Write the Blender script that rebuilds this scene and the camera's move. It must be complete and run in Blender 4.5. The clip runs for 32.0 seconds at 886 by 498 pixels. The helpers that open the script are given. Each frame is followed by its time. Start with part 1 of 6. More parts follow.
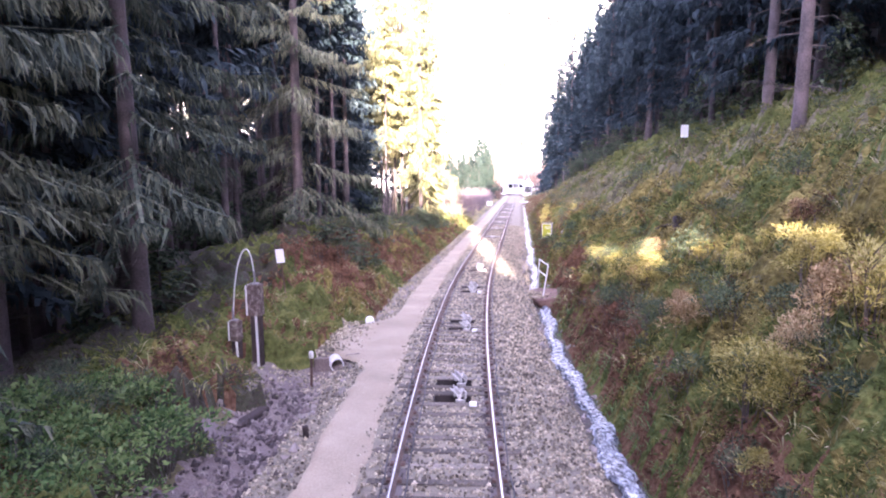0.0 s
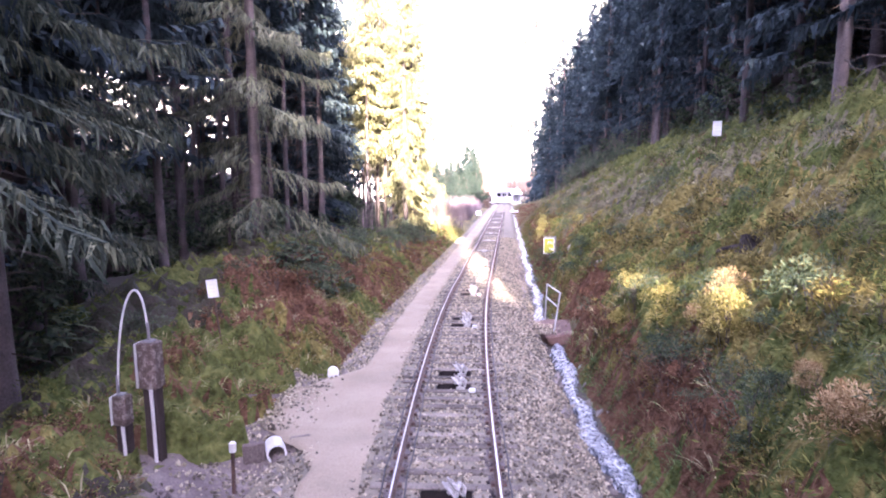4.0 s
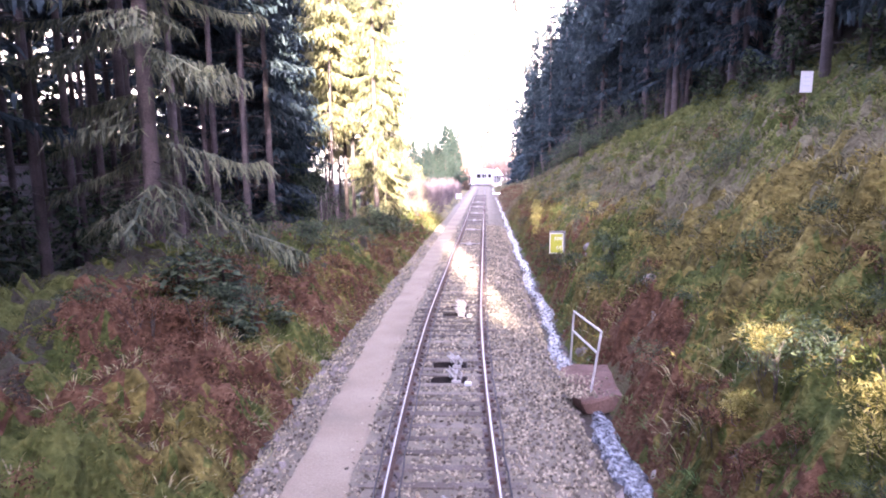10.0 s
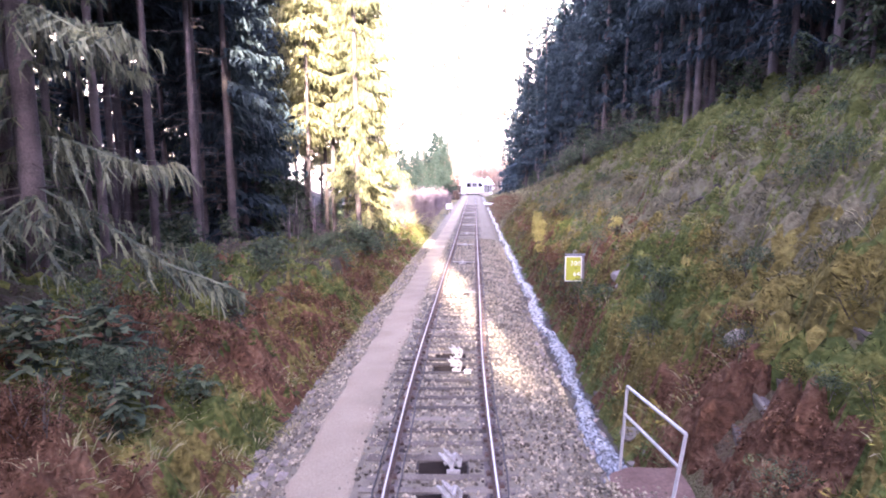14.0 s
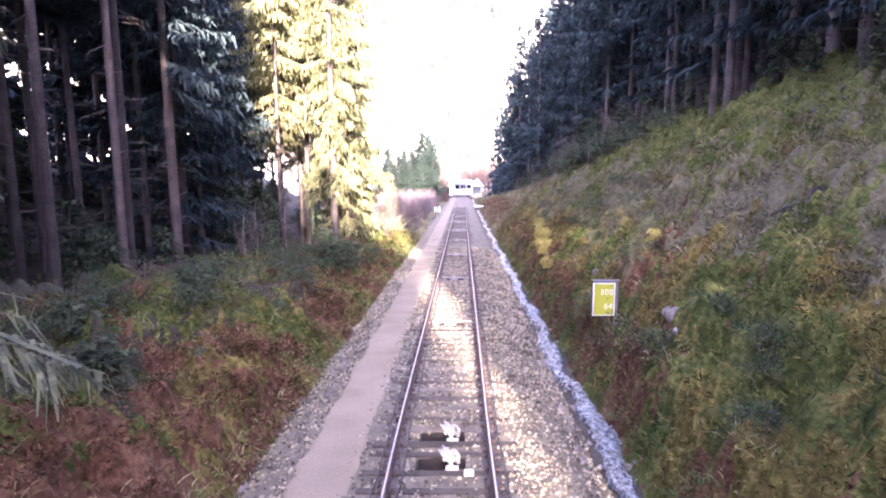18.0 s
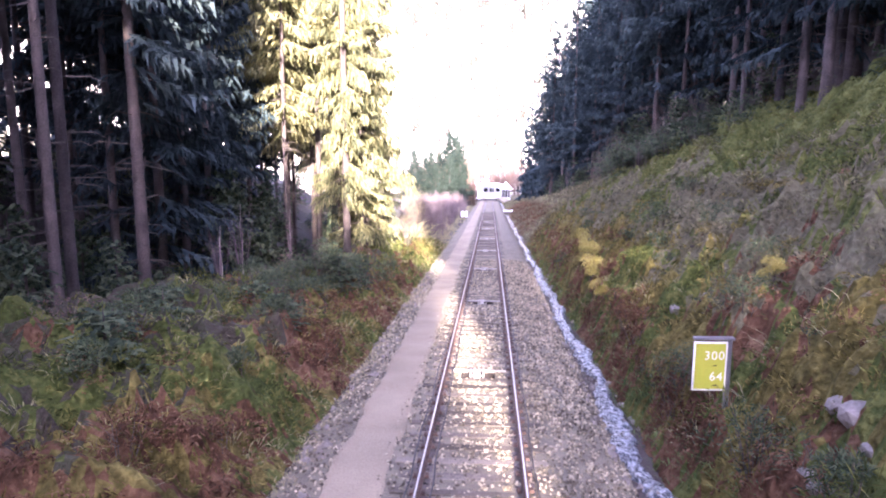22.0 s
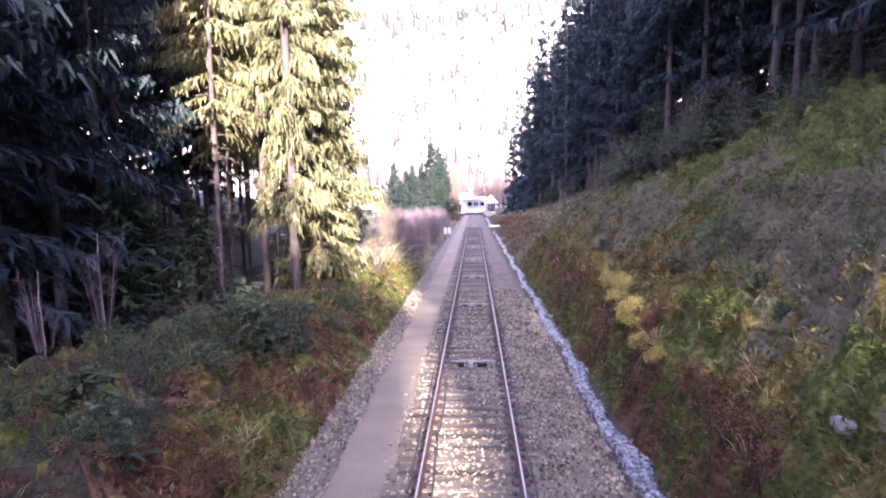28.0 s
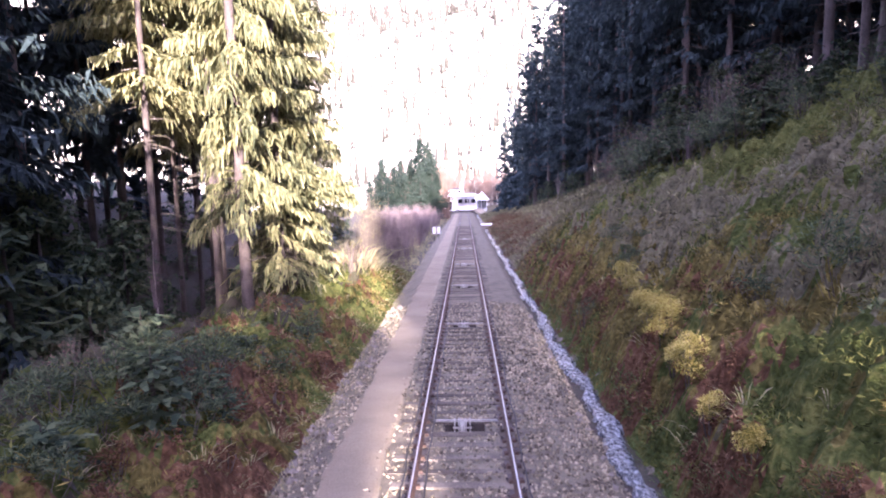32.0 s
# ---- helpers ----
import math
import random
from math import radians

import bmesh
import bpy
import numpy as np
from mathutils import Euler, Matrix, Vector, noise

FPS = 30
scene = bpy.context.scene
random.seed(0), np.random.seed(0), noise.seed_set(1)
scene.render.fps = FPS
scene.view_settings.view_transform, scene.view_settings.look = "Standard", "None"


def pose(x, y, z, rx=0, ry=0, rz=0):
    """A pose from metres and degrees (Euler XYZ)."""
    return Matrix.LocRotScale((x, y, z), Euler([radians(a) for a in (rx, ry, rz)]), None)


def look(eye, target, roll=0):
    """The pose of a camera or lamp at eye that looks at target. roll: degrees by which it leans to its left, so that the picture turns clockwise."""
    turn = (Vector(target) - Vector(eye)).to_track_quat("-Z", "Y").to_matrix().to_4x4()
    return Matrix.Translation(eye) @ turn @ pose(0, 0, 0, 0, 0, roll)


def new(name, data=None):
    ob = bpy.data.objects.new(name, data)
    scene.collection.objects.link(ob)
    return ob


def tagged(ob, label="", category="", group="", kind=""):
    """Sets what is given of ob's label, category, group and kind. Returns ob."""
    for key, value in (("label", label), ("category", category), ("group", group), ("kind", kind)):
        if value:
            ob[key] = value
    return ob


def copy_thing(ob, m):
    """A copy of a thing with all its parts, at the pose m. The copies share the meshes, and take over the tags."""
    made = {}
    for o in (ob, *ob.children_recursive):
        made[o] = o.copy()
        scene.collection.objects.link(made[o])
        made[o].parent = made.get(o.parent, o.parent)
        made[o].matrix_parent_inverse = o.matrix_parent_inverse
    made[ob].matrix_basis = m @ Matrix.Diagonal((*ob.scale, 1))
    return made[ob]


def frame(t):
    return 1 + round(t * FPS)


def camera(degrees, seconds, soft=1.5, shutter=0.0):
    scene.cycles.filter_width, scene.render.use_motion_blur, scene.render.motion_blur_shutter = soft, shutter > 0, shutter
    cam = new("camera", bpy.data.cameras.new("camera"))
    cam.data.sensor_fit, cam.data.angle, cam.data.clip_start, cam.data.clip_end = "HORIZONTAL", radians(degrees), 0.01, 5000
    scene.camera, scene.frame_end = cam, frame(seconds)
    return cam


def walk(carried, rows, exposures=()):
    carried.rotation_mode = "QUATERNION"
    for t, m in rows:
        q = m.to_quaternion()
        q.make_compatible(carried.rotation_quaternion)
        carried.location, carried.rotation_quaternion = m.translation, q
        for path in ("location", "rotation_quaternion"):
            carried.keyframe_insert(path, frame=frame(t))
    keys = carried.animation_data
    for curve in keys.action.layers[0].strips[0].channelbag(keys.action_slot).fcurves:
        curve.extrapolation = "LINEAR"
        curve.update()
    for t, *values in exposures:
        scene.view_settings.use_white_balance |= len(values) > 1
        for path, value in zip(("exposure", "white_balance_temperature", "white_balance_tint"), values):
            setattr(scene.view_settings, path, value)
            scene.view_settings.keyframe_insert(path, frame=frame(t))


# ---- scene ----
# ---- camera and walk ----
cam = camera(66.9, 32.0, soft=2.0)
METRES, EYE, TILT, LEAN, TURN = 48.5, 5.11, -9.5, 0.0, 0.0
ROWS = [
    (0.0, 0.0, 0.0, 0.0, -0.0, 0.0, 0.0),
    (0.5, 0.0002, 0.0164, 0.0024, -0.14, 0.13, 0.16),
    (1.0, -0.0003, 0.0308, 0.0022, -0.3, 0.15, 0.0),
    (1.5, -0.0005, 0.0466, 0.0046, -0.26, 0.11, -0.06),
    (2.0, -0.0003, 0.0614, 0.0056, -0.28, 0.07, -0.03),
    (2.5, 0.0001, 0.078, 0.0078, -0.51, 0.02, 0.19),
    (3.0, -0.0003, 0.0933, 0.0088, -0.8, 0.52, 0.13),
    (3.5, 0.0005, 0.1099, 0.0102, -0.95, 0.8, 0.24),
    (5.5, 0.0012, 0.1709, 0.0169, -1.52, 0.09, 0.21),
    (6.0, 0.0016, 0.1858, 0.0183, -1.72, -0.14, 0.31),
    (6.5, 0.0022, 0.2034, 0.0201, -1.91, -0.06, 0.49),
    (7.0, 0.0027, 0.2204, 0.022, -1.99, -0.21, 0.58),
    (7.5, 0.0034, 0.2381, 0.0233, -2.05, -0.45, 0.61),
    (8.0, 0.0038, 0.255, 0.0254, -2.21, -0.19, 0.59),
    (8.5, 0.005, 0.2715, 0.0275, -2.3, -0.36, 0.58),
    (9.0, 0.0049, 0.2858, 0.0285, -2.65, 0.73, 0.57),
    (9.5, 0.0054, 0.2997, 0.0294, -2.78, 0.05, 0.71),
    (10.0, 0.0062, 0.3142, 0.0314, -2.93, -0.85, 0.9),
    (10.5, 0.0066, 0.3286, 0.0322, -3.08, -0.62, 0.91),
    (11.0, 0.0075, 0.3442, 0.0337, -3.2, -0.91, 0.85),
    (11.5, 0.0085, 0.3616, 0.0357, -3.45, -0.08, 0.91),
    (12.0, 0.0093, 0.379, 0.0379, -3.55, 0.83, 0.74),
    (12.5, 0.0099, 0.3955, 0.0396, -3.64, 1.06, 0.65),
    (13.0, 0.0107, 0.4111, 0.0412, -3.73, 1.03, 0.58),
    (13.5, 0.0116, 0.4251, 0.0421, -3.74, 0.46, 0.66),
    (15.5, 0.0157, 0.485, 0.0482, -4.22, -0.53, 1.19),
    (16.0, 0.017, 0.5029, 0.0507, -4.39, 0.01, 1.13),
    (16.5, 0.018, 0.5195, 0.0517, -4.53, 0.56, 0.94),
    (17.0, 0.0191, 0.5357, 0.0536, -4.62, 0.38, 0.81),
    (17.5, 0.0203, 0.5513, 0.0556, -4.78, 0.18, 0.97),
    (18.0, 0.0213, 0.5652, 0.0562, -4.87, 0.01, 1.03),
    (18.5, 0.0225, 0.5794, 0.0572, -5.01, -0.11, 1.1),
    (19.0, 0.0237, 0.5942, 0.0591, -5.14, -0.45, 1.16),
    (19.5, 0.025, 0.6093, 0.061, -5.22, -1.36, 1.2),
    (20.0, 0.0265, 0.6255, 0.0621, -4.47, -1.76, 0.59),
    (20.5, 0.028, 0.642, 0.0642, -3.9, -0.94, 0.04),
    (21.0, 0.029, 0.6577, 0.0639, -3.52, -1.79, -0.04),
    (21.5, 0.0311, 0.6744, 0.0663, -3.42, -3.23, 0.01),
    (22.0, 0.0326, 0.6897, 0.0696, -2.56, 0.26, 0.2),
    (22.5, 0.0337, 0.7039, 0.0701, -2.67, 2.99, 0.32),
    (23.0, 0.0349, 0.7179, 0.0716, -2.74, 2.96, 0.72),
    (23.5, 0.0365, 0.7323, 0.0727, -2.93, 2.61, 0.87),
    (24.0, 0.0377, 0.7487, 0.0747, -3.12, 2.46, 0.93),
    (24.5, 0.0395, 0.7652, 0.0766, -3.3, 2.55, 0.94),
    (25.0, 0.0414, 0.7816, 0.0776, -3.56, 2.5, 1.01),
    (25.5, 0.043, 0.7972, 0.0793, -3.86, 2.62, 1.0),
    (27.5, 0.049, 0.8558, 0.0851, -3.73, 1.79, 1.48),
    (28.0, 0.0505, 0.8703, 0.0865, -3.82, 1.48, 1.45),
    (28.5, 0.0525, 0.8854, 0.0883, -4.08, 1.9, 1.61),
    (29.0, 0.0542, 0.9015, 0.0897, -4.29, 2.1, 1.71),
    (29.5, 0.056, 0.9183, 0.091, -4.47, 2.32, 1.72),
    (30.0, 0.0576, 0.9343, 0.0925, -4.49, 2.39, 1.65),
    (30.5, 0.0593, 0.9499, 0.0945, -4.5, 2.8, 1.57),
    (31.0, 0.0609, 0.9643, 0.096, -4.57, 2.33, 1.6),
    (31.5, 0.0624, 0.9778, 0.0971, -4.55, 1.64, 1.69),
    (32.0, 0.0641, 0.9917, 0.0983, -4.58, 1.23, 1.86),
]
walk(cam, [(t, pose(0, 0, EYE, TILT, LEAN, TURN) @ pose(METRES * x, METRES * y, METRES * z, 90 + pitch, roll, yaw)) for t, x, y, z, yaw, pitch, roll in ROWS],
     exposures=[(0.0, 4.49, 5455, 48), (10.0, 4.24, 5435, 48), (19.0, 3.97, 5375, 49), (21.0, 3.89, 5345, 49), (22.0, 3.89, 5315, 49), (23.0, 3.45, 5285, 50), (32.0, 3.33, 5255, 51)])

# ---- world and sun: low winter sun from behind the train, a little to its right ----
SUN_EL, SUN_DX = 17.0, -0.04
world = bpy.data.worlds.new("sky")
scene.world = world
world.use_nodes = True
wn = world.node_tree
sky = wn.nodes.new("ShaderNodeTexSky")
sky.sky_type, sky.sun_disc = "NISHITA", False
sky.sun_elevation, sky.sun_rotation = radians(SUN_EL), radians(180 + math.degrees(math.atan(SUN_DX)))
sky.air_density, sky.dust_density, sky.ozone_density = 1.0, 4.0, 1.0
wn.nodes["Background"].inputs["Strength"].default_value = 0.14
haze = wn.nodes.new("ShaderNodeHueSaturation")  # thin high haze
haze.inputs["Saturation"].default_value = 0.52
wn.links.new(sky.outputs[0], haze.inputs["Color"])
wn.links.new(haze.outputs[0], wn.nodes["Background"].inputs["Color"])
sun_data = bpy.data.lights.new("sun", "SUN")
sun_data.energy, sun_data.angle, sun_data.color = 5.0, radians(0.5), (1.0, 0.89, 0.52)
sun = new("sun", sun_data)
sun.matrix_world = look((0, 0, 60), Vector((0, 0, 60)) + Vector((SUN_DX, 1.0, -math.tan(radians(SUN_EL)))))

# ---- materials ----
def mat(name, colours, rough=0.85, scale=3.0, fine=40.0, bump=0.3, metal=0.0, island=0.0, objrand=0.0, leaf=0.0, spec=0.3, bump_dist=0.02):
    """A node material: colours mixed by a broad and a fine noise, with relief; island and objrand vary pieces, leaf lets light through."""
    m = bpy.data.materials.new(name)
    m.use_nodes = True
    n, l = m.node_tree.nodes, m.node_tree.links
    p = n["Principled BSDF"]
    geo = n.new("ShaderNodeNewGeometry")
    pos = geo.outputs["Position"]
    big = n.new("ShaderNodeTexNoise")
    big.inputs["Scale"].default_value, big.inputs["Detail"].default_value = scale, 4
    small = n.new("ShaderNodeTexNoise")
    small.inputs["Scale"].default_value, small.inputs["Detail"].default_value = fine, 3
    l.new(pos, big.inputs["Vector"]), l.new(pos, small.inputs["Vector"])
    add = n.new("ShaderNodeMath")
    add.operation = "MULTIPLY_ADD"
    add.inputs[1].default_value, add.inputs[2].default_value = 0.55, 0.0
    l.new(big.outputs[0], add.inputs[0])
    add2 = n.new("ShaderNodeMath")
    add2.operation = "MULTIPLY_ADD"
    add2.inputs[1].default_value = 0.45
    l.new(small.outputs[0], add2.inputs[0]), l.new(add.outputs[0], add2.inputs[2])
    fac = add2.outputs[0]
    for amount, source in ((island, geo.outputs["Random Per Island"]), (objrand, None)):
        if amount:
            if source is None:
                source = n.new("ShaderNodeObjectInfo").outputs["Random"]
            sub = n.new("ShaderNodeMath")
            sub.operation = "SUBTRACT"
            sub.inputs[1].default_value = 0.5
            l.new(source, sub.inputs[0])
            mul = n.new("ShaderNodeMath")
            mul.operation = "MULTIPLY_ADD"
            mul.inputs[1].default_value = amount
            l.new(sub.outputs[0], mul.inputs[0]), l.new(fac, mul.inputs[2])
            fac = mul.outputs[0]
    ramp = n.new("ShaderNodeValToRGB")
    e = ramp.color_ramp.elements
    k = len(colours)
    while len(e) < k:
        e.new(0.5)
    for i, c in enumerate(colours):
        e[i].position, e[i].color = 0.3 + 0.4 * i / max(1, k - 1), (*c, 1)
    l.new(fac, ramp.inputs[0])
    l.new(ramp.outputs[0], p.inputs["Base Color"])
    p.inputs["Roughness"].default_value, p.inputs["Metallic"].default_value = rough, metal
    p.inputs["Specular IOR Level"].default_value = spec
    if bump:
        b = n.new("ShaderNodeBump")
        b.inputs["Strength"].default_value, b.inputs["Distance"].default_value = bump, bump_dist
        l.new(small.outputs[0], b.inputs["Height"]), l.new(b.outputs[0], p.inputs["Normal"])
    if leaf:
        tr = n.new("ShaderNodeBsdfTranslucent")
        l.new(ramp.outputs[0], tr.inputs[0])
        mix = n.new("ShaderNodeMixShader")
        mix.inputs[0].default_value = leaf
        l.new(p.outputs[0], mix.inputs[1]), l.new(tr.outputs[0], mix.inputs[2])
        l.new(mix.outputs[0], n["Material Output"].inputs[0])
    return m


HEATH = mat("heath floor of moss and litter", [(0.06, 0.042, 0.024), (0.12, 0.086, 0.048), (0.105, 0.1, 0.04), (0.19, 0.145, 0.08)], scale=1.1, fine=16, bump=1.0, bump_dist=0.12)
SOIL = mat("forest soil", [(0.03, 0.021, 0.019), (0.06, 0.043, 0.038), (0.048, 0.045, 0.028), (0.095, 0.07, 0.06)], scale=0.6, fine=9, bump=0.8, bump_dist=0.08)
BALLAST = mat("ballast fines", [(0.075, 0.062, 0.044), (0.16, 0.135, 0.097), (0.25, 0.212, 0.153)], scale=2.0, fine=45, bump=1.0)
RAILSIDE = mat("darker ballast along the rails", [(0.035, 0.027, 0.026), (0.075, 0.06, 0.056), (0.12, 0.1, 0.092)], scale=3, fine=45, bump=0.8, island=0.4)
STONE = mat("ballast stone", [(0.075, 0.062, 0.043), (0.195, 0.165, 0.114), (0.4, 0.342, 0.24)], scale=1.0, fine=30, island=0.5, bump=0.3)
PATH = mat("trodden path", [(0.17, 0.134, 0.09), (0.25, 0.2, 0.136), (0.33, 0.268, 0.186)], scale=0.6, fine=28, bump=0.7)
MUD = mat("trodden mud and grit", [(0.075, 0.056, 0.05), (0.14, 0.108, 0.095), (0.22, 0.178, 0.155)], scale=1.3, fine=22, bump=1.0, bump_dist=0.05)
SLEEPER = mat("weathered sleeper wood", [(0.05, 0.04, 0.031), (0.11, 0.09, 0.07), (0.22, 0.185, 0.147)], scale=1.4, fine=30, objrand=0.35, bump=0.6)
RUST = mat("rusty steel", [(0.035, 0.024, 0.02), (0.085, 0.05, 0.038), (0.14, 0.085, 0.06)], scale=4, fine=70, rough=0.7, metal=0.3)
RAILTOP = mat("polished rail head", [(0.3, 0.29, 0.28), (0.4, 0.38, 0.37)], scale=2, fine=30, rough=0.42, metal=1.0, bump=0.05)
CABLE = mat("black cable sheath", [(0.02, 0.018, 0.018), (0.045, 0.04, 0.04)], rough=0.6, bump=0.1)
CASTIRON = mat("grey painted cast iron", [(0.2, 0.183, 0.17), (0.35, 0.33, 0.305), (0.5, 0.475, 0.445)], scale=6, fine=60, rough=0.55, metal=0.2)
PITDARK = mat("dark pit boards", [(0.018, 0.014, 0.013), (0.04, 0.03, 0.027)], scale=4, fine=40)
BARK = mat("spruce bark", [(0.03, 0.023, 0.022), (0.07, 0.055, 0.052), (0.13, 0.103, 0.095)], scale=1.6, fine=22, objrand=0.25, bump=1.0)
DEADTWIG = mat("dead twigs", [(0.05, 0.04, 0.035), (0.12, 0.1, 0.085)], scale=2, fine=20, island=0.3, bump=0)
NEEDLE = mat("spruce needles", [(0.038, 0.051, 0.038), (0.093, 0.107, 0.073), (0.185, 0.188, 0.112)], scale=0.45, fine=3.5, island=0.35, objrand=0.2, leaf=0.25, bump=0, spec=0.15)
# Lighter yellow copy of the needles: full sunlight is put into the colour.
NEEDLE_SUNLIT = mat("spruce needles lightened for sun", [(0.075, 0.085, 0.045), (0.23, 0.225, 0.11), (0.42, 0.39, 0.2)], scale=0.45, fine=3.5, island=0.3, objrand=0.15, leaf=0.4, bump=0, spec=0.15)
# Darker, bluer needle copy: the forest's shade and haze are in the colour.
NEEDLE_SHADED = mat("spruce needles darkened for shade", [(0.016, 0.027, 0.031), (0.032, 0.048, 0.054), (0.058, 0.079, 0.082)], scale=0.4, fine=3.0, island=0.35, objrand=0.25, leaf=0.2, bump=0, spec=0.15)
# Clump by the station: its shade is painted in as darker needles.
NEEDLE_CLUMP_SHADE = mat("conifer needles darkened for shade", [(0.012, 0.02, 0.017), (0.024, 0.038, 0.03), (0.044, 0.06, 0.046)], scale=0.4, fine=3.0, island=0.35, objrand=0.25, leaf=0.1, bump=0, spec=0.1)
GROWTH = {}


def growth(name, colours):
    """Growth as a close mat and as loose sprays of the same colours."""
    GROWTH[name] = mat(name + " mat", colours, scale=1.3, fine=7, leaf=0.1, bump=1.0, bump_dist=0.16, spec=0.04)
    return mat(name + " sprays", colours, scale=1.1, fine=4, island=0.4, leaf=0.25, bump=0, spec=0.04)


LITTER = mat("needle litter with moss", [(0.022, 0.016, 0.013), (0.048, 0.036, 0.026), (0.04, 0.042, 0.02), (0.085, 0.065, 0.045)], scale=1.6, fine=14, bump=1.0, bump_dist=0.1)
HEATHER = growth("heather", [(0.03, 0.027, 0.0169), (0.1, 0.09, 0.0543), (0.15, 0.136, 0.0842), (0.115, 0.118, 0.0497)])
BILBERRY = growth("bilberry", [(0.016, 0.023, 0.0067), (0.07, 0.085, 0.0232), (0.19, 0.185, 0.0538)])
GREENGRASS = growth("moss and grass", [(0.032, 0.034, 0.0095), (0.09, 0.1, 0.0286), (0.175, 0.178, 0.057)])
BRACKEN = growth("dead bracken", [(0.036, 0.018, 0.0105), (0.11, 0.057, 0.0325), (0.22, 0.13, 0.0791)])
OLIVE = growth("olive moss", [(0.026, 0.021, 0.0072), (0.115, 0.096, 0.0293), (0.27, 0.22, 0.0713)])
DARKBUSH = mat("dark green bush leaves", [(0.024, 0.038, 0.023), (0.06, 0.084, 0.048), (0.12, 0.142, 0.078)], scale=0.8, fine=4, island=0.5, leaf=0.25, bump=0, spec=0.15)
DRYGRASS = mat("dry grass", [(0.22, 0.19, 0.11), (0.36, 0.31, 0.18), (0.25, 0.25, 0.11)], scale=0.5, fine=3, island=0.5, leaf=0.25, bump=0, spec=0.1)
BROOM = mat("yellow-green broom", [(0.13, 0.12, 0.035), (0.29, 0.25, 0.06), (0.46, 0.4, 0.16)], scale=0.8, fine=4, island=0.5, leaf=0.3, bump=0, spec=0.1)
TAN = mat("dry tan broom sprays", [(0.16, 0.1, 0.045), (0.34, 0.23, 0.11), (0.5, 0.38, 0.22)], scale=0.8, fine=4, island=0.5, leaf=0.3, bump=0, spec=0.1)
# Purple-grey tone carries the far brushwood's shade and haze in the colour.
BARETWIG = mat("bare twigs", [(0.055, 0.042, 0.046), (0.105, 0.08, 0.086), (0.165, 0.125, 0.13)], scale=0.3, fine=2, island=0.4, bump=0)
LUSH = mat("fresh green bramble", [(0.035, 0.068, 0.024), (0.09, 0.15, 0.045), (0.17, 0.22, 0.08)], scale=0.8, fine=4, island=0.5, leaf=0.25, bump=0, spec=0.15)
REDTWIG = mat("reddish bare twigs", [(0.14, 0.065, 0.065), (0.26, 0.13, 0.128), (0.34, 0.2, 0.19)], scale=0.5, fine=3, island=0.4, bump=0)
FARTWIG = mat("pinkish brown twigs", [(0.07, 0.045, 0.036), (0.12, 0.08, 0.064), (0.17, 0.12, 0.095)], scale=0.1, fine=1, island=0.4, bump=0)
BIRCH = mat("pale birch bark", [(0.2, 0.17, 0.15), (0.42, 0.38, 0.34)], scale=3, fine=15)
WHITE = mat("white paint", [(0.66, 0.65, 0.64), (0.8, 0.79, 0.78)], scale=2, fine=20, rough=0.6, bump=0.1)
GREYPAINT = mat("grey galvanised steel", [(0.14, 0.13, 0.14), (0.22, 0.21, 0.22)], scale=4, fine=40, rough=0.5, metal=0.5)
YELLOW = mat("yellow-green sign face", [(0.34, 0.36, 0.035), (0.42, 0.43, 0.05)], scale=3, fine=30, rough=0.5, bump=0.05)
BOXWOOD = mat("flaking brown box", [(0.04, 0.028, 0.023), (0.1, 0.072, 0.06), (0.34, 0.3, 0.265)], scale=8, fine=35, bump=0.8)
POSTWOOD = mat("dark tarred post", [(0.022, 0.015, 0.014), (0.05, 0.034, 0.03)], scale=3, fine=30, bump=0.5)
PIPEGREY = mat("pale plastic pipe", [(0.42, 0.41, 0.4), (0.55, 0.54, 0.52)], scale=5, fine=40, rough=0.5, bump=0.1)
ROCK = mat("field stone", [(0.11, 0.092, 0.08), (0.2, 0.172, 0.152), (0.31, 0.27, 0.245)], scale=2, fine=14, bump=0.8)
RUBBLE = mat("dirty rubble", [(0.045, 0.034, 0.032), (0.1, 0.078, 0.072), (0.21, 0.175, 0.155)], scale=1.2, fine=18, island=0.5, bump=0.6)
SLATE = mat("dark slate roof", [(0.05, 0.045, 0.05), (0.1, 0.085, 0.085)], scale=1, fine=12)
# Near-black faces: the shade of openings and windows is put into the colour.
DARK = mat("opening shade", [(0.012, 0.012, 0.014), (0.03, 0.03, 0.032)], bump=0)
# Pale ground tone: the glare on the hillside is put into its colour.
HILLGROUND = mat("hillside pale for glare", [(0.3, 0.26, 0.2), (0.44, 0.4, 0.33), (0.36, 0.36, 0.24)], scale=0.03, fine=0.3, bump=0)
HILLTREE = mat("hillside trees", [(0.03, 0.029, 0.022), (0.055, 0.052, 0.04), (0.09, 0.085, 0.066)], scale=0.02, fine=0.2, island=0.3, leaf=0.3, bump=0)


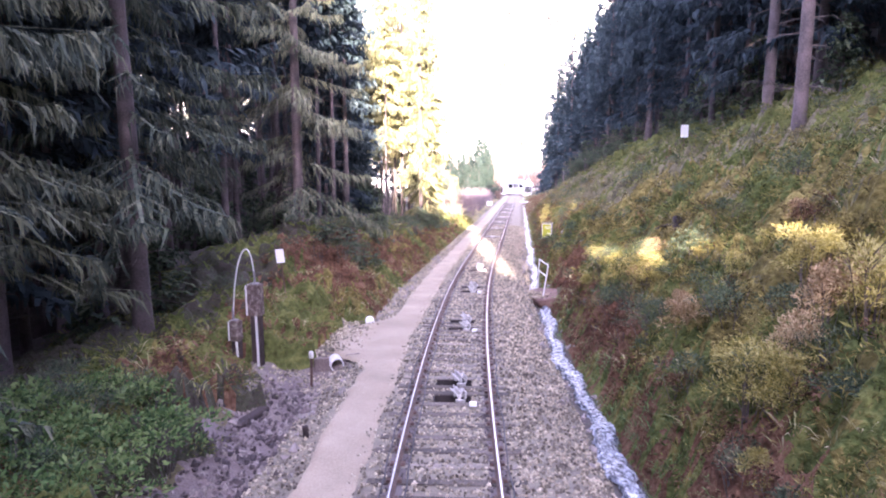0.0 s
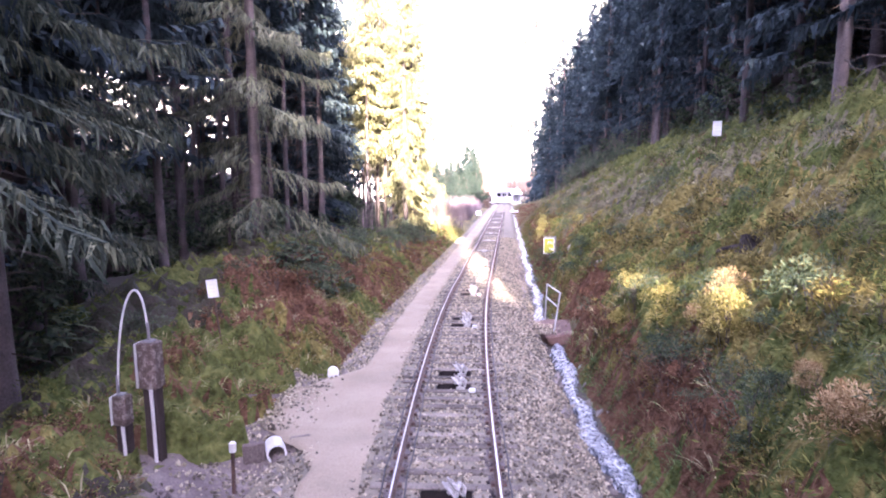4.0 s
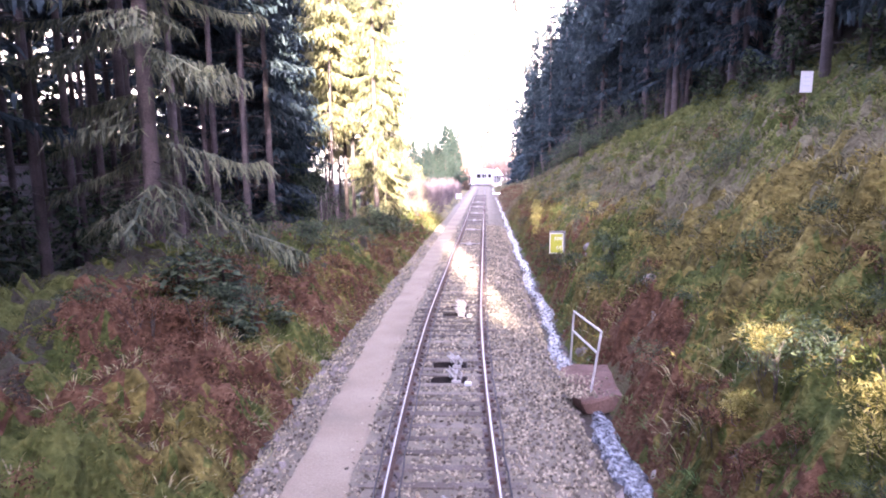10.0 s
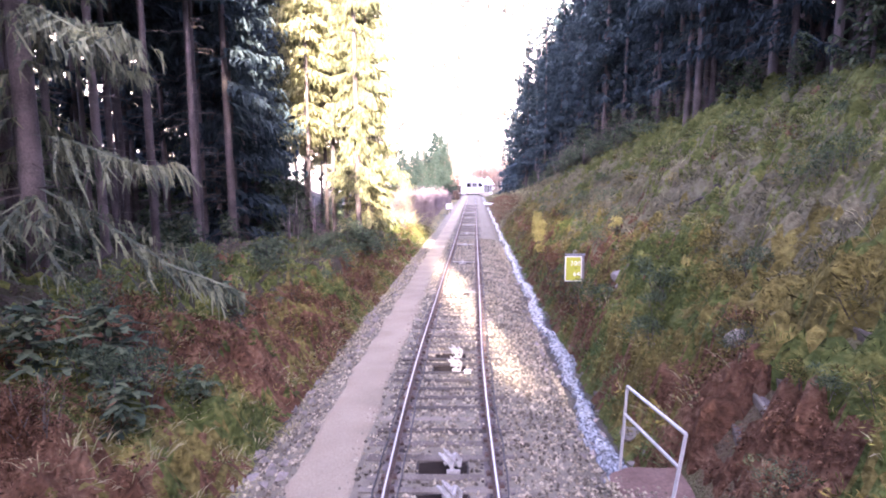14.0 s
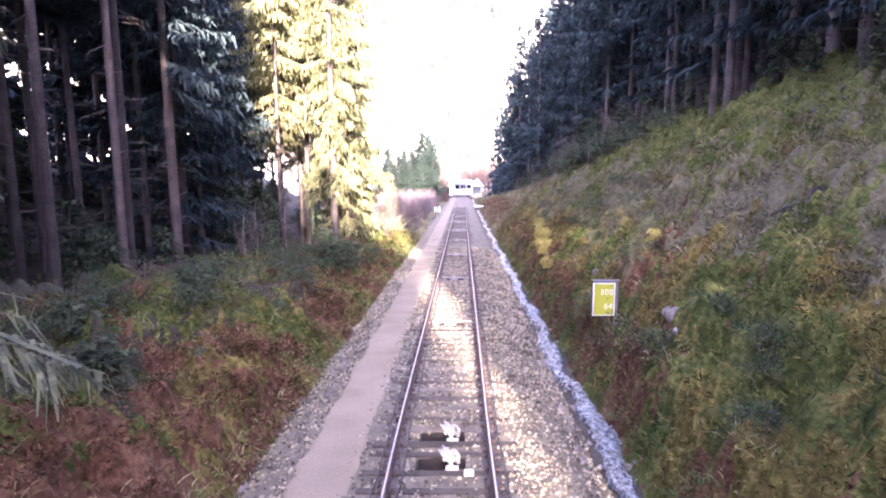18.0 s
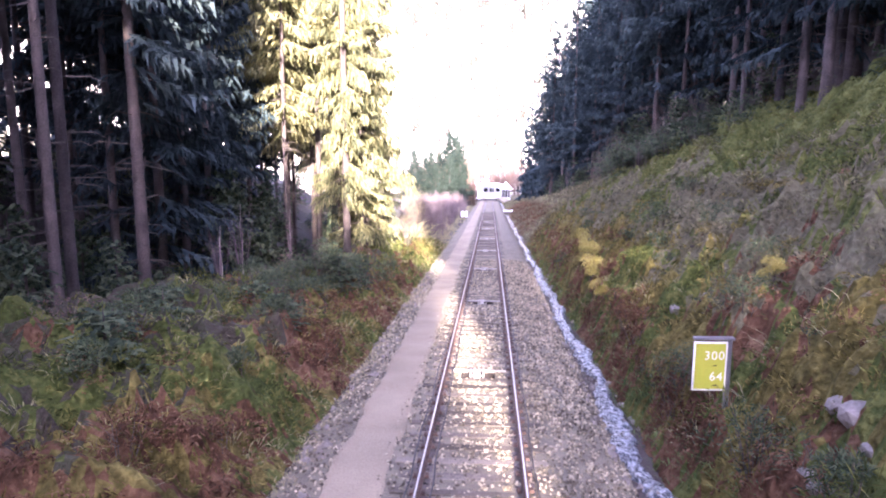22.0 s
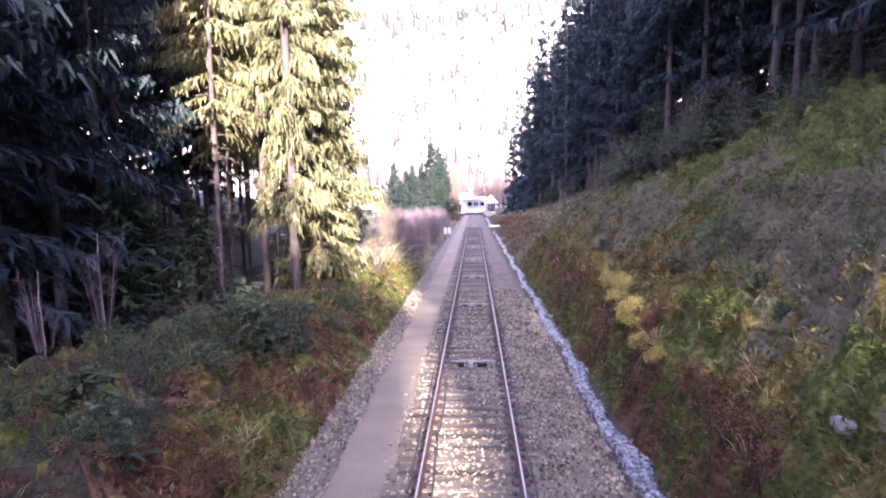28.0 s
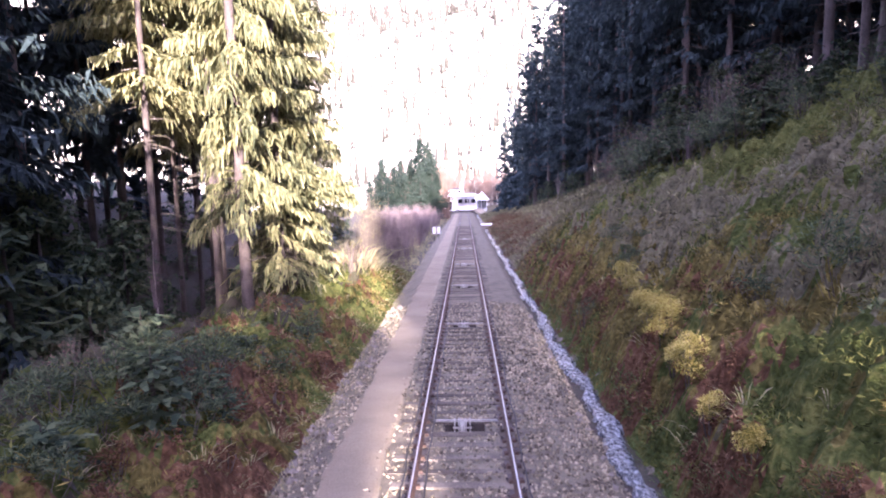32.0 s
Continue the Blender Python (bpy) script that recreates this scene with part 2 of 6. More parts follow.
def water_material():
    m = bpy.data.materials.new("running water")
    m.use_nodes = True
    n, l = m.node_tree.nodes, m.node_tree.links
    p = n["Principled BSDF"]
    geo = n.new("ShaderNodeNewGeometry")
    mp = n.new("ShaderNodeMapping")
    mp.inputs["Scale"].default_value = (1.0, 0.55, 1.0)
    nz = n.new("ShaderNodeTexNoise")
    nz.inputs["Scale"].default_value, nz.inputs["Detail"].default_value, nz.inputs["Roughness"].default_value = 11, 6, 0.7
    l.new(geo.outputs["Position"], mp.inputs[0]), l.new(mp.outputs[0], nz.inputs["Vector"])
    r = n.new("ShaderNodeValToRGB")
    r.color_ramp.elements[0].position, r.color_ramp.elements[0].color = 0.5, (0.05, 0.056, 0.066, 1)
    r.color_ramp.elements[1].position, r.color_ramp.elements[1].color = 0.63, (0.42, 0.44, 0.47, 1)
    l.new(nz.outputs[0], r.inputs[0]), l.new(r.outputs[0], p.inputs["Base Color"])
    r2 = n.new("ShaderNodeValToRGB")
    r2.color_ramp.elements[0].position, r2.color_ramp.elements[0].color = 0.44, (0.25, 0.25, 0.25, 1)
    r2.color_ramp.elements[1].position, r2.color_ramp.elements[1].color = 0.62, (0.6, 0.6, 0.6, 1)
    l.new(nz.outputs[0], r2.inputs[0]), l.new(r2.outputs[0], p.inputs["Roughness"])
    b = n.new("ShaderNodeBump")
    b.inputs["Strength"].default_value, b.inputs["Distance"].default_value = 0.9, 0.05
    l.new(nz.outputs[0], b.inputs["Height"]), l.new(b.outputs[0], p.inputs["Normal"])
    return m


WATER = water_material()

# ---- plan: the line of the track and the lie of the land ----
GRADE = 0.0643
rng = np.random.default_rng(7)


def xc(y):
    """x of the track's centre line: a gentle right-hand curve, then straight."""
    y = np.asarray(y, float)
    return np.where(y < 43, -0.1 + 0.00137 * y * y, 2.433 + 0.1157 * (y - 43))


def zr(y):
    """Height of the rail heads: falling ahead, steeper behind the start, level at the station."""
    y = np.asarray(y, float)
    z = np.where(y < -10, GRADE * 10 + 0.2 * np.minimum(-10 - y, 220), -GRADE * y)
    return np.where(y > 236, -GRADE * 236, z)


def wobble(x, y, s, seed=0.0):
    """Smooth cheap noise of about -1 to 1 at a wavelength of s metres."""
    a = np.sin(x / s * 2.1 + 1.3 * np.sin(y / s * 1.7 + seed) + seed)
    b = np.sin(y / s * 2.3 + 1.1 * np.sin(x / s * 1.9 + 2 * seed) + 2.7 * seed)
    return 0.5 * (a + b)


def fuzz(x, y, s, seed=0):
    """Smooth value noise of 0 to 1 with cells of s metres."""
    x, y = np.asarray(x, float) / s, np.asarray(y, float) / s
    i, j = np.floor(x), np.floor(y)
    fx, fy = x - i, y - j
    fx, fy = fx * fx * (3 - 2 * fx), fy * fy * (3 - 2 * fy)
    table = np.random.default_rng(1000 + seed).random((128, 128))
    i, j = i.astype(int), j.astype(int)
    pick = lambda a, b: table[a % 128, b % 128]
    return (pick(i, j) * (1 - fx) + pick(i + 1, j) * fx) * (1 - fy) + (pick(i, j + 1) * (1 - fx) + pick(i + 1, j + 1) * fx) * fy


RIGHT_U = [0, 2.2, 2.7, 3.0, 3.92, 4.2, 4.55, 5.05, 5.6, 6.3, 8.6, 11.7, 14.5, 20, 30, 60, 120, 300, 2500]
RIGHT_V = [-0.75, -0.7, -0.6, -0.76, -0.76, -0.3, 0.35, 1.1, 1.8, 2.4, 4.6, 6.7, 8.4, 11.5, 18, 40, 70, 120, 150]
LEFT_U = [0, 2.6, 2.9, 3.5, 4.0, 4.6, 5.5, 7.0, 9.0, 12, 16, 22, 30, 60, 150, 2500]
LEFT_V = [-0.75, -0.75, -0.45, -0.55, -0.75, -0.5, 0.0, 0.35, 0.35, 0.2, -0.4, -1.2, -2.0, -4.5, -9, -12]


def ground_v(u, y):
    """Height of the land above the rails at u metres to the right of the track."""
    u, y = np.asarray(u, float), np.asarray(y, float)
    far = np.interp(y, [-400, 85, 110, 170, 236, 300], [1, 1, 0.75, 0.42, 0.06, 0.0])
    r = np.interp(u, RIGHT_U, RIGHT_V)
    r = np.where(u > 4.0, -0.3 + (r + 0.3) * far, r)
    w = -u
    l = np.interp(w, LEFT_U, LEFT_V)
    hump = np.interp(y, [0, 12, 22, 32, 46, 54, 60, 70, 76, 110, 150], [-0.4, -0.6, -0.35, 1.55, 1.5, 0.95, 0.5, -0.15, -0.35, -0.2, 0.0]) * np.interp(w, [3.6, 6.0, 9.5, 14, 24], [0, 0.5, 1, 1, 0.3])
    flat = np.interp(y, [19.3, 20.1, 24.6, 25.6], [0, 1, 1, 0]) * np.interp(w, [2.9, 3.2, 4.4, 5.5], [0, 1, 1, 0])
    l = l + hump + np.interp(w, [9, 12, 18, 25, 40, 80], [0, -0.5, -2.2, -4.5, -8, -14]) * np.interp(y, [46, 62, 110, 165], [0, 1, 1, 0.1])
    l = l * (1 - flat) + (-0.32) * flat
    left_far = np.interp(y, [-400, 100, 160, 300], [1, 1, 0.35, 0.1])
    l = np.where(w > 12, l * left_far, l)
    # the wooded ridge west of the cutting
    ridge = np.interp(w, [13, 20, 28, 40, 60, 150, 400], [-6, 1.0, 5.2, 7.2, 7.8, 5, -9]) - np.interp(y, [-60, -20, 128, 165], [9, 0, 0, 22])
    l = np.where(w > 13, np.maximum(l, ridge), l)
    v = np.where(u > 0, r, l)
    rough = np.interp(np.abs(u), [3.8, 5.0, 9], [0, 0.12, 0.22])
    v = v + np.interp(np.abs(u), [4.3, 5.2, 16, 20], [0, 0.09, 0.09, 0]) * (wobble(u, y, 0.33, 4.4) + wobble(u, y, 0.24, 5.9))
    v = v + rough * (wobble(u, y, 1.6, 0.4) * 0.6 + wobble(u, y, 0.7, 1.7) * 0.35 + wobble(u, y, 4.5, 2.2))
    return v


def land(x, y):
    """World height of the land."""
    x, y = np.asarray(x, float), np.asarray(y, float)
    z = zr(y) + ground_v(x - xc(y), y)
    hill = np.interp(y, [285, 340, 700, 900, 2500], [0, 8, 190, 250, 260]) * (1 + 0.12 * wobble(x, y, 90, 0.3))
    # unseen hill behind the start, added to block the low sun, closes the cutting
    back = -GRADE * y + np.interp(y, [-400, -120, -62, -44, -30, -16], [80, 30, 17.5, 14.2, 7, -60]) + 0.5 * wobble(x, y, 3.0, 0.7)
    return np.where(y < -16, np.maximum(z, back), z) + hill


def P(u, y, v):
    """World place u metres right of the track, v metres above the rails."""
    return Vector((float(xc(y)) + u, y, float(zr(y)) + v))


def on_land(u, y, dv=0.0):
    x = float(xc(y)) + u
    return Vector((x, y, float(land(x, y)) + dv))


# boughs of the unseen woods behind are cut away to shape the sun patches
def sun_gap(x, y, z):
    """True where a place of that wood is left open for a set patch of sun ahead."""
    up = math.tan(radians(SUN_EL)) - GRADE
    sx = x - SUN_DX * (y + 45)
    sv = z + GRADE * y + up * (y + 45)
    n1 = 0.35 * np.sin(sx * 2.3 + 1.0) + 0.3 * np.sin(sv * 1.9 + sx * 1.3)
    n2 = 0.25 * np.sin(sv * 2.7) + 0.2 * np.sin(sv * 5.1 + 1)
    left = np.interp(sv, [19, 21.3, 22.3, 24.2, 25.1, 26, 27, 28, 29.5], [5.3, 5.4, 5.8, 6.4, 6.9, 7.2, 7.7, 7.8, 7.0])
    right = np.interp(sv, [19, 20.1, 21.3, 22.4, 24, 25.2, 26, 26.8, 28, 29.5], [7.4, 8.2, 8.8, 8.2, 8.3, 8.1, 7.9, 8.2, 8.7, 8.3])
    track_patch = (sx > left + 0.3 * n2) & (sx < right + 0.3 * n2) & (sv > 19.6 + 0.6 * n1) & (sv < 29.5)
    path_strip = (sx > 6.7 + 0.4 * n2) & (sx < np.interp(sv, [29, 31, 32.5, 34], [8.3, 8.6, 8.6, 7.9]) + 0.5 * n2) & (sv > 29.0) & (sv < 45)
    bushes = (sx > 8.1 + 0.5 * n2) & (sx < 9.4 + 0.5 * n2) & (sv > 17.6 + 0.3 * n1) & (sv < 19.7 + 0.3 * n1)
    slope = sv - 1.15 * sx + 0.15 * n2
    bushes |= (sx > 7.6) & (sx < 10.0) & (slope > 5.5) & (slope < 7.15) & (np.sin(sx * 5.3 + 1.0) + np.sin(sv * 6.7 + 2.0 * sx) > -0.35)
    track_patch &= (sv > 23.5) | (np.sin(sx * 3.7 + 0.6) + np.sin(sv * 6.1 + 1.7 * sx) + np.sin(sx * 11.3 - sv * 3.9) > -0.9)
    rim = sv - 24.4 - 1.55 * (sx - 12.1) + 0.5 * n2
    bank_strip = (rim > -0.45) & (rim < 1.0) & (sx > 11.8) & (sx < 15.4)
    return track_patch | path_strip | bushes | bank_strip


# ---- builders ----
def mesh_np(name, verts, faces, smooth=False):
    """A mesh from arrays of places and of triangles or quads."""
    verts, faces = np.asarray(verts, np.float32), np.asarray(faces, np.int32)
    me = bpy.data.meshes.new(name)
    k = faces.shape[1]
    me.vertices.add(len(verts))
    me.vertices.foreach_set("co", verts.ravel())
    me.loops.add(faces.size)
    me.loops.foreach_set("vertex_index", faces.ravel())
    me.polygons.add(len(faces))
    me.polygons.foreach_set("loop_start", np.arange(len(faces), dtype=np.int32) * k)
    me.polygons.foreach_set("use_smooth", np.full(len(faces), smooth))
    me.update(calc_edges=True)
    me.validate()
    return me


def add_mesh(name, me, material, parent=None, label="", m=None):
    if not me.materials:
        me.materials.append(material)
    ob = new(name, me)
    if parent is not None:
        ob.parent = parent
    if m is not None:
        ob.matrix_basis = m
    if label:
        ob["label"] = label
    return ob


def part(name, bm, material, parent=None, label="", smooth=False):
    me = bpy.data.meshes.new(name)
    bm.to_mesh(me)
    bm.free()
    if smooth:
        me.polygons.foreach_set("use_smooth", np.ones(len(me.polygons), bool))
    return add_mesh(name, me, material, parent, label)


def thing(name, place, label, category, group="", kind="", rz=0.0):
    e = new(name)
    e.matrix_basis = Matrix.Translation(place) @ pose(0, 0, 0, 0, 0, rz)
    return tagged(e, label, category, group, kind)


def box(bm, cx, cy, cz, sx, sy, sz, bevel=0.0, m=None):
    r = bmesh.ops.create_cube(bm, size=1.0)
    vs = r["verts"]
    bmesh.ops.scale(bm, vec=(sx, sy, sz), verts=vs)
    if bevel:
        es = list({e for v in vs for e in v.link_edges})
        out = bmesh.ops.bevel(bm, geom=es, offset=bevel, segments=1, affect="EDGES")
        vs = list({v for f in out["faces"] for v in f.verts} | {v for v in vs if v.is_valid})
    bmesh.ops.translate(bm, vec=(cx, cy, cz), verts=vs)
    if m is not None:
        bmesh.ops.transform(bm, matrix=m, verts=vs)
    return vs


def tube(bm, points, radius, sides=8, taper=1.0):
    """A round bar along a line of places."""
    pts = [Vector(p) for p in points]
    rings = []
    for i, p in enumerate(pts):
        d = (pts[min(i + 1, len(pts) - 1)] - pts[max(i - 1, 0)]).normalized()
        a = d.orthogonal().normalized() if abs(d.z) < 0.9 else d.cross(Vector((0, 1, 0))).normalized()
        b = d.cross(a)
        r = radius * (1 + (taper - 1) * i / (len(pts) - 1))
        rings.append([bm.verts.new(p + r * (math.cos(6.2832 * k / sides) * a + math.sin(6.2832 * k / sides) * b)) for k in range(sides)])
    for r0, r1 in zip(rings, rings[1:]):
        best = min(range(sides), key=lambda s: (r0[0].co - r1[s].co).length)
        for k in range(sides):
            bm.faces.new((r0[k], r0[(k + 1) % sides], r1[(k + 1 + best) % sides], r1[(k + best) % sides]))
    bm.faces.new(rings[0]), bm.faces.new(rings[-1])
    bmesh.ops.recalc_face_normals(bm, faces=bm.faces)


def sheet(us, ys, vfun, hole=None):
    """Quads over a grid of u and y, at the height vfun(u, y) above the rails; hole(u, y) leaves out cells."""
    U, Y = np.meshgrid(us, ys)
    V = vfun(U, Y)
    pts = np.stack([xc(Y) + U, Y, zr(Y) + V], -1).reshape(-1, 3)
    n = len(us)
    i, j = np.meshgrid(np.arange(n - 1), np.arange(len(ys) - 1))
    a = (j * n + i).ravel()
    quads = np.stack([a, a + 1, a + n + 1, a + n], -1)
    if hole is not None:
        cu, cy = (U[:-1, :-1] + U[1:, 1:]) / 2, (Y[:-1, :-1] + Y[1:, 1:]) / 2
        quads = quads[~hole(cu, cy).ravel()]
    return pts, quads

# ---- ground: one sheet to the horizon ----
def spread(*spans):
    out = []
    for a, b, step in spans:
        out.extend(np.arange(a, b, step))
    return np.array(out + [spans[-1][1]])


gu = spread((-1500, -300, 200), (-300, -60, 30), (-60, -24, 4), (-24, -11, 1.0), (-11, -2.4, 0.35), (-2.4, 2.4, 1.2), (2.4, 15, 0.3), (15, 24, 1.0), (24, 60, 4), (60, 300, 30), (300, 1500, 200))
gy = spread((-500, -120, 40), (-120, 0, 6), (0, 4, 1), (4, 82, 0.4), (82, 140, 1.2), (140, 290, 5), (290, 800, 20), (800, 2500, 200))
GU, GY = np.meshgrid(gu, gy)
GX = xc(GY) + GU
gp = np.stack([GX, GY, land(GX, GY)], -1).reshape(-1, 3)
n = len(gu)
gi, gj = np.meshgrid(np.arange(n - 1), np.arange(len(gy) - 1))
ga = (gj * n + gi).ravel()
gq = np.stack([ga, ga + 1, ga + n + 1, ga + n], -1)
me = mesh_np("ground", gp, gq, smooth=True)
me.materials.append(SOIL), me.materials.append(HILLGROUND), me.materials.append(HEATH), me.materials.append(MUD)
cy = gp[gq][:, :, 1].mean(1)
cxx = gp[gq][:, :, 0].mean(1)
cu = cxx - xc(cy)
me.polygons.foreach_set("material_index", np.where(cy > 262, 1, np.where((cu < -2.0) & (cu > -5.6 + 0.5 * np.sin(cy * 2.3)) & (cy > 5) & (cy < 26), 3, np.where(((cu > 3.9) & (cu < 15.5)) | ((cu < -4.2) & (cu > -9.0)), 2, 0))).astype(np.int32))
ground = add_mesh("ground", me, SOIL)
tagged(ground, "brown forest soil with moss sloping beside the track", "ground", kind="structure")

# ---- track bed ----
PITS = [7.9, 9.2, 15.55, 16.85, 23.3, 24.6, 31.4, 32.7, 39.1, 40.4]
FLATPITS = [51.2, 62.35, 73.8, 85.0, 96.6, 111.0, 125.0]
PITHALF = 0.27


def in_pit(u, y):
    hit = np.zeros(np.shape(u), bool)
    for p in PITS + FLATPITS:
        hit |= (np.abs(y - p) < PITHALF) & (u > -0.45) & (u < 0.45)
    return hit


def bed_v(u, y):
    a = np.abs(u)
    base = np.interp(a, [0, 1.3, 1.9, 2.6, 3.2, 3.8], [-0.215, -0.21, -0.245, -0.36, -0.85, -1.3])
    left = np.interp(-u, [1.3, 2.7, 3.1, 3.6, 4.0], [-0.21, -0.225, -0.36, -0.52, -0.85])
    v = np.where(u < -1.3, left, base)
    return v + 0.02 * wobble(u, y, 0.5, 0.9) * (a > 1.3) + 0.05 * wobble(u, y, 1.4, 3.1) * (a > 2.6)


edges = sorted({round(p + s * PITHALF, 3) for p in PITS + FLATPITS for s in (-1, 1)})
bed_y = np.array(sorted(set(np.round(np.concatenate([np.arange(-14, 4, 2), np.arange(4, 90, 0.35), np.arange(90, 240, 2.0)]), 3)) | set(edges)))
bed_u = np.concatenate([np.arange(-4.0, -1.2, 0.2), [-1.1, -0.93, -0.76, -0.45, -0.2, 0, 0.2, 0.45, 0.76, 0.93, 1.1], np.arange(1.3, 3.35, 0.2)])
pts, quads = sheet(bed_u, bed_y, bed_v, in_pit)
bed_mesh = mesh_np("ballast_bed", pts, quads, True)
bed_mesh.materials.append(BALLAST), bed_mesh.materials.append(RAILSIDE)
mid_u = pts[quads].mean(1)
mid_u = np.abs(np.abs(mid_u[:, 0] - xc(mid_u[:, 1])) - 0.93)
bed_mesh.polygons.foreach_set("material_index", (mid_u < 0.17).astype(np.int32))
bed = add_mesh("ballast_bed", bed_mesh, BALLAST)
tagged(bed, "grey-brown crushed stone ballast bed under the track", "ballast", kind="structure")

# path beside the track, with ragged edges
path_y = np.concatenate([np.arange(-10, 90, 0.25), np.arange(90, 236, 2.0)])
rows_v = []
K = 15
for y in path_y:
    lo = -2.74 + 0.06 * float(wobble(y, 3.0, 1.1, 0.2)) + 0.05 * float(wobble(y, 1.0, 0.35, 0.8))
    lo -= (1.75 + 0.07 * math.sin(y * 2.9) + 0.05 * math.sin(y * 7.1)) * float(np.interp(y, [18.2, 19.4, 20.6, 23.2, 25.4], [0, 0.25, 0.85, 1, 0]))
    hi = -1.47 + 0.07 * float(wobble(y, 8.0, 1.3, 1.2)) + 0.03 * float(wobble(y, 2.0, 0.45, 2.8))
    for k in range(K):
        u = lo + (hi - lo) * k / (K - 1)
        edge = min(k, K - 1 - k)
        v = float(bed_v(np.array(u), np.array(y))) if u > -2.75 else -0.25
        rows_v.append((float(xc(y)) + u, y, float(zr(y)) + max(v, -0.3) + (0.035 if edge else -0.06) + 0.003 * float(wobble(u, y, 0.4, 1.0))))
i, j = np.meshgrid(np.arange(K - 1), np.arange(len(path_y) - 1))
a = (j * K + i).ravel()
footpath = add_mesh("path", mesh_np("path", rows_v, np.stack([a, a + 1, a + K + 1, a + K], -1), True), PATH)
tagged(footpath, "smooth beige gravel footpath beside the railway track", "path", kind="structure")

# stream in the ditch
sy = np.concatenate([np.arange(-10, 28.2, 0.12), np.arange(28.2, 90, 0.15), np.arange(90, 236, 1.0)])
K = 9
rows_v = []
for y in sy:
    mid = 3.42 + 0.1 * math.sin(y * 0.5) + 0.07 * math.sin(y * 1.7 + 1) + 0.14 * math.exp(-((y - 43.0) / 2.0) ** 2)
    half = 0.23 + 0.06 * math.sin(y * 0.9 + 2) + 0.04 * math.sin(y * 3.1) + 0.04 * math.sin(y * 7.3) + 0.035 * math.sin(y * 13.9 + 1)
    if y > 75:
        half *= 0.75
    for k in range(K):
        u = mid + half * (2 * k / (K - 1) - 1)
        v = -0.62 + 0.014 * math.sin(y * 7.1 + u * 11) + 0.012 * math.sin(y * 15.7 - u * 19) + 0.025 * math.sin(y * 2.3)
        if k in (0, K - 1):
            v -= 0.12
        rows_v.append((float(xc(y)) + u, y, float(zr(y)) + v))
i, j = np.meshgrid(np.arange(K - 1), np.arange(len(sy) - 1))
a = (j * K + i).ravel()
stream = add_mesh("stream", mesh_np("stream", rows_v, np.stack([a, a + 1, a + K + 1, a + K], -1), True), WATER)
tagged(stream, "narrow foaming stream running down a ditch beside the ballast", "stream", kind="structure")

# ---- rails, cables ----
track = thing("railway_track", (0, 0, 0), "single broad-gauge railway track on old wooden sleepers", "railway track", kind="structure")
rail_y = np.concatenate([np.arange(-14, 90, 1.0), np.arange(90, 238, 4.0)])


def sweep(profile, u0, ys, v0=0.0, wave=None):
    """A bar of the given u, v outline along the track."""
    k = len(profile)
    vs, fs = [], []
    for j, y in enumerate(ys):
        du, dv = wave(y) if wave else (0, 0)
        x, z = float(xc(y)) + u0 + du, float(zr(y)) + v0 + dv
        vs.extend((x + a, y, z + b) for a, b in profile)
        if j:
            for i in range(k):
                p, q = (j - 1) * k + i, (j - 1) * k + (i + 1) % k
                fs.append((p, q, q + k, p + k))
    return np.array(vs), np.array(fs)


body = [(-0.065, -0.16), (0.065, -0.16), (0.065, -0.148), (0.012, -0.125), (0.012, -0.045), (0.035, -0.035), (0.035, -0.006), (-0.035, -0.006), (-0.035, -0.035), (-0.012, -0.045), (-0.012, -0.125), (-0.065, -0.148)]
head_top = [(-0.016, -0.007), (0.016, -0.007), (0.012, 0.002), (-0.012, 0.002)]
for side in (-0.93, 0.93):
    rail = add_mesh("rail", mesh_np("rail", *sweep(body, side, rail_y)), RUST, track, "rusty steel rail with a polished head")
    add_mesh("rail_head", mesh_np("rail_head", *sweep(head_top, side, rail_y)), RAILTOP, rail, "bright polished rail head")
circle = [(0.016 * math.cos(t * math.pi / 3), 0.016 * math.sin(t * math.pi / 3)) for t in range(6)]
cab_y = np.arange(-6, 170, 0.45)
for u0, ph in ((-1.13, 0.3), (-0.70, 1.1), (1.14, 2.0)):
    ob = add_mesh("cable", mesh_np("cable", *sweep(circle, u0, cab_y, -0.135, lambda y: (0.018 * math.sin(y * 1.3 + ph) + 0.012 * math.sin(y * 4.1 + ph), 0.012 * math.sin(y * 2.9 + ph)))), CABLE, track, "thin black cable clipped along the rail")

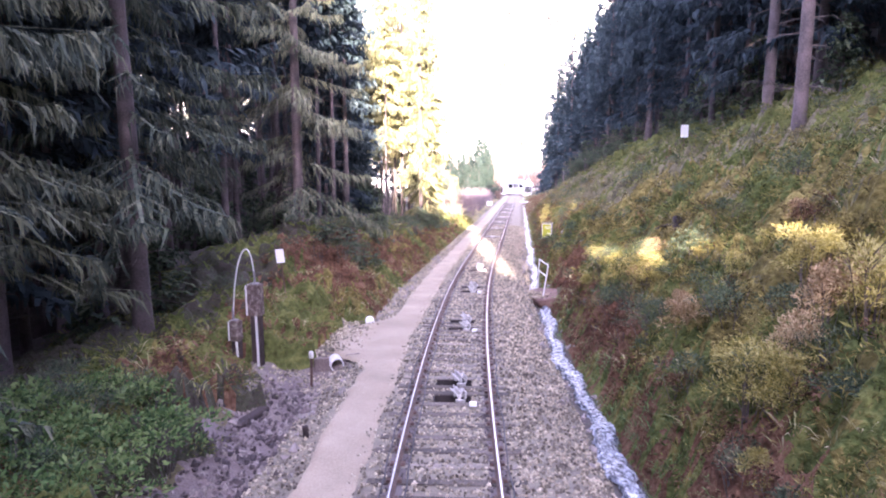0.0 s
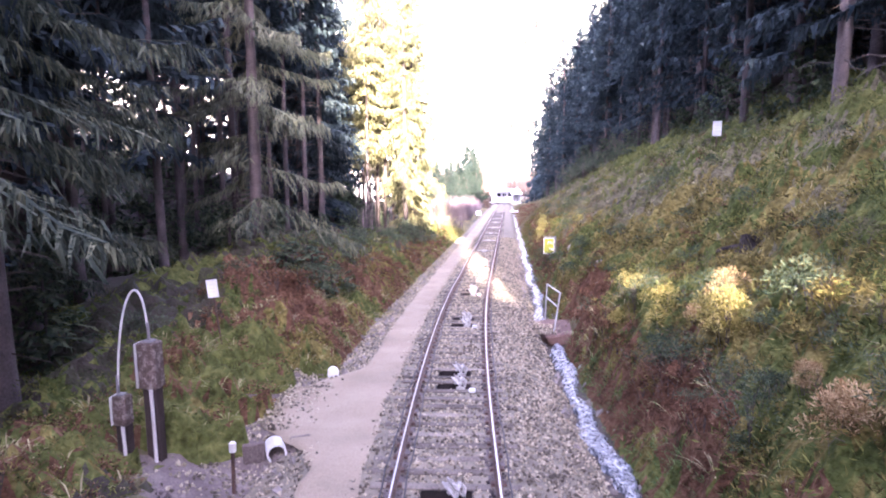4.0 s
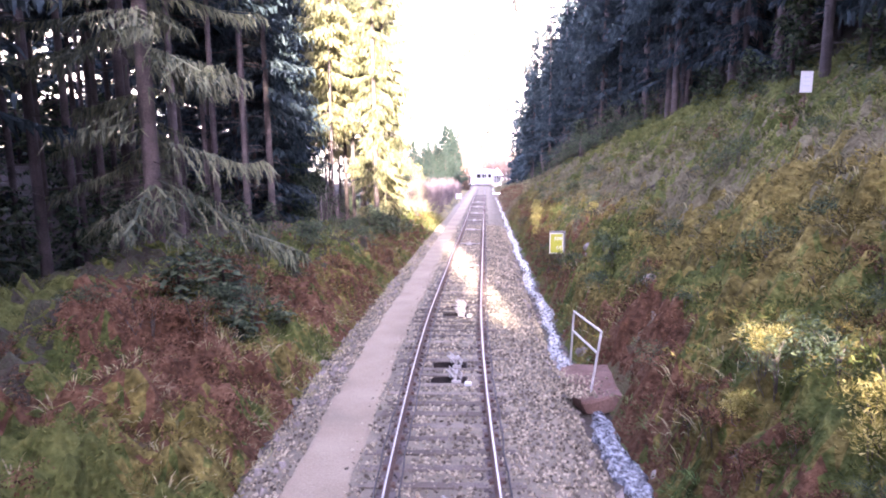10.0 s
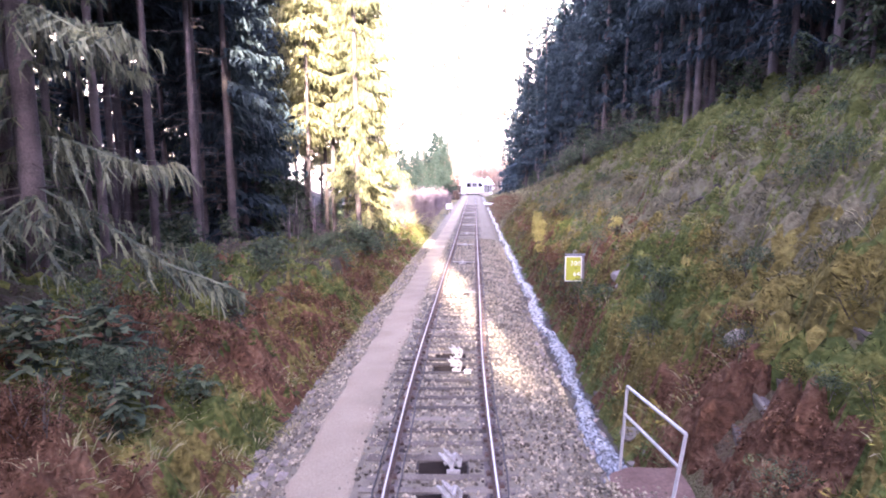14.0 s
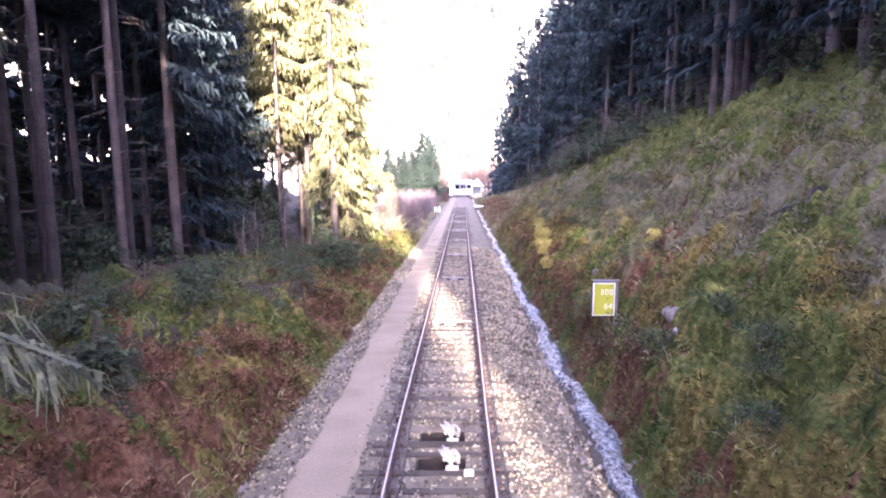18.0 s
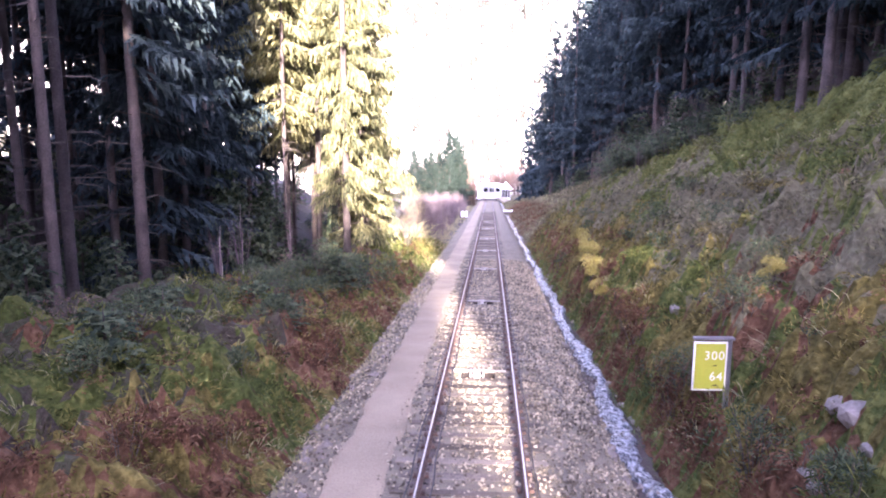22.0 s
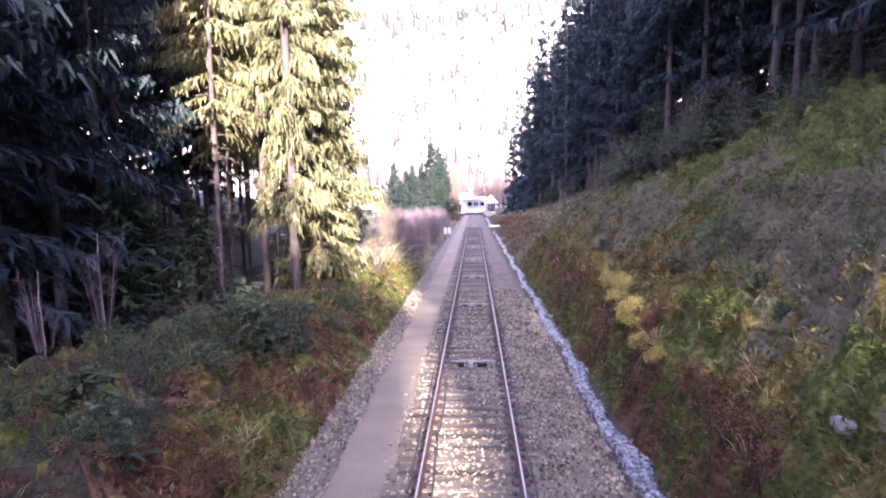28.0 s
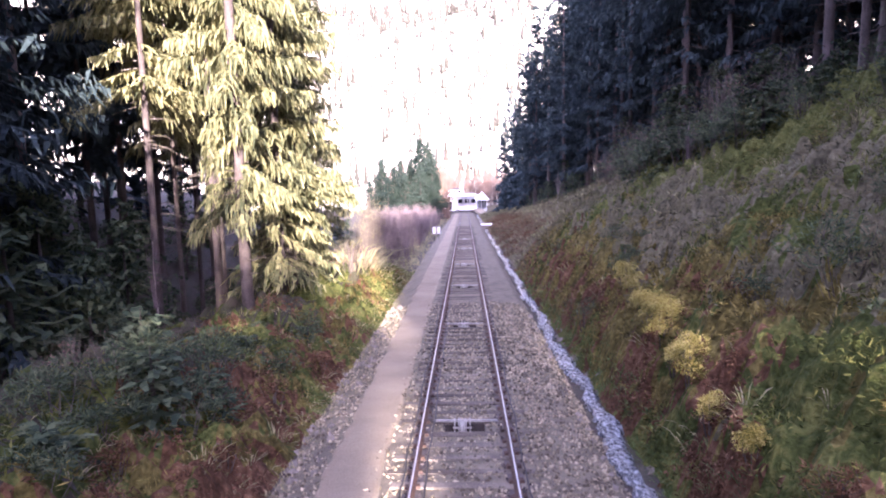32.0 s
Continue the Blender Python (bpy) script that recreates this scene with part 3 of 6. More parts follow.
# ---- spruces ----
def spruce_crown(seed, H, base, rmax, step, per, twigs, tw, droop):
    """Triangles of a spruce crown: whorls of drooping boughs, each set with hanging twigs."""
    g = np.random.default_rng(seed)
    V = []
    z = base
    while z < H - 0.25:
        f = (z - base) / (H - base)
        for k in range(per):
            az = g.uniform(0, 2 * math.pi)
            L = rmax * ((1 - f) ** 0.85) * g.uniform(0.62, 1.12) + 0.15
            if f < 0.12:
                L *= g.uniform(0.5, 1.0)
            rise = -0.25 + 0.85 * f + g.uniform(-0.12, 0.12)
            z0 = z + g.uniform(-0.5, 0.5) * step
            out = np.array([math.cos(az), math.sin(az), 0.0])
            side = np.array([-math.sin(az), math.cos(az), 0.0])
            n = max(5, int(twigs * (0.35 + 0.65 * L / rmax)))
            s = g.uniform(0.12, 1.0, n) ** 0.8
            pos = out * (L * s)[:, None]
            pos[:, 2] = z0 + L * (rise * s - droop * s ** 2 + 0.22 * s ** 4)
            sgn = g.choice([-1.0, 1.0], n)
            tl = (0.24 * L * (1.15 - s) + 0.2 * (0.5 + 0.1 * L)) * g.uniform(0.7, 1.3, n)
            d = out * g.uniform(0.25, 0.7, n)[:, None] + side * (sgn * g.uniform(0.1, 0.9, n))[:, None]
            d[:, 2] = -g.uniform(0.15, 0.95, n) * (0.6 + droop)
            d /= np.linalg.norm(d, axis=1)[:, None]
            w = np.cross(d, g.normal(0, 1, (n, 3)) + np.array([0, 0, 0.6]))
            w /= np.linalg.norm(w, axis=1)[:, None] + 1e-6
            width = tw * g.uniform(0.6, 1.3, n)
            tip = pos + d * tl[:, None]
            mid = pos + d * (tl * 0.4)[:, None]
            V.append(np.stack([pos, mid + w * width[:, None], tip, mid - w * width[:, None]], 1))
            # the bough's own spine as a blade of needles
            ss = np.linspace(0.05, 1.0, 4)
            sp = out * (L * ss)[:, None]
            sp[:, 2] = z0 + L * (rise * ss - droop * ss ** 2 + 0.22 * ss ** 4)
            ww = side * (tw * 0.9)
            for q in range(3):
                blade = np.stack([sp[q] + ww, sp[q + 1] + ww * 0.6, sp[q + 1] - ww * 0.6, sp[q] - ww])
                V.append(blade[None])
        z += step * g.uniform(0.8, 1.2)
    V = np.concatenate(V)
    q = np.arange(len(V) * V.shape[1]).reshape(len(V), -1)
    return V.reshape(-1, 3), q


def bough_crown(seed, H, base, rmax, step, per, droop, hang, gap, width, power=0.8, low=1.0):
    """Quads of a spruce crown: boughs that sag and lift at the tip, with side branchlets and fringes of hanging twigs."""
    g = np.random.default_rng(seed)
    V = []
    z = base
    up = np.array([0.0, 0.0, 1.0])
    while z < H - 0.3:
        f = (z - base) / (H - base)
        for _ in range(per):
            az = g.uniform(0, 2 * math.pi)
            L = rmax * (1 - f) ** power * g.uniform(0.35, 1.15) + 0.2
            if f < 0.15:
                L *= low * g.uniform(0.6, 1.0)
            rise = -0.16 + 0.8 * f + g.uniform(-0.16, 0.16)
            z0 = z + g.uniform(-0.5, 0.5) * step
            out = np.array([math.cos(az), math.sin(az), 0.0])
            side = np.array([-math.sin(az), math.cos(az), 0.0])

            def limb(t):
                return out * (L * t)[:, None] + up * (z0 + L * (rise * t - droop * t ** 2 + 0.3 * t ** 4))[:, None]

            nb = max(3, int(L / 0.3))
            t = np.linspace(0.2, 0.97, nb) + g.uniform(-0.03, 0.03, nb)
            sg = np.where(np.arange(nb) % 2, 1.0, -1.0)
            bl = (0.42 * L * (1.05 - t) + 0.25) * g.uniform(0.6, 1.2, nb)
            d = out * g.uniform(0.6, 1.0, nb)[:, None] + side * (sg * g.uniform(0.45, 0.8, nb))[:, None] - up * (0.1 + 0.2 * droop)
            root = limb(t)
            K = max(3, int(bl.mean() / gap))
            r = np.linspace(0.06, 1.0, K)[None, :] + g.uniform(-0.05, 0.05, (nb, K))
            fr = root[:, None] + d[:, None] * (bl[:, None] * r)[..., None] - up * (0.22 * bl[:, None] * r ** 2)[..., None]
            ts = np.linspace(0.12, 1.0, max(4, int(L / gap)))
            p = np.concatenate([fr.reshape(-1, 3), limb(ts)])
            n = len(p)
            ln = (hang * g.uniform(0.35, 1.25, n) * min(1.0, 0.45 + 0.2 * L))[:, None]
            a = g.uniform(0, 6.2832, n)
            fall = np.stack([0.3 * g.normal(size=n), 0.3 * g.normal(size=n), np.full(n, -1.0)], -1) + 0.3 * out
            w = np.stack([np.cos(a), np.sin(a), np.zeros(n)], -1) * (width * g.uniform(0.6, 1.35, n))[:, None]
            tip = p + fall * ln
            V.append(np.stack([p - w, p + w, tip + 0.25 * w, tip - 0.25 * w], 1))
            e = root + d * bl[:, None] - up * (0.22 * bl)[:, None]
            q = np.cross(d, up)
            q = q / np.linalg.norm(q, axis=1)[:, None] * (width * 1.6)
            V.append(np.stack([root - q, root + q, e + 0.4 * q, e - 0.4 * q], 1))
            sp = limb(np.linspace(0.04, 1.0, 4))
            ww = side * (width * 1.5)
            V.append(np.stack([np.stack([sp[i] + ww, sp[i + 1] + 0.7 * ww, sp[i + 1] - 0.7 * ww, sp[i] - ww]) for i in range(3)]))
        z += step * g.uniform(0.75, 1.25)
    V = np.concatenate(V)
    return V.reshape(-1, 3), np.arange(len(V) * 4).reshape(-1, 4)


def trunk_mesh(seed, H, r, stubs=0, stub_to=0.5):
    g = np.random.default_rng(seed)
    hs = np.array([-0.6, 0.0, 0.35, 1.2, H * 0.25, H * 0.5, H * 0.8, H * 0.98])
    rs = r * np.array([1.7, 1.45, 1.15, 1.0, 0.86, 0.66, 0.3, 0.05])
    S = 9
    vs, fs = [], []
    lean = g.normal(0, 0.006, 2)
    for j, (h, rr) in enumerate(zip(hs, rs)):
        for k in range(S):
            t = 6.2832 * k / S
            b = rr * (1 + 0.1 * math.sin(3 * t + seed) * (j < 3))
            vs.append((b * math.cos(t) + lean[0] * h, b * math.sin(t) + lean[1] * h, h))
        if j:
            for k in range(S):
                p, q = (j - 1) * S + k, (j - 1) * S + (k + 1) % S
                fs.append((p, q, q + S, p + S))
    me = mesh_np("trunk", vs, fs, True)
    tw = []
    for _ in range(stubs):
        h, t, L = g.uniform(1.5, H * stub_to), g.uniform(0, 6.2832), g.uniform(0.4, 1.9)
        o = np.array([math.cos(t), math.sin(t), g.uniform(-0.35, 0.15)])
        a = np.array([0, 0, h]) + o * r * 0.7
        b, c = a + o * L * 0.6, a + o * L + np.array([0, 0, -0.2 * L])
        up = np.array([0, 0, 0.022])
        tw.append([a - up, b - up * 0.7, b + up * 0.7, a + up])
        tw.append([b - up * 0.7, c, c, b + up * 0.7])
    tw = np.array(tw).reshape(-1, 4, 3) if tw else None
    return me, tw


def make_spruce(name, seed, H, r, crown, needle, label, stubs=30, base=3.0, bark=None):
    """A spruce of a trunk, dead lower branches and a crown given as points and quads."""
    e = thing(name, (0, 0, -500), label, "tree", "spruces of the cutting")
    tm, dead = trunk_mesh(seed, H, r, stubs, base / H + 0.05)
    t = add_mesh("trunk", tm, bark or BARK, e, "grey-brown scaly spruce trunk")
    if dead is not None:
        add_mesh("dead_branch_tangle", mesh_np("dead_branch_tangle", dead.reshape(-1, 3), np.arange(len(dead))[:, None] * 4 + np.arange(4)), DEADTWIG, t, "thin dead lower branches")["kind"] = "stuff"
    add_mesh("crown", mesh_np("crown", *crown), needle, e, "drooping spruce boughs")
    return e


EDGE = [make_spruce("spruce_tree", 11 + i, h, 0.29, bough_crown(61 + i, h, b, rm, 0.85, 4, 0.46, 0.42, 0.075, 0.036, 0.7, 0.95), NEEDLE,
                    "tall spruce with long drooping fringed boughs", 26, b)
        for i, (h, b, rm) in enumerate(((26.0, 2.8, 5.0), (28.0, 2.4, 5.4), (27.0, 3.4, 4.9), (26.0, 4.6, 5.2)))]
SUNLIT = [make_spruce("spruce_tree", 15 + i, h, r, bough_crown(65 + i, h, b, rm, 0.8, 6, 0.5, 0.62, 0.115, 0.06, 0.6, 0.8), NEEDLE_SUNLIT,
                    "tall spruce with hanging twigs, needles coloured lighter for sun", 30, b)
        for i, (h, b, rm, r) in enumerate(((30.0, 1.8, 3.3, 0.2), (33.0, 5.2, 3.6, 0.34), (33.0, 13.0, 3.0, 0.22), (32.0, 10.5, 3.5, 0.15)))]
FOREST = [make_spruce("spruce_tree", 31 + i, h, 0.19, bough_crown(75 + i, h, b, rm, 0.85, 5, 0.38, 0.45, 0.26, 0.095, 0.75, 0.8), NEEDLE_SHADED,
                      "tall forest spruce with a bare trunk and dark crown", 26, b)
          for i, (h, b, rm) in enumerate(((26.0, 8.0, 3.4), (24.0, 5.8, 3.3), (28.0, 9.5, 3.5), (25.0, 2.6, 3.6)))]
SHADE = [make_spruce("spruce_tree", 36 + i, h, 0.21, bough_crown(95 + i, h, b, rm, 0.85, 5, 0.42, 0.42, 0.18, 0.072, 0.7, 0.85), NEEDLE_SHADED,
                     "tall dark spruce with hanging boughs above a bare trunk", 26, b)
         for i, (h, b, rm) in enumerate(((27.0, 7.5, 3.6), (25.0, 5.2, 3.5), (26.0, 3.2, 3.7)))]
HIGH = [make_spruce("spruce_tree", 41 + i, h, 0.17, bough_crown(85 + i, h, b, rm, 0.75, 5, 0.35, 0.5, 0.3, 0.12, 0.6, 0.9), NEEDLE_SHADED,
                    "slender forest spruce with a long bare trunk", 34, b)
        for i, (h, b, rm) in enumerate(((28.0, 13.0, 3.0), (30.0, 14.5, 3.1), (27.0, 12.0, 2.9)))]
DEEP = [make_spruce("spruce_tree", 46 + i, h, 0.18, bough_crown(105 + i, h, b, rm, 0.95, 5, 0.36, 0.6, 0.5, 0.2, 0.65, 0.9), NEEDLE_SHADED,
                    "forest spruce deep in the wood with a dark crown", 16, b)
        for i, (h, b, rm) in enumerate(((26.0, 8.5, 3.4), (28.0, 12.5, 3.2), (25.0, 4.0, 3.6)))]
YOUNG = [make_spruce("young_spruce", 51 + i, h, 0.07, bough_crown(55 + i, h, 0.15, rm, 0.3, 5, 0.2, 0.22, 0.18, 0.06, 0.9, 1.0), DARKBUSH,
                     "young dark green spruce at the forest edge", 0)
         for i, (h, rm) in enumerate(((3.2, 1.1), (2.2, 0.9), (4.6, 1.4)))]
protos = EDGE + SUNLIT + FOREST + SHADE + HIGH + DEEP + YOUNG


def plant(proto, x, y, s=1.0, rz=None, wide=1.0, sink=0.05):
    rz = rng.uniform(0, 360) if rz is None else rz
    m = pose(x, y, float(land(x, y)) - sink, 0, 0, rz) @ Matrix.Diagonal((s * wide, s * wide, s, 1))
    return copy_thing(proto, m)


# forest edge along the footpath side
for x, y, sc, k in ((-9.6, 20.8, 1.05, 3), (-12.8, 26.6, 1.0, 0), (-8.3, 38.4, 1.0, 1), (-11.5, 16.6, 1.05, 2), (-10.5, 11.0, 1.0, 0), (-10.6, 6.0, 1.0, 1), (-10.2, 0.5, 1.0, 2)):
    plant(EDGE[k], x, y, sc)
for w, y, k in ((12.6, 58.5, 0), (13.8, 62.4, 2), (14.6, 66.4, 1), (14.9, 70.2, 2), (17.0, 64.6, 2), (17.4, 69.0, 2), (16.4, 74.4, 1)):
    plant(SHADE[k], float(xc(y)) - w, y, rng.uniform(0.95, 1.1))
# the group with sun put into its needle colour, where the forest steps nearer to the track
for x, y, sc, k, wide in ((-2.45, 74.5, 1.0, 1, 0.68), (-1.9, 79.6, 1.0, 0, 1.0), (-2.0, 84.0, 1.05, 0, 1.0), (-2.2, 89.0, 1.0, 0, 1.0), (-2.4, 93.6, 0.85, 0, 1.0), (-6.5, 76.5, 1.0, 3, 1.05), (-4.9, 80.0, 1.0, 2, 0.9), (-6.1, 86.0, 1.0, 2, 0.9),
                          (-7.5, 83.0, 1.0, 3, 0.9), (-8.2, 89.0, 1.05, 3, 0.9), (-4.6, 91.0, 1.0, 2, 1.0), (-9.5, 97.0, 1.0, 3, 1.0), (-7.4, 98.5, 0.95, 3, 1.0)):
    plant(SUNLIT[k], x, y, sc, wide=wide)
# the belt of bare trunks with daylight between them
for y in np.arange(24, 68, 3.1):
    for w in np.arange(12.8, 31, 3.4):
        yy, u = y + rng.uniform(-1.2, 1.2), -w + rng.uniform(-1.2, 1.2)
        if (y < 56 or w > 15) and not (y > 43 and w > 21.5 and rng.random() < 0.6) and rng.random() < (0.85 if y > 34 else 0.75):
            kind = (HIGH[int(rng.integers(3))] if w < 22 else DEEP[1]) if y > 34 else (FOREST[int(rng.choice([1, 1, 3, 0]))] if w < 19 else DEEP[2])
            plant(kind, float(xc(yy)) + u, yy, rng.uniform(0.92, 1.1))
# thicker forest before and beyond it
for y in list(np.arange(-6, 23, 4.6)) + list(np.arange(68, 118, 4.6)):
    for w in np.arange(14.5 if y < 40 else 18.0, 31, 4.6):
        yy, u = y + rng.uniform(-1.6, 1.6), -w + rng.uniform(-1.5, 1.5)
        if rng.random() < (0.86 if y < 40 else 0.6):
            pool = FOREST if w < 17 else DEEP
            plant(pool[int(rng.integers(len(pool)))], float(xc(yy)) + u, yy, rng.uniform(0.85, 1.1))
for y in np.arange(10, 70, 3.2):
    if rng.random() < 0.8:
        yy = y + rng.uniform(-1.2, 1.2)
        plant(YOUNG[int(rng.integers(3))], float(xc(yy)) - rng.uniform(10.5, 15), yy, rng.uniform(0.7, 1.2))
for _ in range(70):
    yy = rng.uniform(34, 76)
    plant(YOUNG[int(rng.integers(3))], float(xc(yy)) - rng.uniform(15, 34), yy, rng.uniform(0.8, 1.7))
for _ in range(34):
    yy = rng.uniform(74, 118)
    plant(YOUNG[int(rng.integers(3))], float(xc(yy)) - rng.uniform(12.5, 26), yy, rng.uniform(0.7, 1.3))
for w, y, sc in ((13.5, 68.6, 1.5), (14.8, 72.4, 1.7), (16.6, 76.0, 1.8), (13.2, 74.8, 1.2), (18.2, 71.2, 1.9), (15.6, 80.0, 1.6), (12.6, 71.0, 1.0)):
    plant(YOUNG[2], float(xc(y)) - w, y, sc)
for y in np.arange(8, 24, 4.0):
    yy = y + rng.uniform(-1.2, 1.2)
    plant(FOREST[3], float(xc(yy)) - rng.uniform(12.2, 14.0), yy, rng.uniform(0.85, 1.05))
# forest on the right-hand slope
for y in np.arange(12, 150, 3.5):
    edge = float(np.interp(y, [10, 40, 75, 110, 150], [15.5, 14.6, 15.6, 13.6, 10.5]))
    for k in range(4):
        yy, u = y + rng.uniform(-1.2, 1.2), edge + k * 3.0 + rng.uniform(-1.1, 1.1)
        kind = int(rng.choice([0, 1, 2, 3, 3])) if yy < 62 else (3 if rng.random() < 0.6 else 1)
        if kind == 3 and yy < 45 and k == 0:
            kind = 0
        pool = (SHADE if yy < 70 else FOREST) if k == 0 else (FOREST if k == 1 and yy < 60 else DEEP)
        plant(pool[min(kind, len(pool) - 1)], float(xc(yy)) + u, yy, rng.uniform(0.82, 1.12))
    if rng.random() < 0.75:
        yy = y + rng.uniform(-1.5, 1.5)
        plant(YOUNG[int(rng.integers(3))], float(xc(yy)) + edge - rng.uniform(0.2, 1.6), yy, rng.uniform(0.6, 1.0))

for x, y in ((13.3, 28.1), (11.9, 22.8), (19.4, 52.6), (20.1, 53.4), (18.6, 53.2), (19.3, 61.5), (18.5, 61.0), (22.3, 73.3), (21.6, 72.4)):
    plant(SHADE[0], x, y, 1.05)
for u, y in ((13.2, 33.2), (14.6, 30.2), (15.6, 34.2), (13.8, 27.0), (16.2, 29.4), (15.2, 38.0), (16.6, 42.0), (14.4, 36.0)):
    plant(SHADE[2], float(xc(y)) + u, y, rng.uniform(0.9, 1.05))

# the deep wood, far trees and the wood behind the start: one mass of trees
def far_trees(name, spots, needle, seed, label, tw=0.42, base=0.28, trunk=True, rm=3.3, step=1.75, twigs=5, per=4, gap=None):
    """Many plain spruces in one mesh; spots: x, y, height, share of bare trunk, width."""
    protos_f = [spruce_crown(seed + i, 20.0, 20.0 * base, rm, step, per, twigs, tw, 0.35) for i in range(3)]
    VS, QS, n0 = [], [], 0
    TV, TQ, m0 = [], [], 0
    for x, y, h, b, wd in spots:
        v, q = protos_f[int(rng.integers(3))]
        t = rng.uniform(0, 6.2832)
        c, s = math.cos(t), math.sin(t)
        w = v.copy()
        w[:, 0], w[:, 1] = wd * (v[:, 0] * c - v[:, 1] * s), wd * (v[:, 0] * s + v[:, 1] * c)
        zb = float(land(x, y))
        w[:, 2] = zb + h * (b + (1 - b) * (v[:, 2] / 20.0 - base) / (1 - base))
        w[:, 0] += x
        w[:, 1] += y
        if gap is not None:
            mid = w[q].mean(1)
            q = q[~gap(mid[:, 0], mid[:, 1], mid[:, 2])]
        VS.append(w), QS.append(q + n0)
        n0 += len(w)
        ring = [(x + 0.2 * math.cos(k * 1.2566), y + 0.2 * math.sin(k * 1.2566)) for k in range(5)]
        TV += [(a, d, zb - 0.5) for a, d in ring] + [(x + (a - x) * 0.5, y + (d - y) * 0.5, zb + h * (b + 0.08)) for a, d in ring]
        TQ += [(m0 + k, m0 + (k + 1) % 5, m0 + 5 + (k + 1) % 5, m0 + 5 + k) for k in range(5)]
        m0 += 10
    wood = thing(name, (0, 0, 0), label, "woodland", kind="stuff")
    c = add_mesh("crowns", mesh_np("crowns", np.concatenate(VS), np.concatenate(QS)), needle, wood)
    t = add_mesh("trunks", mesh_np("trunks", TV, TQ), BARK, wood)
    c["kind"] = t["kind"] = "stuff"
    return wood


spots = []
for y in np.arange(-30, 232, 4.2):  # deep on the right
    edge = float(np.interp(y, [10, 40, 75, 110, 150, 232], [24.5, 24.0, 25, 23.5, 10.5, 11.5]))
    for u in np.arange(edge, edge + (19 if y < 150 else 14), 4.8):
        yy, uu = y + rng.uniform(-1.7, 1.7), u + rng.uniform(-1.7, 1.7)
        spots.append((float(xc(yy)) + uu, yy, rng.uniform(19, 26), rng.uniform(0.0, 0.06), rng.uniform(0.95, 1.2)))
for y in np.arange(-34, 10, 4.4):  # unseen, beside and behind the start, for shade
    for u in list(np.arange(15.5, 25, 4.4)):
        spots.append((float(xc(y)) + u + rng.uniform(-1, 1), y + rng.uniform(-1, 1), rng.uniform(22, 27), 0.3, 1.0))
for y in np.arange(-30, 132, 4.4):  # deep on the left, down the slope
    if 45 < y < 72 or y > 99:
        continue
    for w in np.arange(25, 42, 4.6):
        yy, uu = y + rng.uniform(-1.7, 1.7), -w + rng.uniform(-1.7, 1.7)
        if rng.random() < 0.9:
            spots.append((float(xc(yy)) + uu, yy, rng.uniform(18, 25) + (7 if y < 43 else 0), rng.uniform(0.02, 0.1), 1.15))
for y in np.arange(40, 80, 3.6):  # lower wood on the ridge behind the bare trunks
    for w in np.arange(35, 46, 4.6):
        x, yy = float(xc(y)) - w + rng.uniform(-1.5, 1.5), y + rng.uniform(-1.5, 1.5)
        spots.append((x, yy, max(6.0, 14.5 + rng.uniform(-2, 1.5) - float(land(x, yy))), 0.0, 1.2))
for y in np.arange(-30, 0, 4.4):
    for w in np.arange(10.5, 32, 4.4):
        spots.append((float(xc(y)) - w + rng.uniform(-1, 1), y + rng.uniform(-1, 1), rng.uniform(22, 26), 0.2, 1.0))
far_trees("spruce_wood", spots, NEEDLE_SHADED, 71, "dense dark spruce wood on the slopes", gap=sun_gap, tw=0.4, twigs=6, per=5, step=1.5)

# unseen wood behind the start, added to shade the cutting and shape sunbeams
rng = np.random.default_rng(29)
spots = []
for y in np.arange(-88, -44, 4.2):
    for x in np.arange(-44, 48, 3.3):
        xx, yy = x + rng.uniform(-1.2, 1.2), y + rng.uniform(-1.5, 1.5)
        lift = (-45 - yy) * 0.242
        ext = float(land(xx, yy)) + GRADE * yy
        xs = xx - 0.04 * (-45 - yy)
        top = float(np.interp(xs, [-60, -5.2, -3.6, 3.4, 4.8, 6.4, 9.6, 30], [50, 48, 36, 33, 31, 31, 47, 54])) + lift + rng.uniform(-1.5, 1.0)
        spots.append((xx, yy, max(6, top - ext), 0.02, 1.2))
far_trees("spruce_wood", spots, NEEDLE, 81, "unseen spruce wood added behind the start to shade the cutting", tw=0.45, base=0.1, gap=sun_gap, per=6)

# clump of conifers and brushwood near the station
CONIFER = make_spruce("conifer", 61, 14.0, 0.16, bough_crown(161, 14.0, 0.3, 2.9, 0.42, 6, 0.25, 0.4, 0.22, 0.12), NEEDLE_CLUMP_SHADE, "dense green conifer in the clump by the station", 0)
for u, y, h in ((-21.4, 200, 9), (-19.6, 203, 11), (-18.3, 198, 13.5), (-16.0, 202, 12), (-14.2, 198, 13), (-12.4, 203, 12.5), (-10.0, 199, 17.5), (-8.4, 202, 17), (-7.2, 198, 14), (-9.6, 195, 12), (-13.0, 195, 10), (-16.6, 194, 9.5), (-6.6, 194, 8)):
    x = float(xc(y)) + u
    e = copy_thing(CONIFER, pose(x, y, float(land(x, y)), 0, 0, rng.uniform(0, 360)) @ Matrix.Diagonal((h / 12.0, h / 12.0, h / 14.0, 1)))
    tagged(e, group="conifer clump")
protos.append(CONIFER)


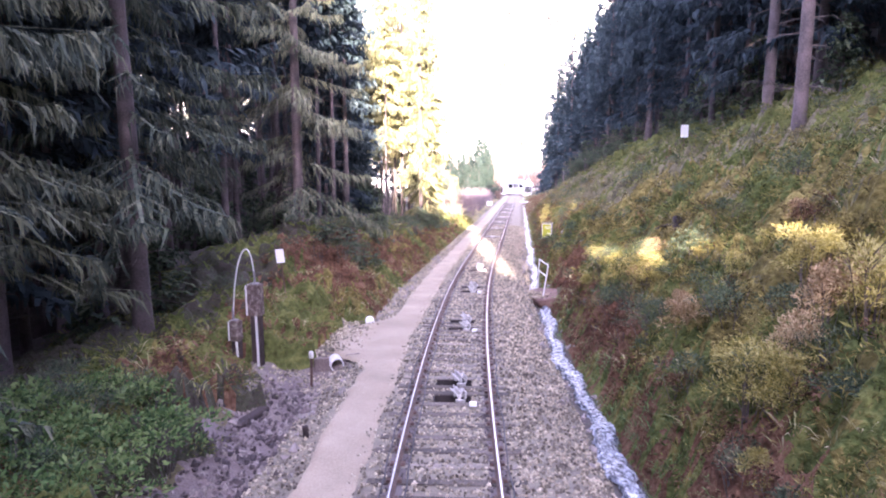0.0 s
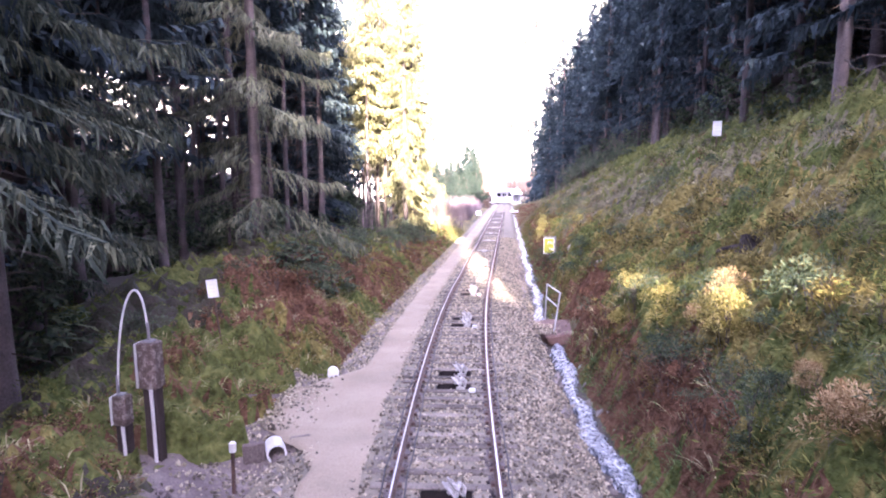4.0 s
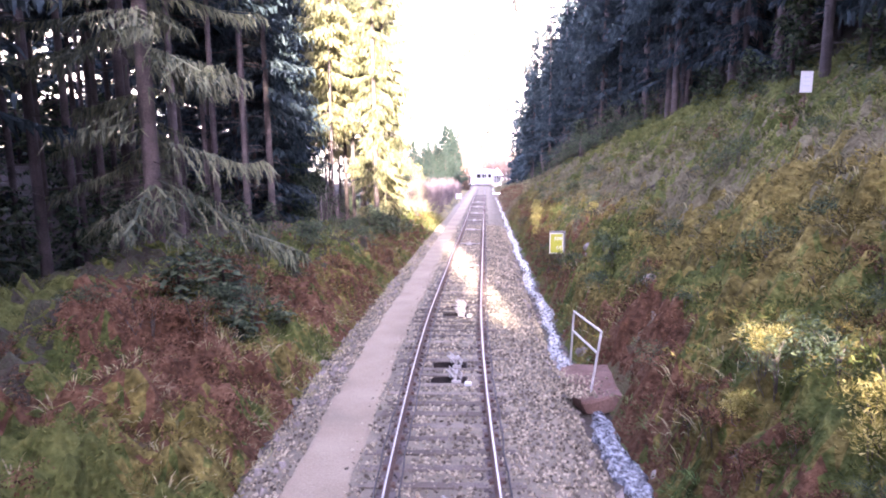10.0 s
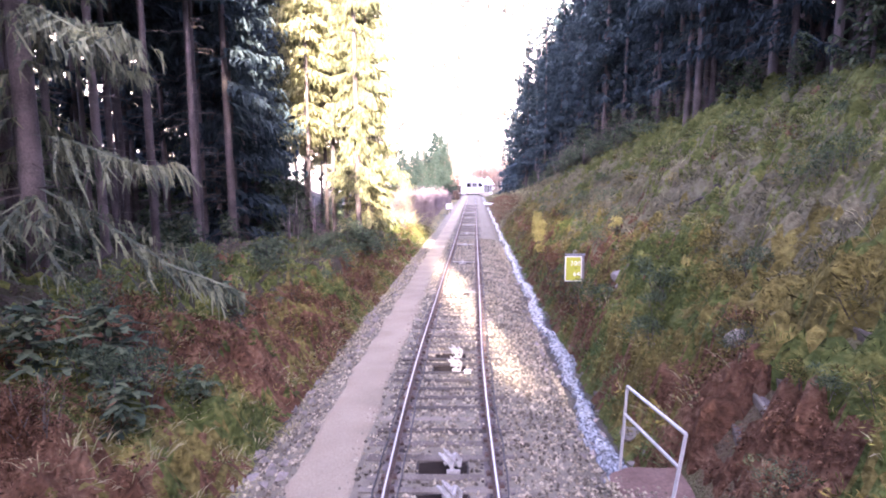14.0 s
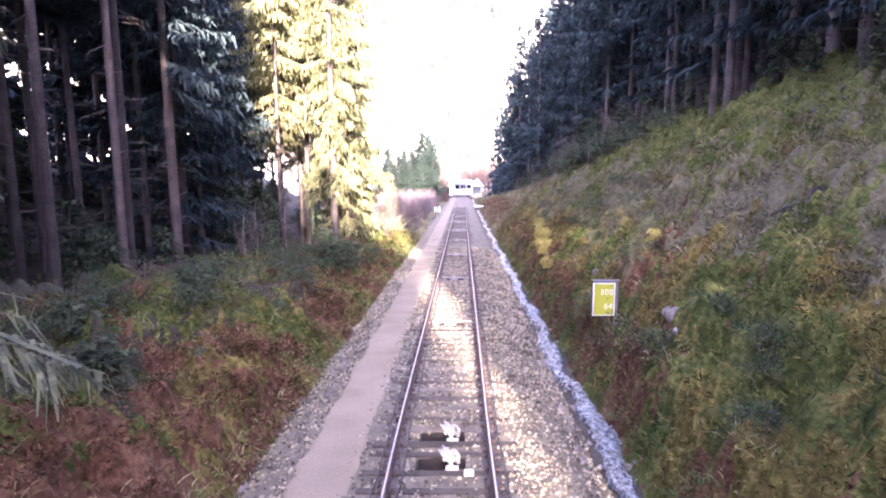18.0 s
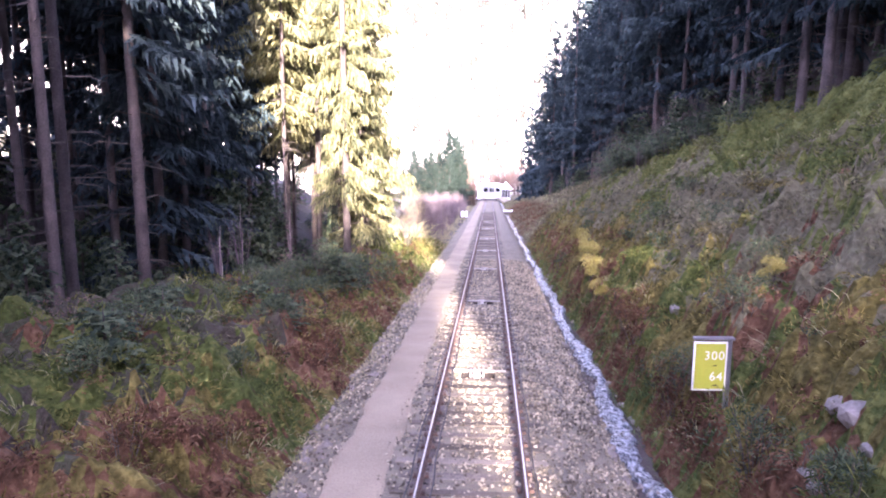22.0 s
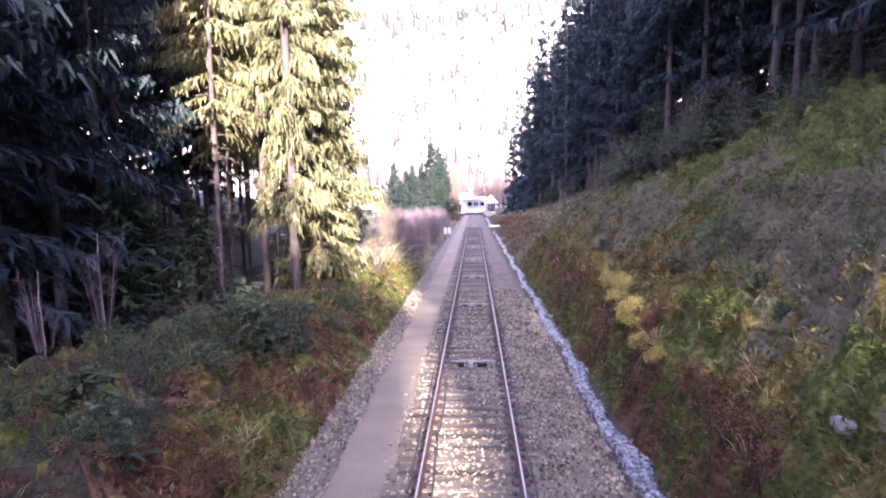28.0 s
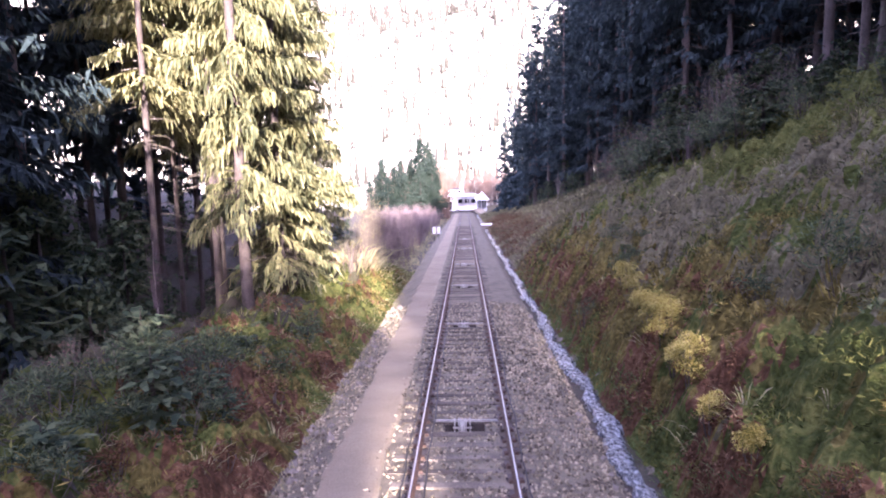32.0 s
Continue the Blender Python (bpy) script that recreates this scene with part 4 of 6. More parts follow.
def bare_bush(g, x, y, z, h, stems, spreadr):
    """Quads of a leafless shrub: forking thin stems."""
    out = []
    for _ in range(stems):
        t, r = g.uniform(0, 6.2832), g.uniform(0.1, 1.0) * spreadr
        p = np.array([x + 0.25 * r * math.cos(t), y + 0.25 * r * math.sin(t), z])
        d = np.array([0.5 * r * math.cos(t) / h, 0.5 * r * math.sin(t) / h, 1.0])
        L = h * g.uniform(0.6, 1.05)
        tip = p + d * L
        wv = np.array([-math.sin(t), math.cos(t), 0.0]) * g.uniform(0.008, 0.02) * (1 + h * 0.25)
        out.append([p - wv, p + wv, tip + wv * 0.2, tip - wv * 0.2])
        for _k in range(3):
            s = g.uniform(0.35, 0.9)
            a = p + d * L * s
            e2 = np.array([g.normal(), g.normal(), g.uniform(0.5, 1.6)])
            b = a + e2 / np.linalg.norm(e2) * L * g.uniform(0.2, 0.4)
            out.append([a - wv * 0.6, a + wv * 0.6, b + wv * 0.1, b - wv * 0.1])
    return out


g = np.random.default_rng(5)
q = []
for _ in range(1300):
    y = 98 + 98 * g.random() ** 1.4
    u = g.uniform(-24, -4.7)
    x = float(xc(y)) + u
    if x < 1.3 - 0.027 * (y - 113) + g.normal(0, 0.3):
        continue
    q += bare_bush(g, x, y, float(land(x, y)) - 0.1, g.uniform(1.2, 3.4), 12, 1.2)
q = np.array(q)
brush = add_mesh("brushwood", mesh_np("brushwood", q.reshape(-1, 3), np.arange(len(q))[:, None] * 4 + np.arange(4)), BARETWIG)
tagged(brush, "purple-brown leafless brushwood in the open ground", "brushwood", kind="stuff")

# hillside beyond the valley
g = np.random.default_rng(9)
hv, hq = [], []
k = 0
for _ in range(6500):
    y, x = g.uniform(300, 900), g.uniform(-330, 420)
    h = g.uniform(6, 13)
    r = h * g.uniform(0.09, 0.15)
    z = float(land(x, y))
    for lay in range(3):
        zz, rr = z + h * (0.12 + 0.26 * lay), r * (1 - 0.25 * lay)
        t0 = g.uniform(0, 6)
        for s in range(5):
            a, b = t0 + s * 1.2566, t0 + (s + 0.85) * 1.2566
            hv += [(x + rr * math.cos(a), y + rr * math.sin(a), zz + g.uniform(-0.6, 0.6)), (x + rr * math.cos(b), y + rr * math.sin(b), zz + g.uniform(-0.6, 0.6)), (x, y, zz + h * 0.36)]
            hq.append((k, k + 1, k + 2))
            k += 3
q = []
for _ in range(430):
    y, u = g.uniform(256, 300), g.uniform(-30, 30)
    x = float(xc(y)) + u
    q += bare_bush(g, x, y, float(land(x, y)) - 0.1, g.uniform(6, 13), 12, 2.6)
for u, y, h in ((-4.9, 203, 15), (-4.0, 206, 12), (-5.6, 208, 13)):
    x = float(xc(y)) + u
    q += bare_bush(g, x, y, float(land(x, y)) - 0.1, h, 60, 3.2)
q = np.array(q)
behind = add_mesh("bare_trees", mesh_np("bare_trees", q.reshape(-1, 3), np.arange(len(q))[:, None] * 4 + np.arange(4)), FARTWIG)
tagged(behind, "pinkish leafless trees behind the station", "woodland", kind="stuff")
hill = add_mesh("hillside_wood", mesh_np("hillside_wood", hv, hq), HILLTREE)
tagged(hill, "sunlit wood on the hillside beyond the valley", "woodland", kind="stuff")

# ---- sleepers, stones, rollers ----
def sleeper_mesh(seed, length, width, height):
    g = np.random.default_rng(seed)
    bm = bmesh.new()
    box(bm, 0, 0, -height / 2, length, width, height, 0.018)
    for v in bm.verts:
        v.co.x += g.normal(0, 0.012)
        v.co.y += g.normal(0, 0.006)
        v.co.z += g.normal(0, 0.004)
    me = bpy.data.meshes.new("sleeper")
    bm.to_mesh(me)
    bm.free()
    me.materials.append(SLEEPER)
    return me


sleeper_kinds = [sleeper_mesh(90 + i, 2.66 + 0.06 * i, 0.23 + 0.012 * (i % 3), 0.2) for i in range(5)]
sleeper_y = []
y = 2.2
stops = sorted(p + s * (PITHALF + 0.13) for p in PITS + FLATPITS for s in (-1, 1))
fixed = sorted(stops)
span = [2.2] + fixed + [160.0]
for a, b in zip(span, span[1:]):
    sleeper_y.append(a)
    gap = b - a
    if gap > 0.95:
        k = max(1, round(gap / 0.66))
        sleeper_y.extend(a + gap * i / k for i in range(1, k))
sleeper_y = sorted(sleeper_y)
plates_v, plates_q, n0 = [], [], 0
for i, y in enumerate(sleeper_y):
    if i >= 290:
        break
    heading = -math.degrees(math.atan((float(xc(y + 0.5)) - float(xc(y - 0.5)))))
    ob = new("sleeper", sleeper_kinds[int(rng.integers(5))])
    ob.parent = track
    ob.matrix_basis = Matrix.Translation(P(rng.normal(0, 0.03), y, -0.188 + rng.normal(0, 0.006))) @ pose(0, 0, 0, -math.degrees(math.atan(GRADE)), rng.normal(0, 0.3), heading + rng.normal(0, 0.5))
    for side in (-0.93, 0.93):
        for du in (-0.1, 0.1):
            c = P(side + du, y, -0.16)
            for dx, dy in ((-0.045, -0.07), (0.045, -0.07), (0.045, 0.07), (-0.045, 0.07)):
                plates_v.append((c.x + dx, c.y + dy, c.z - 0.012))
            for dx, dy in ((-0.03, -0.05), (0.03, -0.05), (0.03, 0.05), (-0.03, 0.05)):
                plates_v.append((c.x + dx, c.y + dy, c.z + 0.035))
            plates_q += [(n0 + 4, n0 + 5, n0 + 6, n0 + 7)] + [(n0 + k, n0 + (k + 1) % 4, n0 + 4 + (k + 1) % 4, n0 + 4 + k) for k in range(4)]
            n0 += 8
ob = add_mesh("rail_clamps", mesh_np("rail_clamps", plates_v, plates_q), RUST, track, "rusty rail clamps on the sleepers")
ob["kind"] = "stuff"

# ballast stones: each a rough eight-faced lump
g = np.random.default_rng(21)
OCT_V = np.array([(1, 0, 0), (-1, 0, 0), (0, 1, 0), (0, -1, 0), (0, 0, 1), (0, 0, -1)], float)
OCT_F = np.array([(0, 2, 4), (2, 1, 4), (1, 3, 4), (3, 0, 4), (2, 0, 5), (1, 2, 5), (3, 1, 5), (0, 3, 5)])


def lumps(name, U, Y, V, size, material, label, category):
    n = len(U)
    v = OCT_V[None] * (1 + g.normal(0, 0.22, (n, 6, 1))) * (size[:, None, None] * g.uniform(0.6, 1.35, (n, 1, 3)))
    t = g.uniform(0, 6.2832, n)
    tl = g.uniform(-0.8, 0.8, n)
    c, s, c2, s2 = np.cos(t)[:, None], np.sin(t)[:, None], np.cos(tl)[:, None], np.sin(tl)[:, None]
    x, y, z = v[..., 0], v[..., 1], v[..., 2]
    y, z = y * c2 - z * s2, y * s2 + z * c2
    x, y = x * c - y * s, x * s + y * c
    w = np.stack([x + (xc(Y) + U)[:, None], y + Y[:, None], z + (zr(Y) + V)[:, None]], -1).reshape(-1, 3)
    f = (np.arange(n)[:, None, None] * 6 + OCT_F[None]).reshape(-1, 3)
    ob = add_mesh(name, mesh_np(name, w, f), material)
    return tagged(ob, label, category, kind="stuff")


n = 47000
Y = 5.5 + 74 * g.random(n) ** 1.15
U = np.where(g.random(n) < 0.42, g.uniform(-1.25, 1.25, n), np.where(g.random(n) < 0.66, g.uniform(1.25, 3.15, n), np.where(g.random(n) < 0.75, g.uniform(-3.75, -2.62, n), g.uniform(-1.75, -1.2, n))))
sl = np.array(sleeper_y)
near = np.abs(Y[:, None] - sl[None, :]).min(1)
pit_near = np.abs(Y[:, None] - np.array(PITS + FLATPITS)[None, :]).min(1) < 0.6
keep = ~((near < 0.125) & (np.abs(U) < 1.36) & (g.random(n) < np.where(pit_near, 0.95, np.where(np.abs(U) > 1.05, 0.3, 0.5 + 0.35 * np.sin(Y * 0.9))))) & ~in_pit(U, Y) & (np.abs(np.abs(U) - 0.93) > 0.07)
keep &= ~((Y > 19.4) & (Y < 25.3) & (U < -2.5))
U, Y = U[keep], Y[keep]
# Stones close to the rails take the darker ballast colour.
by_rail = np.abs(np.abs(U) - 0.93) < 0.2 + 0.06 * g.normal(size=len(U))
lumps("ballast_stones", U[~by_rail], Y[~by_rail], bed_v(U, Y)[~by_rail] + 0.016, g.uniform(0.022, 0.05, int((~by_rail).sum())), STONE, "loose grey-brown crushed ballast stones", "ballast")
lumps("stained_stones", U[by_rail], Y[by_rail], bed_v(U, Y)[by_rail] + 0.012, g.uniform(0.022, 0.045, int(by_rail.sum())), RAILSIDE, "darker ballast stones along the rails", "ballast")
n = 700
Y = g.uniform(6, 80, n)
U = np.where(g.random(n) < 0.5, g.uniform(-4.1, -2.8, n), g.uniform(2.7, 4.1, n))
keep = ~((Y > 19.4) & (Y < 25.3) & (U < -2.5))
U, Y = U[keep], Y[keep]
lumps("ditch_stones", U, Y, np.maximum(ground_v(U, Y), bed_v(U, Y)) + 0.03, g.uniform(0.05, 0.14, len(U)), ROCK, "larger pale stones along ditch and bank", "stones")
n = 1300  # rubble beside the small post
Y = g.uniform(7, 17.5, n)
U = np.clip(g.normal(-4.3, 0.5, n), -5.4, -3.1)
lumps("rubble_stones", U, Y, ground_v(U, Y) + 0.02, 0.035 + 0.1 * g.random(n) ** 2.2, RUBBLE, "heap of dark and pale rubble stones", "stones")


n = 1500  # grit where the path widens into the bank
Y, U = g.uniform(17.5, 26.2, n), g.normal(-4.35, 0.55, n)
keep = U < -3.0
U, Y = U[keep], Y[keep]
lumps("junction_grit", U, Y, np.maximum(ground_v(U, Y), np.where((Y > 20.2) & (Y < 24.6) & (U > -4.4), -0.215, -2)) + 0.005, g.uniform(0.02, 0.06, len(U)), STONE, "loose grit and stones where the path widens", "stones")


def disc(bm, m, r, w, groove=0.03, sides=20, hub=0.05):
    """A grooved sheave about the local x axis."""
    rings = [(-w / 2 - 0.012, hub), (-w / 2 + 0.012, r * 0.6), (-w / 2 - 0.008, r), (-w / 2 + 0.012, r), (-w / 6, r * 0.7), (w / 6, r * 0.7), (w / 2 - 0.012, r), (w / 2 + 0.008, r), (w / 2 - 0.012, r * 0.6), (w / 2 + 0.012, hub)]
    vs = [[bm.verts.new(m @ Vector((x, rr * math.cos(6.2832 * k / sides), rr * math.sin(6.2832 * k / sides)))) for k in range(sides)] for x, rr in rings]
    for a, b in zip(vs, vs[1:]):
        for k in range(sides):
            bm.faces.new((a[k], a[(k + 1) % sides], b[(k + 1) % sides], b[k]))
    bm.faces.new(vs[0]), bm.faces.new(vs[-1])
    bmesh.ops.recalc_face_normals(bm, faces=bm.faces)


def pit_boards(parent):
    bm = bmesh.new()
    for x, sx, y, sy in ((-0.465, 0.03, 0, 0.6), (0.465, 0.03, 0, 0.6), (0, 0.96, -0.285, 0.03), (0, 0.96, 0.285, 0.03)):
        box(bm, x, y, -0.42, sx, sy, 0.42)
    box(bm, 0, 0, -0.66, 0.96, 0.6, 0.06)
    part("pit_box", bm, PITDARK, parent, "dark pit between the sleepers")


def tilted_roller():
    e = thing("cable_roller", (0, 0, -500), "tilted grey cable roller over a dark pit between sleepers", "cable roller", "tilted cable rollers")
    pit_boards(e)
    m = pose(0.12, 0, -0.05, 0, -40, 16)
    bm = bmesh.new()
    disc(bm, m, 0.22, 0.12)
    part("sheave", bm, CASTIRON, e, "pale worn cast-iron sheave")
    for k in range(3):
        bm = bmesh.new()
        c, sn = math.cos(2.0944 * k + 0.5), math.sin(2.0944 * k + 0.5)
        tube(bm, [m @ Vector((0.085, 0, 0)), m @ Vector((0.07, 0.17 * c, 0.17 * sn))], 0.02, 6)
        part("spoke", bm, CASTIRON, e)
    bm = bmesh.new()
    tube(bm, [m @ Vector((-0.12, 0, 0)), m @ Vector((0.17, 0, 0))], 0.04, 8)
    part("axle", bm, CASTIRON, e)
    for x, y in ((0.16, -0.2), (0.3, 0.05)):
        bm = bmesh.new()
        tube(bm, [m @ Vector((0.15, 0, 0)), (x + 0.02, y, -0.06), (x, y - 0.03, -0.2)], 0.04, 6)
        part("bracket_arm", bm, CASTIRON, e, "cast bracket arm bolted into the pit")
    bm = bmesh.new()
    box(bm, 0.2, -0.26, -0.2, 0.24, 0.05, 0.16, 0.01)
    part("foot_plate", bm, CASTIRON, e)
    return e


def flat_roller():
    e = thing("cable_roller", (0, 0, -500), "upright cable roller set in a dark pit between sleepers", "cable roller", "upright cable rollers")
    pit_boards(e)
    bm = bmesh.new()
    disc(bm, pose(-0.05, 0, -0.2), 0.2, 0.1)
    part("sheave", bm, CASTIRON, e, "grey grooved sheave", True)
    for x in (-0.22, -0.13, 0.03, 0.12):
        bm = bmesh.new()
        box(bm, x, 0, -0.13, 0.022, 0.5, 0.16, 0.004)
        part("bearing_plate", bm, CASTIRON, e)
    bm = bmesh.new()
    tube(bm, [(-0.26, 0, -0.2), (0.16, 0, -0.2)], 0.025, 8)
    part("axle", bm, CASTIRON, e)
    bm = bmesh.new()
    box(bm, 0.02, 0.33, -0.15, 1.45, 0.05, 0.05, 0.006)
    part("edge_iron", bm, CASTIRON, e)
    return e


for make, ys in ((tilted_roller, PITS), (flat_roller, FLATPITS)):
    proto = make()
    for y in ys:
        h = -math.degrees(math.atan((float(xc(y + 0.5)) - float(xc(y - 0.5)))))
        copy_thing(proto, Matrix.Translation(P(0, y, 0)) @ pose(0, 0, 0, -math.degrees(math.atan(GRADE)), 0, h))
    for c in list(proto.children_recursive):
        bpy.data.objects.remove(c)
    bpy.data.objects.remove(proto)

for y in PITS[0::2]:
    marker = thing("marker_block", P(0.5, y - 0.62, -0.12), "small white-painted wooden block on a sleeper beside the roller pit", "block", "marker blocks", rz=-4)
    bm = bmesh.new()
    box(bm, 0, 0, 0, 0.17, 0.09, 0.1, 0.012)
    part("block", bm, WHITE, marker)

# ---- low growth on the banks ----
def blades(seed, n, h, spreadr, w, arch=0.3):
    """A tuft of n blades."""
    g = np.random.default_rng(seed)
    t = g.uniform(0, 6.2832, n)
    r = spreadr * np.sqrt(g.random(n))
    p = np.stack([0.4 * r * np.cos(t), 0.4 * r * np.sin(t), np.full(n, -0.05)], -1)
    L = h * g.uniform(0.55, 1.15, n)
    d = np.stack([r * np.cos(t) / spreadr * arch * 1.6, r * np.sin(t) / spreadr * arch * 1.6, np.ones(n)], -1)
    tip = p + d * L[:, None]
    tip[:, 2] -= arch * 0.35 * L
    mid = p + d * (L * 0.55)[:, None]
    s = np.stack([-np.sin(t), np.cos(t), np.zeros(n)], -1) * (w * g.uniform(0.6, 1.3, n))[:, None]
    return np.stack([p, mid + s, tip, mid - s], 1)


def leaves(seed, n, h, spreadr, size, aspect=0.15):
    """A low cushion of small leaf sprays."""
    g = np.random.default_rng(seed)
    a, e = g.uniform(0, 6.2832, n), np.arcsin(g.uniform(0.0, 1.0, n))
    rr = g.uniform(0.55, 1.0, n)
    c = np.stack([spreadr * rr * np.cos(a) * np.cos(e), spreadr * rr * np.sin(a) * np.cos(e), h * rr * np.sin(e)], -1)
    d = c / (np.linalg.norm(c, axis=1)[:, None] + 1e-6) + g.normal(0, 0.5, (n, 3))
    d /= np.linalg.norm(d, axis=1)[:, None]
    w = np.cross(d, g.normal(0, 1, (n, 3)))
    w /= np.linalg.norm(w, axis=1)[:, None] + 1e-6
    L = (size * g.uniform(0.6, 1.4, n))[:, None]
    return np.stack([c - d * L, c + w * L * aspect, c + d * L, c - w * L * aspect], 1)


def fronds(seed, k, length, rise):
    """Arching dead bracken fronds with side leaflets."""
    g = np.random.default_rng(seed)
    out = []
    for _ in range(k):
        t = g.uniform(0, 6.2832)
        o, s = np.array([math.cos(t), math.sin(t), 0]), np.array([-math.sin(t), math.cos(t), 0])
        L, up = length * g.uniform(0.7, 1.2), rise * g.uniform(0.5, 1.3)
        pts = [o * L * f + np.array([0, 0, up * (2.2 * f - 2.3 * f * f)]) for f in np.linspace(0.0, 1, 8)]
        for i in range(1, 7):
            for sg in (-1, 1):
                ln = 0.2 * L * (1.1 - i / 8)
                a = pts[i]
                b = a + s * sg * ln + o * ln * 0.4 + np.array([0, 0, -ln * g.uniform(0.1, 0.7)])
                m = (a + b) / 2
                wv = (pts[i + 1] - pts[i]) * 0.17
                out.append([a, m + wv, b, m - wv])
    return np.array(out)


def lump(U, Y):
    """Height of the matted growth over the land of the banks."""
    h = 0.42 * np.abs(2 * fuzz(U, Y, 1.15, 21) - 1) + 0.34 * np.abs(2 * fuzz(U, Y, 0.5, 22) - 1) + 0.22 * fuzz(U, Y, 0.23, 23)
    a = np.abs(U)
    h = 1.55 * (h - 0.12) * np.interp(a, [3.7, 4.0, 4.5], [0.15, 0.6, 1.0]) - np.interp(a, [3.7, 3.95], [0.14, 0.0])
    h = h * np.interp(Y, [90, 98], [1, 0]) * np.where(U > 0, np.interp(U, [15, 17], [1, 0]), np.interp(-U, [11, 13], [1, 0]))
    return np.where(blocked(U, Y), -0.12, h)


def scatter(name, templates, U, Y, size, material, label, category, sink=0.0):
    """One mesh of many tufts set on the land or on the growth there."""
    U, Y, size = np.asarray(U), np.asarray(Y), np.asarray(size)
    X = xc(Y) + U
    Z = land(X, Y) - sink + np.where(np.abs(U) > 3.9, np.maximum(lump(U, Y), 0), 0)
    which = rng.integers(len(templates), size=len(U))
    VS = []
    for k, t in enumerate(templates):
        i = which == k
        n = int(i.sum())
        if not n:
            continue
        a = rng.uniform(0, 6.2832, n)
        c, s = np.cos(a)[:, None, None], np.sin(a)[:, None, None]
        sc = size[i][:, None, None]
        stretch = rng.uniform(0.8, 1.25, (n, 1, 1))
        x, y, z = t[None, ..., 0], t[None, ..., 1], t[None, ..., 2]
        VS.append(np.stack([(x * c - y * s) * sc + X[i][:, None, None], (x * s + y * c) * sc + Y[i][:, None, None], z * sc * stretch + Z[i][:, None, None]], -1).reshape(-1, 3))
    v = np.concatenate(VS)
    ob = add_mesh(name, mesh_np(name, v, np.arange(len(v)).reshape(-1, 4)), material)
    return tagged(ob, label, category, kind="stuff")


HEATH_T = [np.concatenate([leaves(200 + i, 15, 0.17, 0.3, 0.04), blades(205 + i, 4, 0.22, 0.3, 0.012, 0.6)]) for i in range(4)]
GRASS_T = [blades(220 + i, 12, 0.26, 0.24, 0.009, 1.0) for i in range(4)]
FERN_T = [fronds(230 + i, 6, 0.34, 0.34) for i in range(4)]


def trail_y(U):
    """The line of the steps and the small trail up the bank."""
    return np.interp(U, [4.6, 5.9, 6.7, 7.3, 8.6, 10.4, 11.3, 12.7], [31.4, 30.9, 30.4, 30.8, 32.7, 35.3, 37.2, 39.4])


def blocked(U, Y):
    """Spots kept free: steps, slab, posts' corner, the widened path."""
    b = (Y > 29.7) & (Y < 32.3) & (U > 2.5) & (U < 4.4)
    b |= (np.abs(Y - trail_y(U)) < 0.33) & (((U > 4.6) & (U < 7.4)) | ((U > 10.2) & (U < 12.7)))
    b |= (Y > 18.6) & (Y < 25.4) & (U > -4.9 - 0.5 * np.sin(Y * 3.1)) & (U < 0)
    b |= (Y < 18.7) & (U > -5.3 - 0.4 * np.sin(Y * 1.9) - 0.25 * np.sin(Y * 4.3)) & (U < 0)
    b |= (np.abs(Y - 18.5) < 0.55) & (U > -6.8) & (U < -4.8)
    return b


def region(n, u0, u1, y0, y1, power=1.0):
    U = rng.uniform(u0, u1, n)
    Y = y0 + (y1 - y0) * rng.random(n) ** power
    k = ~blocked(U, Y)
    return U[k], Y[k]


def patch(U, Y, s, seed, level, soft=0.25):
    """Keeps spots where a smooth noise lies above a level."""
    w = wobble(U, Y, s, seed) * 0.7 + wobble(U, Y, s * 0.37, seed + 3) * 0.4
    return w + rng.normal(0, soft, len(U)) > level


def cushion(seed, n, h, r, size):
    """A low rounded clump of fine sprays."""
    return leaves(seed, int(1.5 * n), h, r, 0.85 * size, 0.17)


HEATH_N = [cushion(240 + i, 40, 0.3, 0.42, 0.062) for i in range(4)]
HEATH_F = [cushion(250 + i, 18, 0.28, 0.46, 0.08) for i in range(3)]
BILB_N = [cushion(260 + i, 40, 0.3, 0.42, 0.058) for i in range(4)]
BILB_F = [cushion(270 + i, 18, 0.26, 0.46, 0.075) for i in range(3)]
FERN_N = [np.concatenate([cushion(280 + i, 14, 0.22, 0.42, 0.055), fronds(284 + i, 6, 0.46, 0.55)]) for i in range(4)]


def cover(name, k, U, Y, near, far, lo, hi, material, label, category):
    """Clumps over a bank: finer ones in the nearer stretch, a few of them much larger."""
    for sel, temps in ((k & (Y < 74), near), (k & (Y >= 74), far)):
        if sel.any():
            scatter(name, temps, U[sel], Y[sel], rng.uniform(lo, hi, int(sel.sum())) * np.where(rng.random(int(sel.sum())) < 0.14, 1.4, 1.0), material, label, category, 0.07)


